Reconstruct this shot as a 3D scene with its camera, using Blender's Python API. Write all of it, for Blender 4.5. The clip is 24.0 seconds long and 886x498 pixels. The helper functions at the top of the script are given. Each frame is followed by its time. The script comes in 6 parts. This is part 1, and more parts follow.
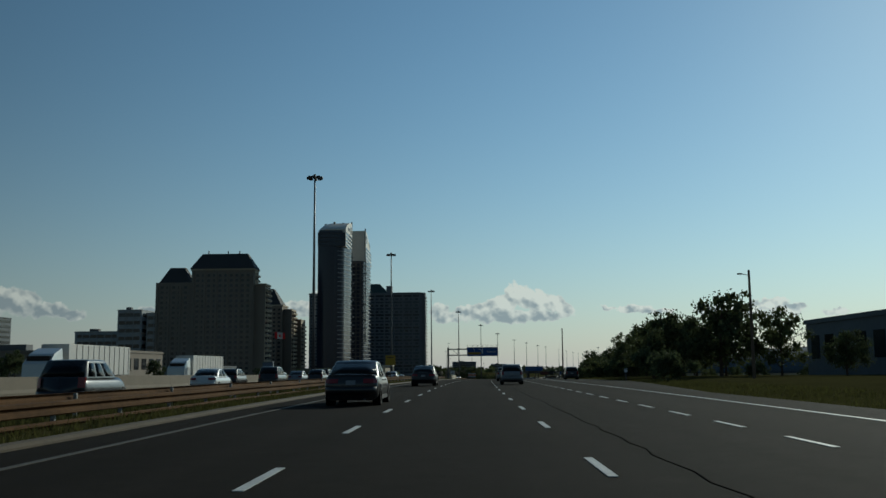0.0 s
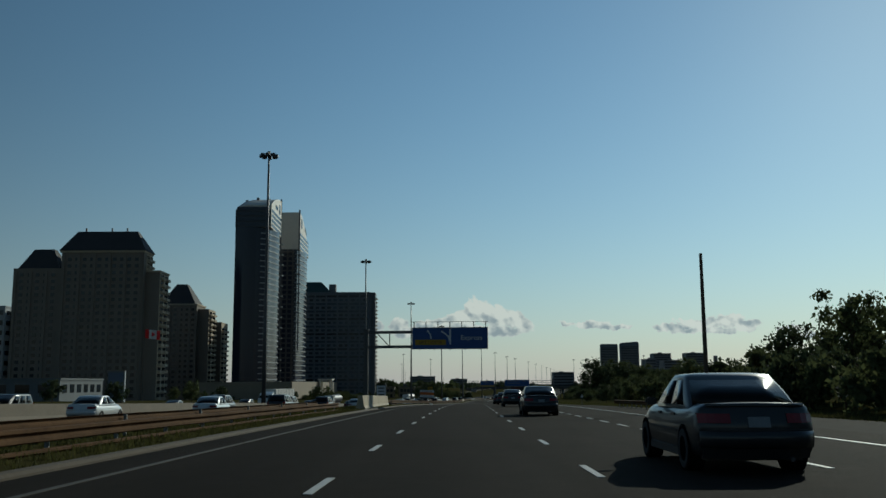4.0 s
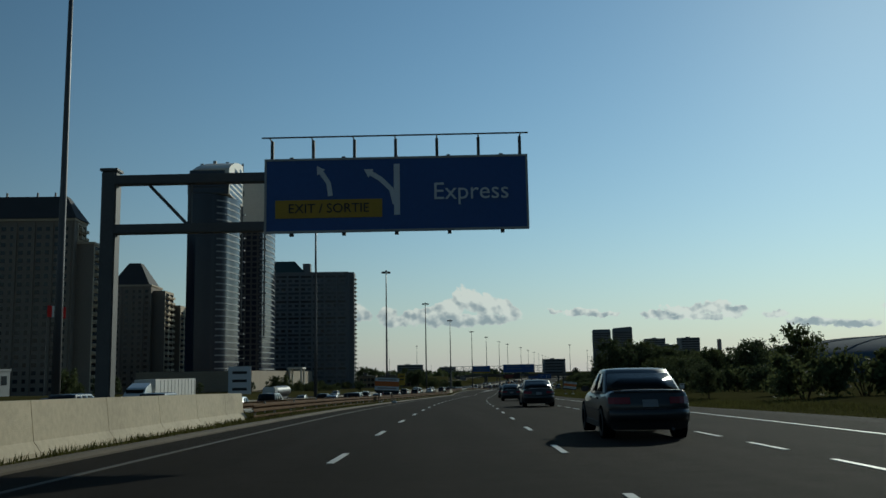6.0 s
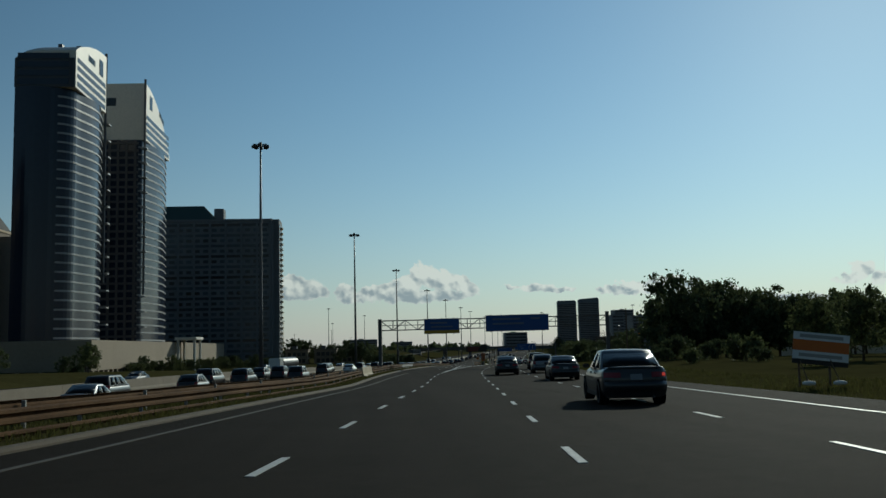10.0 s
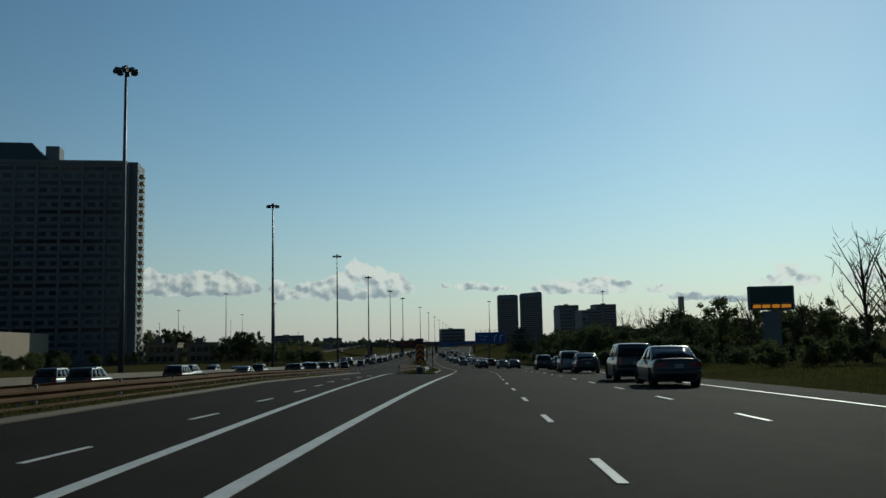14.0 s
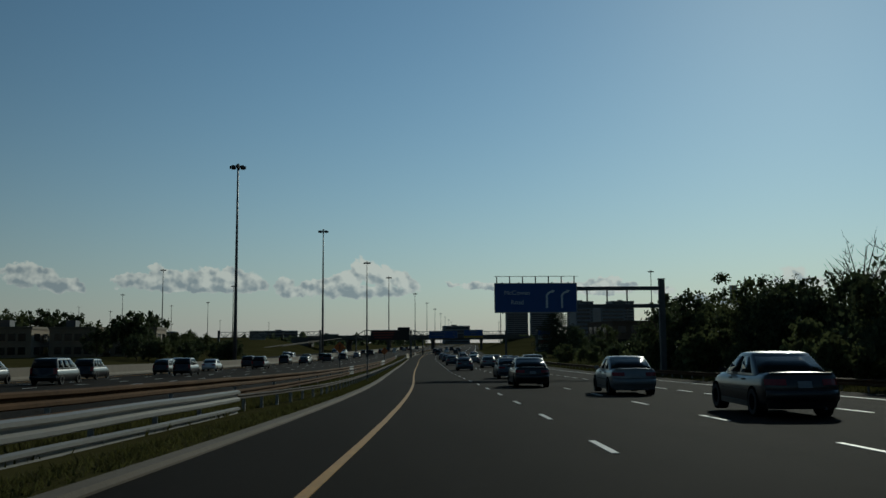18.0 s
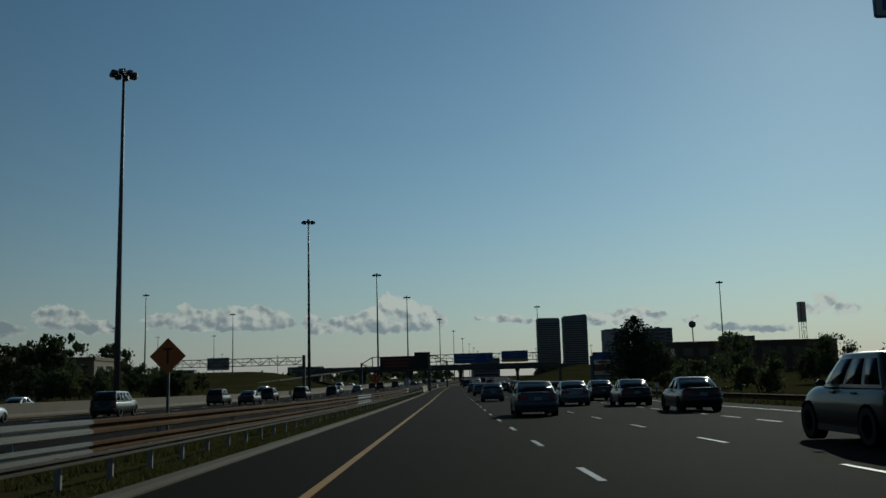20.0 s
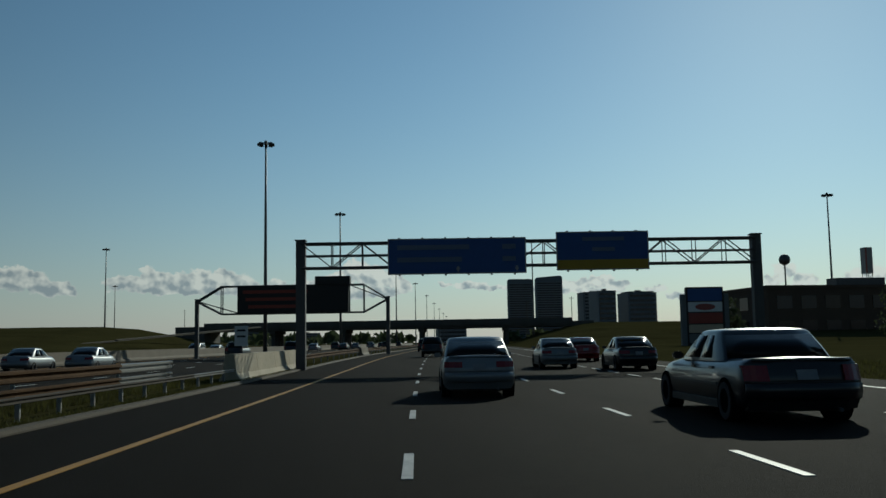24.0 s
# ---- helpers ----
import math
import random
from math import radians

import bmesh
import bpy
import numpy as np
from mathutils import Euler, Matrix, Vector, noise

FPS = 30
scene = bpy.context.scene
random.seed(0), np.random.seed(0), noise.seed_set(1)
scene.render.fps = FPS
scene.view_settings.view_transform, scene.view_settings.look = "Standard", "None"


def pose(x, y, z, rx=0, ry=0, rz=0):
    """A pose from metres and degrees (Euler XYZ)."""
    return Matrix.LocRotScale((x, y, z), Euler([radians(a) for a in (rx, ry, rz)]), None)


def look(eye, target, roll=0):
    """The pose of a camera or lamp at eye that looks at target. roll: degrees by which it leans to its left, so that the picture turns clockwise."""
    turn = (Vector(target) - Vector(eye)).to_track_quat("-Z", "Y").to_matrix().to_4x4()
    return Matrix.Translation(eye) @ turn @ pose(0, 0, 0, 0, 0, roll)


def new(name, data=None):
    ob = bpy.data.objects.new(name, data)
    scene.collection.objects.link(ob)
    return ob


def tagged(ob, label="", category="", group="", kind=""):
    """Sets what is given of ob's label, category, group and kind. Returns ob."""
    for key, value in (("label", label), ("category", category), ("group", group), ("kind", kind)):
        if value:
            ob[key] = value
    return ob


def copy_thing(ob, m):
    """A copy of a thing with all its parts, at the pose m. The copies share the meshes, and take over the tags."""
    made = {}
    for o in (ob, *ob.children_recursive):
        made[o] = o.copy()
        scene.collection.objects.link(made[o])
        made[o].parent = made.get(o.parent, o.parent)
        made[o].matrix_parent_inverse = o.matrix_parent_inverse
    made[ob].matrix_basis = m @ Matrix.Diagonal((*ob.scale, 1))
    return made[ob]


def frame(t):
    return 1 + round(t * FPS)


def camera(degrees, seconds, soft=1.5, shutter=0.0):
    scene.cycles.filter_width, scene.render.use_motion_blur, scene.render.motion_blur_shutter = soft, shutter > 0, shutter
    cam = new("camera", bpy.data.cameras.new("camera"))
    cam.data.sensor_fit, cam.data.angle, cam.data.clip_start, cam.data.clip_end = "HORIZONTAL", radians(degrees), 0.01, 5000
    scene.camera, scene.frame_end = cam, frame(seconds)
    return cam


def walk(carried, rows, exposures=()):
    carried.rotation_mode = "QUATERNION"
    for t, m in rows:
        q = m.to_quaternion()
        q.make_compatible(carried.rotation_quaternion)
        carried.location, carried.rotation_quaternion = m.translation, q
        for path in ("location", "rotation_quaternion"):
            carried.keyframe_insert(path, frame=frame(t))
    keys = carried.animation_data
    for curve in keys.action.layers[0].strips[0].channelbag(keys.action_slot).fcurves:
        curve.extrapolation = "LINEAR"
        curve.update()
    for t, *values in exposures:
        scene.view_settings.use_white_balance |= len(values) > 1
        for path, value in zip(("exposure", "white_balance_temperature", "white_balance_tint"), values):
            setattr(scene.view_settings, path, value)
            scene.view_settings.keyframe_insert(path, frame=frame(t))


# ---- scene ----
cam = camera(52.0, 24.0)
# seconds, place of the eye, yaw to the left, pitch up, roll
PATH = [
    (0, 0.32, -1.69, 1.21, 1.52, 7.48, -0.51),
    (0.5, 0.45, 14.16, 1.22, 1.57, 7.94, -0.14),
    (1, 0.07, 30.03, 1.22, 1.04, 9.02, -0.48),
    (3.5, 1.06, 108.66, 0.89, -0.31, 8.29, 0.06),
    (4, 1.48, 124.39, 0.77, -1.02, 8.40, -0.36),
    (5, 2.66, 154.73, 0.53, -1.30, 5.97, -0.99),
    (6, 4.09, 185.98, 0.16, -1.80, 7.69, -0.99),
    (7, 5.63, 216.35, -0.30, -1.78, 8.71, -0.92),
    (8, 7.31, 247.13, -0.86, -2.74, 7.27, -0.65),
    (9, 9.49, 277.17, -1.51, -3.71, 7.25, -1.34),
    (10, 12.38, 308.45, -2.15, -4.47, 6.13, -1.40),
    (10.5, 13.48, 324.08, -2.49, -5.29, 6.89, -0.89),
    (11, 15.43, 339.15, -2.80, -5.83, 5.70, -0.83),
    (14, 27.25, 435.26, -3.86, -8.54, 5.91, -1.09),
    (15, 32.59, 465.01, -4.35, -9.51, 5.85, -1.11),
    (16, 38.28, 495.42, -4.96, -9.85, 5.76, -1.31),
    (17, 43.53, 525.73, -5.62, -8.97, 5.09, -0.21),
    (20, 56.91, 618.32, -7.76, -6.53, 8.02, -1.53),
    (21, 60.49, 648.55, -8.19, -5.87, 6.06, -0.84),
    (22, 64.23, 679.30, -8.51, -6.33, 5.12, 0.10),
    (22.5, 66.26, 694.59, -8.64, -6.67, 3.70, -1.01),
    (23, 68.50, 709.86, -8.75, -7.85, 4.54, -0.79),
    (24, 73.44, 739.88, -8.96, -8.66, 5.85, -0.94),
]


def aim(x, y, z, yaw, pitch, roll):
    a, b = radians(yaw), radians(pitch)
    d = Vector((-math.sin(a) * math.cos(b), math.cos(a) * math.cos(b), math.sin(b)))
    return look((x, y, z), Vector((x, y, z)) + d * 10, roll)


walk(cam, [(t, aim(*row)) for t, *row in PATH], [(0, -0.65, 5950, -6), (1, -0.65, 5950, -6), (4, -0.72, 5950, -6), (5, -0.66, 5950, -6), (6, -0.63, 5950, -6), (7, -0.78, 5950, -6), (8, -0.75, 5950, -6), (9, -0.54, 5950, -6), (10, -0.62, 5950, -6), (11, -0.67, 5950, -6), (14, -0.6, 5950, -6), (15, -0.78, 5950, -6), (16, -0.96, 5950, -6), (17, -0.98, 5950, -6), (20, -1.12, 5950, -6), (21, -0.93, 5950, -6), (22, -0.83, 5950, -6), (23, -0.66, 5950, -6), (24, -0.77, 5950, -6)])

# ---- world, sun ----
SUN_AZ, SUN_EL = 31.0, 22.5
sun_way = Vector((math.sin(radians(SUN_AZ)) * math.cos(radians(SUN_EL)), math.cos(radians(SUN_AZ)) * math.cos(radians(SUN_EL)), math.sin(radians(SUN_EL))))
lamp = bpy.data.lights.new("sun", "SUN")
lamp.energy, lamp.angle, lamp.color = 3.5, radians(0.6), (1.0, 0.90, 0.76)
sun = new("sun", lamp)
sun.matrix_world = look(sun_way * 100, (0, 0, 0))

world = bpy.data.worlds.new("world")
scene.world = world
world.use_nodes = True
wt = world.node_tree
wt.nodes.clear()


def wmath(op, a, b=None, clamp=False):
    n = wt.nodes.new("ShaderNodeMath")
    n.operation, n.use_clamp = op, clamp
    for i, v in enumerate((a, b)):
        if v is None:
            continue
        if isinstance(v, (int, float)):
            n.inputs[i].default_value = v
        else:
            wt.links.new(v, n.inputs[i])
    return n.outputs[0]


sky = wt.nodes.new("ShaderNodeTexSky")
sky.sky_type, sky.sun_disc = "NISHITA", False
sky.sun_elevation, sky.sun_rotation = radians(SUN_EL), radians(SUN_AZ)
sky.air_density, sky.dust_density, sky.ozone_density = 1.0, 0.12, 2.4
coord = wt.nodes.new("ShaderNodeTexCoord")
split = wt.nodes.new("ShaderNodeSeparateXYZ")
wt.links.new(coord.outputs["Generated"], split.inputs[0])
dx, dy, dz = split.outputs
azim = wmath("MULTIPLY", wmath("ARCTAN2", dx, dy), 57.2958)
elev = wmath("MULTIPLY", wmath("ARCSINE", dz), 57.2958)


def wvec(op, a, b):
    n = wt.nodes.new("ShaderNodeVectorMath")
    n.operation = op
    for i, v in enumerate((a, b)):
        if isinstance(v, tuple):
            n.inputs[i].default_value = v
        else:
            wt.links.new(v, n.inputs[i])
    return n.outputs["Value"] if op == "DOT_PRODUCT" else n.outputs[0]


dome = wt.nodes.new("ShaderNodeCombineXYZ")
wt.links.new(azim, dome.inputs[0])
wt.links.new(elev, dome.inputs[1])


def cloud_noise(scale, detail, rough, shift=(0.0, 0.0, 0.0)):
    n = wt.nodes.new("ShaderNodeTexNoise")
    n.inputs["Scale"].default_value, n.inputs["Detail"].default_value, n.inputs["Roughness"].default_value = scale, detail, rough
    wt.links.new(wvec("ADD", dome.outputs[0], shift), n.inputs["Vector"])
    return n


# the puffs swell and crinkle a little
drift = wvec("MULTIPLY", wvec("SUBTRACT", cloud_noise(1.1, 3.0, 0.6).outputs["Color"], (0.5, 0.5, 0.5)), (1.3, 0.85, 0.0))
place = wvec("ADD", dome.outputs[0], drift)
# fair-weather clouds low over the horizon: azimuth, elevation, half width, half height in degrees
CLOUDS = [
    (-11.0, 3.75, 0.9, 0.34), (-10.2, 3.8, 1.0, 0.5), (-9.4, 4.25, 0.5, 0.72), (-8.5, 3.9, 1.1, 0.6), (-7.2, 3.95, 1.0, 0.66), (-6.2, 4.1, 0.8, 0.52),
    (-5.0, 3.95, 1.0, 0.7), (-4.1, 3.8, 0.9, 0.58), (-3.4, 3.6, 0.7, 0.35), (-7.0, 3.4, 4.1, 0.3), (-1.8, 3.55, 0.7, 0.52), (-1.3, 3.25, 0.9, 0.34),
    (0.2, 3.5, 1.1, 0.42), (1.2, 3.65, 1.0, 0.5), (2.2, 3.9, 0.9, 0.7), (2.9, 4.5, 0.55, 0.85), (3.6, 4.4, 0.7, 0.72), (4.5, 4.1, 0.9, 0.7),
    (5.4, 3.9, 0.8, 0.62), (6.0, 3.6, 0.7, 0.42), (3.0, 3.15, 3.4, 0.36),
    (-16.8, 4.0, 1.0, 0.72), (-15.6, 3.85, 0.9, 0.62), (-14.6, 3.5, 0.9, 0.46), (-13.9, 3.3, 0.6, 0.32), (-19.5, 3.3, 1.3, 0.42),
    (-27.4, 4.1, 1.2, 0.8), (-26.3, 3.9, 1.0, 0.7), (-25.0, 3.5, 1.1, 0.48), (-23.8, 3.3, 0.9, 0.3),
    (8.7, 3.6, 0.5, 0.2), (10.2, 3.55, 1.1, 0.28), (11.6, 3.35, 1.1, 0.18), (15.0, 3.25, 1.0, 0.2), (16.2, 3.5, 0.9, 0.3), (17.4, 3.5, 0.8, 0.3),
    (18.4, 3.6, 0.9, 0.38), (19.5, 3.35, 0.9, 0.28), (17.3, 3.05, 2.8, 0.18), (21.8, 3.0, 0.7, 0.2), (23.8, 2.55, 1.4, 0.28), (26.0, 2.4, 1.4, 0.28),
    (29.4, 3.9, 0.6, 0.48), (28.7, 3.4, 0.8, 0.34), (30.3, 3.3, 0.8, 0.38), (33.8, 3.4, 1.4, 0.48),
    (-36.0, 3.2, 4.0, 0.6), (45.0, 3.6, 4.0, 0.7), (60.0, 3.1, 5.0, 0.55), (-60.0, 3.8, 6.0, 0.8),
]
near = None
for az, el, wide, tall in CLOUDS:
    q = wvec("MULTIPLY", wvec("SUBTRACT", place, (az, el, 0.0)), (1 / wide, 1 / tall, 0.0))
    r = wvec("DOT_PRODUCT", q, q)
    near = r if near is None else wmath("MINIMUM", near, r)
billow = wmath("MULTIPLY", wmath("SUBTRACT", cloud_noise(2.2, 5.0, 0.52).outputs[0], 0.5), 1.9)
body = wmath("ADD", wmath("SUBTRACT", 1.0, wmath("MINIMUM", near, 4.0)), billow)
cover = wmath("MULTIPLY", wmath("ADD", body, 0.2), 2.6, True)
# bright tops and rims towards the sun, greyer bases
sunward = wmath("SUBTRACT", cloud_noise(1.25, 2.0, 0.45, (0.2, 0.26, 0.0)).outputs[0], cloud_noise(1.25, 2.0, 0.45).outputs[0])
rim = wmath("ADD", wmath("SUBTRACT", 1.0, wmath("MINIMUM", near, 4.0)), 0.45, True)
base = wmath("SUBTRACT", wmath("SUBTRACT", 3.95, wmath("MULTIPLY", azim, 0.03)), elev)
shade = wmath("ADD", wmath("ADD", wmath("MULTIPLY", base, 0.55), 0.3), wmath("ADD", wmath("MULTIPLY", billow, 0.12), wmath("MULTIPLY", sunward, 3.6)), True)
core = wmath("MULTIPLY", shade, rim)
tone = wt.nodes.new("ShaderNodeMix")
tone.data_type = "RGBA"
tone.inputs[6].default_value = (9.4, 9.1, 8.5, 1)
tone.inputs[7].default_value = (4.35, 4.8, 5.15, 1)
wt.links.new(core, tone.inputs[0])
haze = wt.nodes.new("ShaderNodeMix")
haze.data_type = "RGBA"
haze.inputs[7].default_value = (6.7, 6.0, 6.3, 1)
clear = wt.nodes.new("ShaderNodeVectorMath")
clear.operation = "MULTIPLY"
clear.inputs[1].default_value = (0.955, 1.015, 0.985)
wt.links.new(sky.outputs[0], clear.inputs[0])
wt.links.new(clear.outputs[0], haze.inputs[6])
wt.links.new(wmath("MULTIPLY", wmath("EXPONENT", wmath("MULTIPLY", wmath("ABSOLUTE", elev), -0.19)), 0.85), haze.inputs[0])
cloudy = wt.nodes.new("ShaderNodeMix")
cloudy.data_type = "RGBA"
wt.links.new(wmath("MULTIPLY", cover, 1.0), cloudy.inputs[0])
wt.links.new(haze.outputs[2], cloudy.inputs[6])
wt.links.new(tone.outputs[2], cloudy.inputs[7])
# thin haze: the sky brightens towards the sun
facing = wt.nodes.new("ShaderNodeVectorMath")
facing.operation = "DOT_PRODUCT"
facing.inputs[1].default_value = sun_way
wt.links.new(coord.outputs["Generated"], facing.inputs[0])
veil = wt.nodes.new("ShaderNodeVectorMath")
veil.operation = "SCALE"
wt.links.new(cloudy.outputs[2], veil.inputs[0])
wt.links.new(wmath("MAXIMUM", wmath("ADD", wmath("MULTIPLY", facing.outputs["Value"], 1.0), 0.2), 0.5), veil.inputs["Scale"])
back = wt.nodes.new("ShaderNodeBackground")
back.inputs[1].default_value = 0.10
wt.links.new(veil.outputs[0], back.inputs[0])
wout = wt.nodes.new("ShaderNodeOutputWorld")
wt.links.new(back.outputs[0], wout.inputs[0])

# ---- materials ----


def material(name, color, rough=0.6, metal=0.0, vary=0.25, scale=2.0, bump=0.0, bump_scale=40.0, coat=0.0, fine=0.15, random=0.0, island=False, spec=0.4, through_light=0.0, tracks=0.0):
    """A procedural material: two scales of tint variation and a fine relief, in object space or per piece."""
    m = bpy.data.materials.new(name)
    m.use_nodes = True
    nt = m.node_tree
    b = nt.nodes["Principled BSDF"]
    b.inputs["Roughness"].default_value, b.inputs["Metallic"].default_value = rough, metal
    b.inputs["Specular IOR Level"].default_value = spec
    b.inputs["Coat Weight"].default_value = coat
    b.inputs["Coat Roughness"].default_value = 0.06
    pos = nt.nodes.new("ShaderNodeNewGeometry")
    big, small = nt.nodes.new("ShaderNodeTexNoise"), nt.nodes.new("ShaderNodeTexNoise")
    for n, s, d in ((big, scale, 4.0), (small, scale * 14, 5.0)):
        n.inputs["Scale"].default_value, n.inputs["Detail"].default_value = s, d
        nt.links.new(pos.outputs["Position"], n.inputs["Vector"])

    def mm(op, a, c):
        n = nt.nodes.new("ShaderNodeMath")
        n.operation = op
        for i, v in enumerate((a, c)):
            if isinstance(v, (int, float)):
                n.inputs[i].default_value = v
            else:
                nt.links.new(v, n.inputs[i])
        return n.outputs[0]

    k = mm("ADD", mm("MULTIPLY", mm("SUBTRACT", big.outputs[0], 0.5), 2 * vary), mm("MULTIPLY", mm("SUBTRACT", small.outputs[0], 0.5), 2 * fine))
    if tracks:
        # long worn streaks in the direction of travel
        streak, squeeze = nt.nodes.new("ShaderNodeTexNoise"), nt.nodes.new("ShaderNodeVectorMath")
        squeeze.operation = "MULTIPLY"
        squeeze.inputs[1].default_value = (0.75, 0.012, 0.0)
        nt.links.new(pos.outputs["Position"], squeeze.inputs[0])
        nt.links.new(squeeze.outputs[0], streak.inputs["Vector"])
        streak.inputs["Scale"].default_value, streak.inputs["Detail"].default_value = 1.0, 4.0
        k = mm("ADD", k, mm("MULTIPLY", mm("SUBTRACT", streak.outputs[0], 0.5), 2 * tracks))
    if random:
        if island:
            rnd = pos.outputs["Random Per Island"]
        else:
            rnd = nt.nodes.new("ShaderNodeObjectInfo").outputs["Random"]
        k = mm("ADD", k, mm("MULTIPLY", mm("SUBTRACT", rnd, 0.5), 2 * random))
    k = mm("ADD", k, 1.0)
    mul = nt.nodes.new("ShaderNodeVectorMath")
    mul.operation = "SCALE"
    mul.inputs[0].default_value = color
    nt.links.new(k, mul.inputs["Scale"])
    nt.links.new(mul.outputs[0], b.inputs["Base Color"])
    if through_light:
        thin, blend = nt.nodes.new("ShaderNodeBsdfTranslucent"), nt.nodes.new("ShaderNodeMixShader")
        nt.links.new(mul.outputs[0], thin.inputs["Color"])
        blend.inputs[0].default_value = through_light
        nt.links.new(b.outputs[0], blend.inputs[1])
        nt.links.new(thin.outputs[0], blend.inputs[2])
        nt.links.new(blend.outputs[0], nt.nodes["Material Output"].inputs[0])
    if bump:
        grain = nt.nodes.new("ShaderNodeTexNoise")
        grain.inputs["Scale"].default_value, grain.inputs["Detail"].default_value = bump_scale, 3.0
        nt.links.new(pos.outputs["Position"], grain.inputs["Vector"])
        bm_ = nt.nodes.new("ShaderNodeBump")
        bm_.inputs["Strength"].default_value, bm_.inputs["Distance"].default_value = bump, 0.02
        nt.links.new(grain.outputs[0], bm_.inputs["Height"])
        nt.links.new(bm_.outputs[0], b.inputs["Normal"])
    return m


def glow(name, color, strength):
    m = bpy.data.materials.new(name)
    m.use_nodes = True
    b = m.node_tree.nodes["Principled BSDF"]
    b.inputs["Base Color"].default_value = (*color, 1)
    b.inputs["Emission Color"].default_value = (*color, 1)
    b.inputs["Emission Strength"].default_value = strength
    return m


ASPHALT = material("asphalt", (0.0205, 0.0176, 0.0144), 0.9, tracks=0.45, vary=0.3, scale=0.16, bump=0.6, bump_scale=60, fine=0.25, spec=0.03)
ASPHALT_SHOULDER = material("asphalt_shoulder", (0.027, 0.025, 0.0225), 0.9, vary=0.25, scale=0.5, bump=0.6, bump_scale=50, spec=0.03)
ASPHALT_NEWER = material("asphalt_newer", (0.0112, 0.0096, 0.0079), 0.9, tracks=0.45, vary=0.3, scale=0.16, bump=0.6, bump_scale=60, fine=0.25, spec=0.03)
PATCH = material("asphalt_seal", (0.017, 0.016, 0.015), 0.95, vary=0.2, scale=3, spec=0.0)
PAINT_WHITE = material("road_paint_white", (0.5, 0.5, 0.48), 0.6, vary=0.3, scale=1.5, fine=0.35)
PAINT_YELLOW = material("road_paint_yellow", (0.42, 0.21, 0.018), 0.6, vary=0.3, scale=1.5, fine=0.35)
CONCRETE = material("concrete", (0.175, 0.145, 0.105), 0.85, vary=0.22, scale=0.6, bump=0.4, bump_scale=30, fine=0.2)
BRIDGE = material("stained_concrete", (0.1, 0.095, 0.085), 0.9, vary=0.25, scale=0.4, bump=0.3, bump_scale=20)
KERB = material("concrete_kerb", (0.085, 0.066, 0.044), 0.9, vary=0.3, scale=0.8, bump=0.4, bump_scale=30, fine=0.25)
STEEL = material("galvanised_steel", (0.1, 0.1, 0.1), 0.6, metal=0.2, vary=0.2, scale=1.2, fine=0.2)
# paler copy of the steel: sun on the post edges put into the colour
SUNLIT_POST_STEEL = material("sunlit_post_steel", (0.3, 0.29, 0.27), 0.6, metal=0.2, vary=0.2, scale=1.2, fine=0.2)
# paler rail colour; at the split it stands in for sun glint
BRIGHT_RAIL = material("bright_guardrail_steel", (0.21, 0.205, 0.19), 0.55, metal=0.3, vary=0.15, scale=0.7, fine=0.15)
CONCRETE_NEW = material("sandy_concrete", (0.44, 0.37, 0.26), 0.85, vary=0.28, scale=0.5, bump=0.4, bump_scale=30, fine=0.25)
SLIM_RAIL = material("slim_rail_steel", (0.085, 0.07, 0.055), 0.75, vary=0.5, scale=0.45, fine=0.4, spec=0.15)
RAIL = material("weathered_guardrail", (0.105, 0.058, 0.028), 0.85, vary=0.7, scale=0.45, fine=0.4, spec=0.07)
DARK_STEEL = material("dark_steel", (0.11, 0.11, 0.115), 0.5, metal=0.5, vary=0.2, scale=1.0)
WOOD = material("weathered_wood", (0.12, 0.09, 0.065), 0.9, vary=0.3, scale=2.0, bump=0.4)
GRASS_GROUND = material("grass_ground", (0.058, 0.053, 0.021), 0.95, vary=0.4, scale=0.09, bump=0.5, bump_scale=12, fine=0.3, spec=0.0)
GRASS = material("grass_blades", (0.075, 0.074, 0.024), 0.9, vary=0.35, scale=0.3, random=0.35, island=True, spec=0.1, through_light=0.4)
SIGN_BLUE = material("sign_blue", (0.02, 0.075, 0.26), 0.45, vary=0.1, scale=0.6)
SIGN_WHITE = material("sign_white", (0.62, 0.64, 0.66), 0.5, vary=0.08)
SIGN_YELLOW = material("sign_yellow", (0.4, 0.25, 0.015), 0.5, vary=0.1)
SIGN_ORANGE = material("sign_orange", (0.5, 0.13, 0.02), 0.5, vary=0.1)
SIGN_BLACK = material("sign_black", (0.015, 0.015, 0.016), 0.5, vary=0.1)
SIGN_BACK = material("sign_back_aluminium", (0.3, 0.3, 0.3), 0.5, metal=0.5, vary=0.15)
AMBER = glow("amber_display", (0.9, 0.3, 0.03), 0.5)
RED_LED = glow("red_display", (0.09, 0.016, 0.01), 0.12)
SIGN_BAR = material("sign_lettering_bar", (0.12, 0.15, 0.22), 0.5, vary=0.15)
HOUSE_WALL = material("house_wall_tan", (0.24, 0.195, 0.14), 0.85, vary=0.15, scale=0.2, bump=0.2)
TRIM_PLASTIC = material("black_plastic", (0.035, 0.035, 0.036), 0.55, vary=0.1)
# near-black that paints the shade inside the wheel arches
WELL_SHADE = material("wheel_well_shade", (0.008, 0.008, 0.008), 0.95, vary=0.1, spec=0.0)
TYRE = material("tyre_rubber", (0.034, 0.033, 0.032), 0.85, vary=0.1)
RIM = material("alloy_rim", (0.09, 0.09, 0.095), 0.45, metal=0.5, vary=0.1)
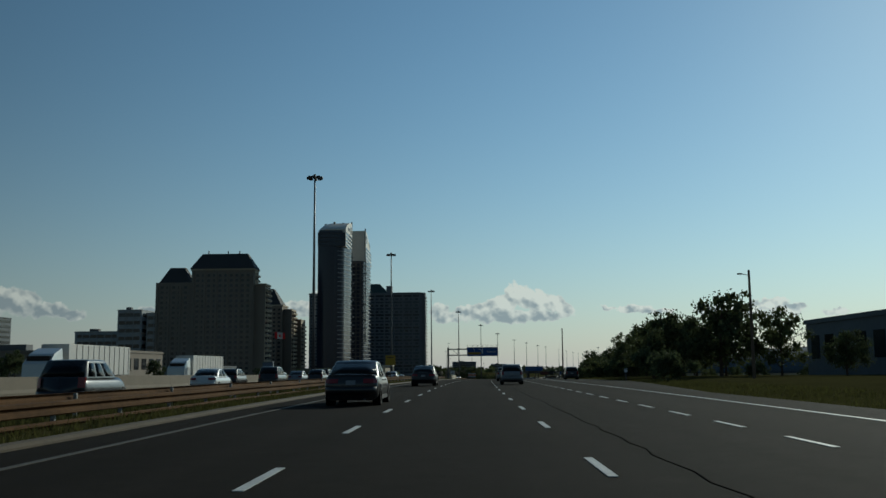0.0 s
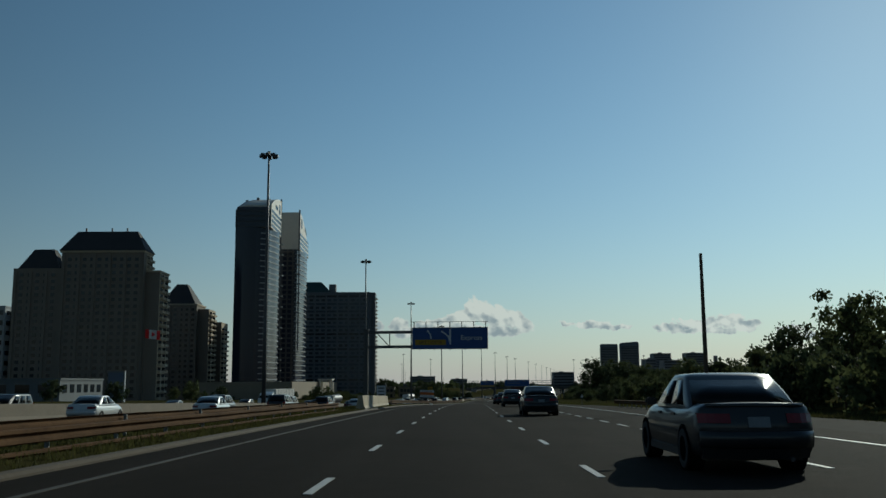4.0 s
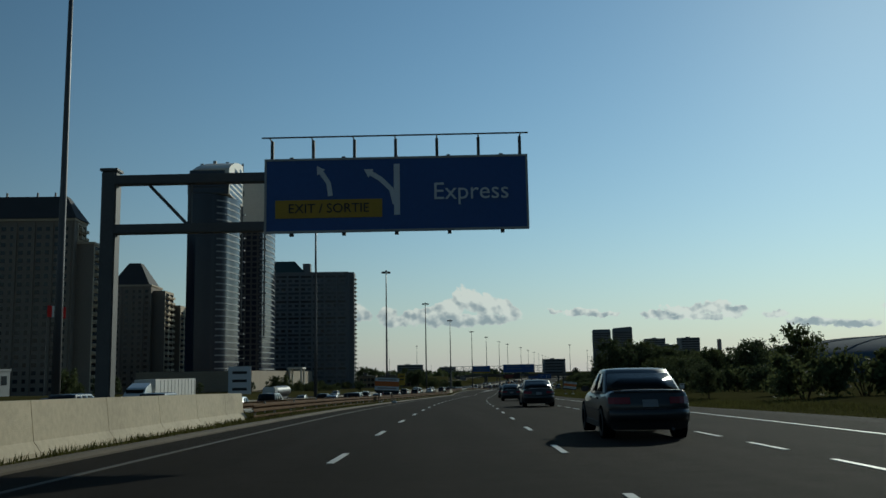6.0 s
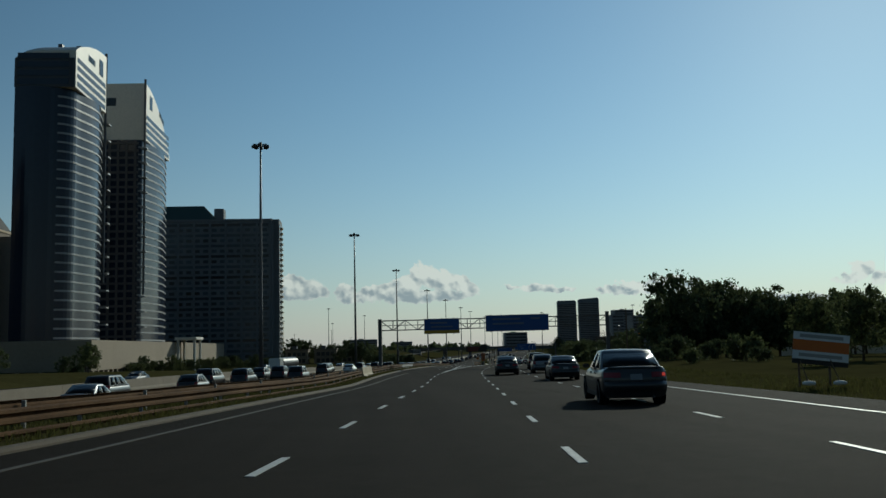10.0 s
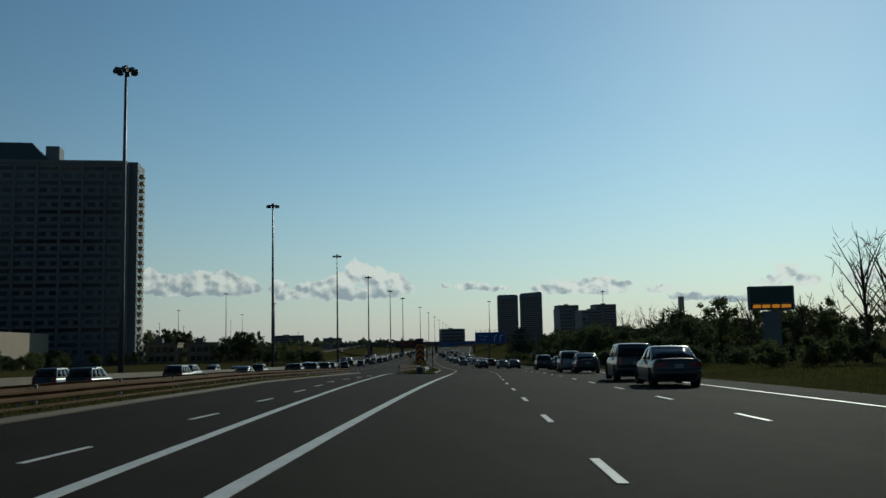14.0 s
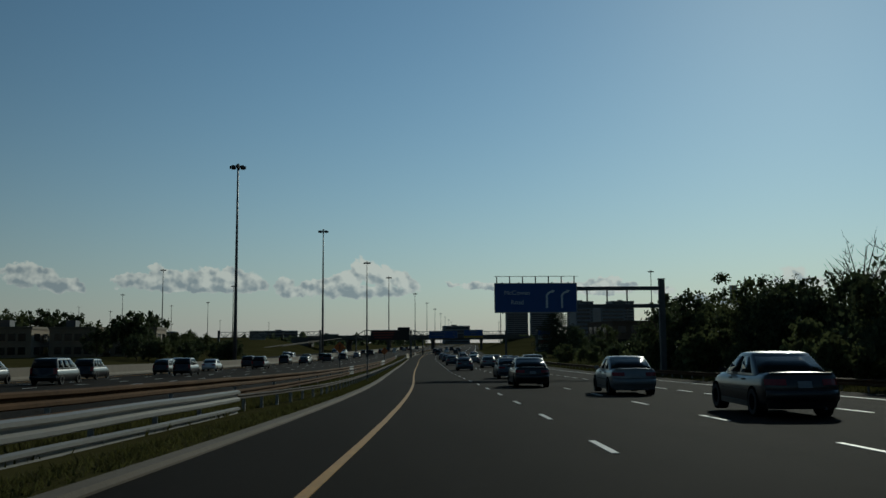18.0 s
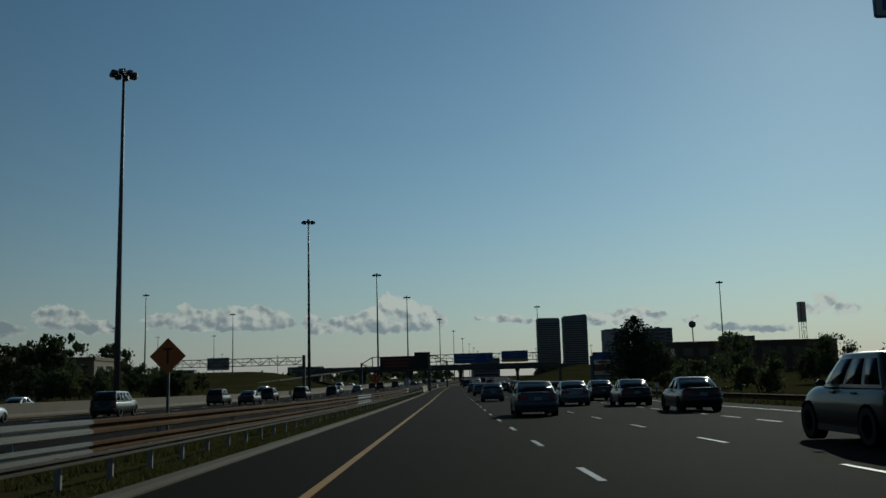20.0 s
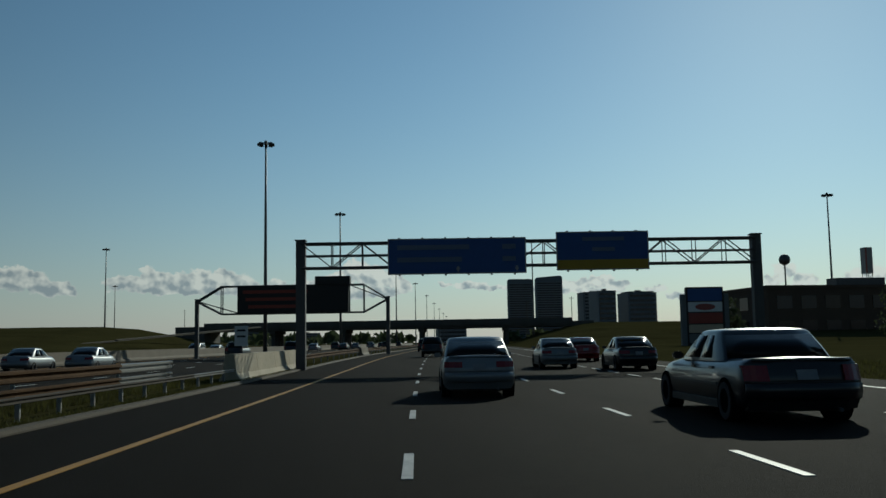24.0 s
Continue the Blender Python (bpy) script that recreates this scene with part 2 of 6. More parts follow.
AUTO_GLASS = material("tinted_auto_glass", (0.01, 0.012, 0.014), 0.09, vary=0.05, spec=0.13)
TAIL = material("tail_lamp_red", (0.2, 0.012, 0.014), 0.25, vary=0.1, coat=0.5)
TAIL_LIT = glow("tail_lamp_lit", (0.9, 0.06, 0.03), 0.6)
HEADLAMP = material("headlamp_lens", (0.6, 0.6, 0.62), 0.15, vary=0.05, coat=0.5)
PLATE = material("number_plate", (0.22, 0.23, 0.24), 0.5, vary=0.1)
CAR_BLACK = material("car_paint_black", (0.018, 0.018, 0.021), 0.35, vary=0.05, coat=0.55)
CAR_GREY = material("car_paint_charcoal", (0.032, 0.034, 0.038), 0.4, metal=0.15, vary=0.08, coat=0.5)
CAR_SILVER = material("car_paint_silver", (0.2, 0.215, 0.23), 0.4, metal=0.25, vary=0.08, coat=0.5)
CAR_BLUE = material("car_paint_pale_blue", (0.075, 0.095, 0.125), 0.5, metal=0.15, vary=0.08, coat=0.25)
CAR_WHITE = material("car_paint_white", (0.65, 0.65, 0.63), 0.35, vary=0.05, coat=1.0)
CAR_RED = material("car_paint_red", (0.22, 0.012, 0.012), 0.32, vary=0.05, coat=1.0)
TRAILER = material("trailer_white_panel", (0.6, 0.58, 0.54), 0.55, vary=0.15, scale=0.6)
BARK = material("bark", (0.07, 0.05, 0.035), 0.95, vary=0.35, scale=2.0, bump=0.8)
LEAF = material("foliage", (0.095, 0.11, 0.046), 0.7, vary=0.3, scale=0.35, random=0.4, island=True, spec=0.12, through_light=0.35)
LEAF_DARK = material("foliage_dark", (0.072, 0.088, 0.042), 0.75, vary=0.3, scale=0.35, random=0.4, island=True, spec=0.12, through_light=0.3)
NEEDLE = material("conifer_needles", (0.045, 0.06, 0.036), 0.8, vary=0.3, scale=0.5, random=0.4, island=True, spec=0.12)
CURTAIN_GLASS = material("tower_glass_blue", (0.014, 0.022, 0.042), 0.18, vary=0.2, scale=0.05, spec=0.42)
SPANDREL = material("tower_spandrel", (0.3, 0.305, 0.31), 0.4, vary=0.1, scale=0.1)
TOWER_GRID = material("tower_front_grid", (0.11, 0.1, 0.097), 0.7, vary=0.15, scale=0.1)
# dark counterpart of the pale crown colour, with the front's shade painted in
CROWN_FRONT_SHADE = material("crown_front_shade", (0.05, 0.056, 0.066), 0.5, vary=0.1, scale=0.1)
SLAB_WALL = material("slab_wall", (0.15, 0.165, 0.18), 0.8, vary=0.2, scale=0.06, bump=0.2)
SLAB_GLASS = material("slab_glass", (0.03, 0.044, 0.058), 0.2, vary=0.2, scale=0.1, random=0.8)
OFFICE_PALE = material("office_pale_panel", (0.36, 0.38, 0.39), 0.8, vary=0.12, scale=0.1, bump=0.2)
PODIUM = material("podium_stone", (0.28, 0.23, 0.17), 0.85, vary=0.15, scale=0.1, bump=0.2)
CROWN = material("tower_crown_panel", (0.7, 0.66, 0.58), 0.5, vary=0.08, scale=0.1)
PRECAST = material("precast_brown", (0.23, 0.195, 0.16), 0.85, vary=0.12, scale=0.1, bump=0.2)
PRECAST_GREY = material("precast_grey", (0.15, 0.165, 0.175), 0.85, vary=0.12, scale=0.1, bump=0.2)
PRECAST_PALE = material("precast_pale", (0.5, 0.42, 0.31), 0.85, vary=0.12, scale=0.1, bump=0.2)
WINDOW = material("window_glass_dark", (0.02, 0.026, 0.032), 0.1, vary=0.1, scale=0.2, random=0.5)
ROOF_SLATE = material("mansard_slate", (0.05, 0.05, 0.052), 0.8, vary=0.15, scale=0.2)
ROOF_GREEN = material("copper_green_roof", (0.035, 0.065, 0.06), 0.7, vary=0.2, scale=0.2)
FAR_TOWER = material("far_tower_panel", (0.13, 0.15, 0.175), 0.6, vary=0.1, scale=0.02)
DOME = material("dome_roof", (0.085, 0.11, 0.14), 0.95, spec=0.05, vary=0.1, scale=0.03)
BRICK_DARK = material("dark_brick", (0.1, 0.07, 0.05), 0.9, vary=0.2, scale=0.3)
RED_CLOTH = material("red_cloth", (0.75, 0.03, 0.03), 0.8, vary=0.1)
WHITE_CLOTH = material("white_cloth", (0.7, 0.7, 0.68), 0.8, vary=0.05)

# ---- the line of the road ----
KS = [-400, 0, 92.4, 184.8, 246.7, 309, 338, 354, 371.8, 435, 498.1, 560.7, 622.5, 683.6, 744.4, 800, 850, 1000, 5000]
KH = [0, 0.26, -1.24, -2.63, -3.22, -5.62, -5.9, -5.9, -5.08, -10.1, -11.07, -8.93, -6.24, -7, -6.72, -8, -9.6, -10.2, -10.2]
KG = [0, 0.0017, -0.0066, -0.0113, -0.0219, -0.0197, -0.0177, -0.0197, -0.0076, -0.0123, -0.0213, -0.0264, -0.0169, -0.0081, -0.0073, 0.0042, 0, 0, 0]
SS = np.arange(-400, 4800.5, 1.0)
_h, _g = np.radians(np.interp(SS, KS, KH)), np.interp(SS, KS, KG)
RX, RY, RZ = (np.concatenate([[0], np.cumsum((a[1:] + a[:-1]) / 2)]) for a in (-np.sin(_h), np.cos(_h), _g))
RX, RY, RZ = (a - a[400] for a in (RX, RY, RZ))


def heading(s):
    return float(np.interp(s, SS, _h))


def at(s, u, z=0.0):
    """A place s metres along the road, u to the right of the first lane's middle, z above the road."""
    a = heading(s)
    return Vector((float(np.interp(s, SS, RX)) + u * math.cos(a), float(np.interp(s, SS, RY)) + u * math.sin(a), float(np.interp(s, SS, RZ)) + z))


def level(y):
    """The road's height at a world y."""
    return float(np.interp(y, RY, RZ))


def stand(s, u, z=0.0, turn=0.0):
    """The pose of a thing that stands at (s, u) with its +y along the road."""
    return Matrix.Translation(at(s, u, z)) @ Matrix.Rotation(heading(s) + radians(turn), 4, "Z")


def table(keys, s):
    return float(np.interp(s, [k[0] for k in keys], [k[1] for k in keys]))


LEFT_KERB = [(-400, -6.65), (330, -6.6), (365, -6.3), (400, -7.1), (455, -9.3), (476, -10.6), (491, -12.0), (530, -13.0), (560, -13.2)]
RIGHT_EDGE = [(-400, 9.12), (470, 9.2), (490, 9.45), (523, 11.0), (545, 12.5), (575, 14.0), (3000, 14.0)]
MASTS = [(145, -27.0), (249, -28.2), (346, -29.3), (441, -33.2), (532, -36.3), (618.5, -35.9), (707.6, -31.2), (794, -28.5), (884, -28.0), (964, -28.0), (1106, -28.0), (1230, -28), (1350, -28), (1480, -28), (1610, -28), (1740, -28)]
SPLIT_KERB = [(519, -3.2), (540, -3.85), (660, -4.1), (780, -4.3)]
EXPRESS_DROP = [(150, -0.05), (200, -0.5), (340, -0.9), (480, -0.7), (600, -0.05)]

# ---- mesh helpers ----


def part(name, bm, mat, parent=None, label="", smooth=False):
    """Links a bmesh as one mesh object, under a thing or a part."""
    me = bpy.data.meshes.new(name)
    bm.normal_update()
    bm.to_mesh(me)
    bm.free()
    if mat:
        me.materials.append(mat)
    if smooth:
        for p in me.polygons:
            p.use_smooth = True
    ob = new(name, me)
    ob.parent = parent
    if label:
        ob["label"] = label
    return ob


def piece(name, mesh, m, parent):
    """One more object on a mesh that others share."""
    ob = new(name, mesh)
    ob.parent = parent
    ob.matrix_basis = m
    return ob


def empty(name, m, label, category, group="", kind=""):
    ob = new(name)
    ob.matrix_basis = m
    return tagged(ob, label, category, group, kind)


def box(x0, x1, y0, y1, z0, z1, bevel=0.0, bm=None, taper=0.0):
    bm = bm or bmesh.new()
    vs = [bm.verts.new(p) for p in ((x0, y0, z0), (x1, y0, z0), (x1, y1, z0), (x0, y1, z0), (x0 + taper, y0 + taper, z1), (x1 - taper, y0 + taper, z1), (x1 - taper, y1 - taper, z1), (x0 + taper, y1 - taper, z1))]
    fs = [bm.faces.new([vs[i] for i in f]) for f in ((3, 2, 1, 0), (4, 5, 6, 7), (0, 1, 5, 4), (1, 2, 6, 5), (2, 3, 7, 6), (3, 0, 4, 7))]
    if bevel:
        bmesh.ops.bevel(bm, geom=list({e for f in fs for e in f.edges}), offset=bevel, segments=2, affect="EDGES")
    return bm


def tube(path, r, sides=8, bm=None, r_end=None):
    """A round bar along points, capped."""
    bm = bm or bmesh.new()
    rings, n = [], len(path)
    path = [Vector(p) for p in path]
    for i, p in enumerate(path):
        d = (path[min(i + 1, n - 1)] - path[max(i - 1, 0)]).normalized()
        q = d.to_track_quat("Z", "Y")
        rad = r if r_end is None else r + (r_end - r) * i / (n - 1)
        rings.append([bm.verts.new(p + q @ Vector((math.cos(2 * math.pi * k / sides) * rad, math.sin(2 * math.pi * k / sides) * rad, 0))) for k in range(sides)])
    for a, b in zip(rings, rings[1:]):
        for k in range(sides):
            bm.faces.new((a[k], a[(k + 1) % sides], b[(k + 1) % sides], b[k]))
    bm.faces.new(rings[0][::-1])
    bm.faces.new(rings[-1])
    return bm


def loft(rings, bm=None, close=True, caps=True):
    """A skin over rings of points of equal count."""
    bm = bm or bmesh.new()
    rows = [[bm.verts.new(p) for p in ring] for ring in rings]
    n = len(rows[0])
    for a, b in zip(rows, rows[1:]):
        for k in range(n if close else n - 1):
            bm.faces.new((a[k], a[(k + 1) % n], b[(k + 1) % n], b[k]))
    if caps and close:
        bm.faces.new(rows[0][::-1])
        bm.faces.new(rows[-1])
    bmesh.ops.recalc_face_normals(bm, faces=bm.faces)
    return bm


def prism(outline, z0, z1, bm=None):
    return loft([[(x, y, z0) for x, y in outline], [(x, y, z1) for x, y in outline]], bm)


def along(s0, s1, section, step=6.0, base=None, bm=None, end_caps=True):
    """A cross-section [(u, z), ...] swept along the road; base(s) gives an offset (u, z)."""
    n = max(1, int(math.ceil((s1 - s0) / step)))
    rings = []
    for i in range(n + 1):
        s = s0 + (s1 - s0) * i / n
        bu, bz = base(s) if base else (0, 0)
        rings.append([at(s, u + bu, z + bz) for u, z in section])
    return loft(rings, bm, True, end_caps)


def ribbon(s0, s1, left, right, z, step=6.0, drop=None, bm=None, thick=0.05):
    """A flat strip between two lines of u along the road, with a little thickness."""
    n = max(1, int(math.ceil((s1 - s0) / step)))
    rings = []
    for i in range(n + 1):
        s = s0 + (s1 - s0) * i / n
        a, b = (f(s) if callable(f) else f for f in (left, right))
        h = z + (drop(s) if drop else 0)
        rings.append([at(s, a, h - thick), at(s, b, h - thick), at(s, b, h), at(s, a, h)])
    return loft(rings, bm)


def setting(name, bm, mat, label, category):
    return tagged(part(name, bm, mat), label, category, kind="structure")

# ---- ground, roads, markings ----


def side_height(x, y):
    """Height of the land over the road's level: verges sink a little, banks rise by the bridge."""
    a = float(np.interp(y, RY, RX))
    u = x - a
    z = -0.32
    if u > 14:
        z += 0.6 * min(1, (u - 14) / 10)
    if u < -52:
        z += 0.9 * min(1, (-52 - u) / 16)
    z += 0.12 * noise.noise((x * 0.05, y * 0.05, 0))
    # the bed of the express and opposite lanes
    m = table(MASTS, y * 1.012)
    if m - 24 < u < -11:
        z = min(z, table(EXPRESS_DROP, y * 1.012) - 0.42)
    # banks that carry the cross road
    near = max(0.0, 1 - abs(y - 985) / 95)
    if u > 16:
        z += 6.0 * near * min(1, (u - 16) / 22)
    if u < -58:
        z += 6.2 * near * min(1, (-58 - u) / 26)
    return z


def make_ground():
    xs = np.concatenate([[-4000, -2500, -1500, -900, -600, -400], np.arange(-300, 301, 7.5), [330, 370, 430, 520, 650, 900, 1500, 2500, 4500]])
    ys = np.concatenate([[-1500, -600, -300], np.arange(-150, 1301, 10), [1350, 1450, 1600, 1900, 2400, 3200, 4700]])
    bm = bmesh.new()
    rows = []
    for y in ys:
        rows.append([bm.verts.new((x, y, level(y) + side_height(x, y))) for x in xs])
    for a, b in zip(rows, rows[1:]):
        for i in range(len(xs) - 1):
            bm.faces.new((a[i], a[i + 1], b[i + 1], b[i]))
    setting("ground", bm, GRASS_GROUND, "rough summer grass verge and level land around the motorway", "ground")


make_ground()
END = 2400
kerb = lambda s: table(LEFT_KERB, s)
edge = lambda s: table(RIGHT_EDGE, s)
drop = lambda s: table(EXPRESS_DROP, s)
mast = lambda s: table(MASTS, s)
gore = lambda s: -1.9 if s < 420 else -1.9 - 6.2 * min(1, (s - 420) / 100)

setting("road", ribbon(-150, 520, kerb, lambda s: edge(s) + 2.3, 0.0, thick=0.3), ASPHALT, "grey worn asphalt carriageway with four lanes", "road")
bm = ribbon(520, END, lambda s: table(SPLIT_KERB, s) - 0.1, lambda s: edge(s) + 2.3, 0.0, thick=0.3)
setting("road_far", bm, ASPHALT_NEWER, "grey worn asphalt carriageway past the lane split", "road")
setting("road_transfer", ribbon(519, 640, lambda s: kerb(s) - 4 * max(0, (s - 560) / 80), lambda s: -6.4 - 1.2 * min(1, (s - 519) / 60), -0.02, thick=0.3), ASPHALT, "asphalt transfer lane branching to the express lanes", "road")
setting("road_express", ribbon(-150, END, lambda s: mast(s) + 1.2, lambda s: (kerb(s) - 4.2) if s < 530 else -9.5 - 8 * max(0, (560 - s) / 30), -0.06, drop=drop, thick=0.3), ASPHALT, "express carriageway of worn grey asphalt", "road")
setting("road_opposite", ribbon(-150, END, lambda s: mast(s) - 19, lambda s: mast(s) - 1.2, -0.06, drop=drop, thick=0.3), ASPHALT, "opposite carriageway of worn grey asphalt", "road")
setting("pavement_ramp", ribbon(40, 260, lambda s: edge(s) + 2.3, lambda s: edge(s) + 2.4 + 5.5 * max(0, min(1, (s - 40) / 60, (240 - s) / 90)), -0.03, thick=0.3), ASPHALT_SHOULDER, "paved shoulder widening beside the carriageway", "road")


def dashes(u, s0, s1, beat, length=2.1, wide=0.115):
    """Broken line: beat lists (count, place) along the road, and the dashes between are evenly spread."""
    bm = bmesh.new()
    ns, ps = np.array([b[0] for b in beat], float), np.array([b[1] for b in beat], float)
    first, last = (ps[1] - ps[0]) / (ns[1] - ns[0]), (ps[-1] - ps[-2]) / (ns[-1] - ns[-2])
    for k in range(-60, 260):
        c = float(np.interp(k, ns, ps)) + min(0, k - ns[0]) * first + max(0, k - ns[-1]) * last
        if s0 <= c < s1:
            uu = u(c) if callable(u) else u
            ribbon(c - length / 2, c + length / 2, uu - wide / 2, uu + wide / 2, 0.012, step=3, bm=bm, thick=0.01)
    return bm


def line(name, bm, mat, label):
    tagged(part(name, bm, mat), label, "road marking", kind="structure")


LANES = "broken white lane line, scuffed paint on asphalt"
LEFT_BEAT = [(-1, 8.56), (14.33, 131.3), (29.67, 255.9), (45, 374.6)]
RIGHT_BEAT = [(-1, 1.5), (11.38, 101.6), (23.75, 201.2), (36.12, 298.9), (48.5, 394.2), (60.88, 493.8), (73.25, 591.6), (85.62, 685.7), (98, 776.8), (199, 1576)]
MERGE_BEAT = [(0, 13.0), (7, 44.2), (36, 170.6), (44, 203.1), (51, 231.4)]
OUTER_BEAT = [(0, 266.3), (8, 328.8), (12, 360.4), (24, 454), (33, 525.9), (37, 557.8), (48, 642.4), (53, 681.4), (63, 754.4), (65, 769.2), (165, 1560)]
EXIT_BEAT = [(0, 521.6), (2, 530.3), (8, 555.5), (10, 563.6), (260, 1563)]
line("lane_line_1", dashes(-1.96, -20, 405, LEFT_BEAT), PAINT_WHITE, LANES)
line("lane_line_2", dashes(1.92, -20, 1500, RIGHT_BEAT), PAINT_WHITE, LANES)
line("lane_line_3", dashes(5.7, -20, 242, MERGE_BEAT), PAINT_WHITE, LANES)
line("lane_line_4", dashes(5.7, 250, 1500, OUTER_BEAT), PAINT_WHITE, LANES)
line("lane_line_5", dashes(lambda s: 9.75 + 0.4 * max(0, min(1, (s - 525) / 35)), 500, 1500, EXIT_BEAT), PAINT_WHITE, LANES)
line("lane_line_6", dashes(lambda s: kerb(s) + 3.9, 425, 520, [(0, 433), (1, 441)], wide=0.1), PAINT_WHITE, LANES)
line("edge_line_1", ribbon(-150, 400, -5.5, -5.38, 0.012, thick=0.01), material("faded_paint", (0.05, 0.045, 0.038), 0.8, vary=0.4, scale=1.0), "faded left edge line on asphalt")
line("edge_line_2", ribbon(-150, END, lambda s: edge(s) - 0.07, lambda s: edge(s) + 0.07, 0.012, thick=0.01), PAINT_WHITE, "solid white right edge line")
line("edge_line_3", ribbon(515, END, -1.9, -1.77, 0.012, thick=0.01), PAINT_YELLOW, "solid yellow left edge line")
line("edge_line_4", ribbon(400, 515, -1.94, -1.72, 0.012, thick=0.01), PAINT_WHITE, "solid white line beside the painted split")
line("edge_line_5", ribbon(400, 560, lambda s: gore(s) - 0.1, lambda s: gore(s) + 0.1, 0.014, thick=0.01), PAINT_WHITE, "solid white line of the transfer lane")
line("edge_line_6", ribbon(-150, END, lambda s: mast(s) + 3.4, lambda s: mast(s) + 3.55, -0.045, drop=drop, thick=0.01), PAINT_YELLOW, "yellow edge line of the express lanes")
for n in (1, 2, 3):
    f = lambda s, n=n: mast(s) + 3.5 + n * 3.75
    bm = bmesh.new()
    for c in np.arange(-100, 1200, 7.94):
        ribbon(c, c + 2, lambda s: f(s) - 0.06, lambda s: f(s) + 0.06, -0.045, drop=drop, step=3, bm=bm, thick=0.01)
    line(f"express_line_{n}", bm, PAINT_WHITE, "broken white line of the express lanes")
# sealed cracks
for n, (u0, s0, s1) in enumerate(((2.9, -10, 60),)):
    k = lambda s, u0=u0: u0 + 0.1 * noise.noise((s * 0.15, u0, 0)) + 0.12 * noise.noise((s * 0.8, u0, 3))
    line(f"crack_seal_{n + 1}", ribbon(s0, s1, lambda s: k(s) - 0.011, lambda s: k(s) + 0.011, 0.006, step=1.0, thick=0.004), PATCH, "dark tar seal along a crack in the asphalt")


def kerb_run(name, s0, s1, line_u):
    setting(name, along(s0, s1, [(-0.06, -0.3), (0.2, -0.3), (0.2, 0.03), (0.15, 0.08), (-0.06, 0.09)], base=lambda s: (line_u(s) - 0.25, 0)), KERB, "pale concrete kerb along the asphalt", "kerb")


kerb_run("kerb_1", -150, 545, kerb)
kerb_run("kerb_2", 519, 1300, lambda s: table(SPLIT_KERB, s))
setting("median_strip", ribbon(-150, 545, lambda s: kerb(s) - 4.3, lambda s: kerb(s) - 0.34, 0.02, thick=0.3), GRASS_GROUND, "rough grass strip behind the kerb", "verge")
setting("split_strip", ribbon(524, 1300, lambda s: -8.0 + 2.4 * max(0, (536 - s) / 12), lambda s: table(SPLIT_KERB, s) - 0.34, 0.02, thick=0.3), GRASS_GROUND, "rough grass strip between kerb and guardrails", "verge")

# ---- guardrails ----
W_BEAM = [(0.0, -0.155), (0.083, -0.125), (0.083, -0.065), (0.0, -0.022), (0.0, 0.022), (0.083, 0.065), (0.083, 0.125), (0.0, 0.155), (-0.012, 0.15), (0.067, 0.118), (0.067, 0.072), (-0.012, 0.027), (-0.012, -0.027), (0.067, -0.072), (0.067, -0.118), (-0.012, -0.15)]


def guardrail(s0, s1, line_u, ground, top, label, step=3.8, face=1, lower=False, bright_runs=(), slim=False):
    """Steel beam on posts; each post is a part."""
    s_mid = (s0 + s1) / 2
    rail = empty("guardrail", Matrix.Identity(4), label, "guardrail", "guardrails")
    sec = [(u * face * (0.6 if slim else 1), z * (0.4 if slim else 1)) for u, z in W_BEAM]
    n, at_s = 0, s0
    while at_s < s1:
        e = min([s1, at_s + 40] + [q for a in bright_runs for q in a if q > at_s + 0.1])
        part("beam", along(at_s, e, [(u * 1.0, z) for u, z in sec], step=4, base=lambda s: (line_u(s), top - (0.07 if slim else 0.16) + 0.025 * noise.noise((s * 0.35, 1, 0)))), BRIGHT_RAIL if any(a <= at_s + 1 < c for a, c in bright_runs) else SLIM_RAIL if slim else RAIL, rail)
        if lower:
            part("lower_beam", along(at_s, e, [(u, z * 0.8) for u, z in sec], step=4, base=lambda s: (line_u(s), top - 0.56 + 0.03 * noise.noise((s * 0.3, 5, 0)))), BRIGHT_RAIL if any(a <= at_s + 1 < c for a, c in bright_runs) else RAIL, rail)
        at_s = e
    bm = box(-0.045, 0.045, -0.035, 0.035, ground - 0.4, top - 0.02, 0.006)
    post = part("post", bm, SUNLIT_POST_STEEL, rail)
    post.matrix_basis = stand(s0 + 1, line_u(s0 + 1) - 0.11 * face)
    s = s0 + 1 + step
    while s < s1 - 0.5:
        piece("post", post.data, stand(s, line_u(s) - 0.11 * face), rail)
        s += step
    return rail


WEATHERED = "weathered steel guardrail on posts beside the kerb"
guardrail(-40, 186, lambda s: kerb(s) - 1.9, -0.4, 0.58, WEATHERED, lower=True)
guardrail(-40, 186, lambda s: kerb(s) - 3.3, -0.4, 0.66, "weathered steel guardrail facing the express lanes", step=7.6, face=-1)
guardrail(222, 386, lambda s: kerb(s) - 1.5, -0.4, 0.6, WEATHERED, lower=True)
guardrail(222, 386, lambda s: kerb(s) - 3.0, -0.4, 0.66, "weathered steel guardrail facing the express lanes", step=7.6, face=-1)
guardrail(394, 545, lambda s: kerb(s) - 1.4, -0.4, 0.6, WEATHERED, lower=True, bright_runs=((430, 445),))
guardrail(394, 545, lambda s: kerb(s) - 2.8, -0.4, 0.66, "weathered steel guardrail facing the express lanes", step=7.6, face=-1)
FLARE = lambda s: -5.95 + 0.9 * max(0, (535 - s) / 13)
# beams from 546 to 584 are coloured brighter to paint a sun glint
guardrail(522, 584, FLARE, -0.35, 0.62, "double steel guardrail at the split with a painted sun glint", step=3.2, lower=True, bright_runs=((546, 584),))
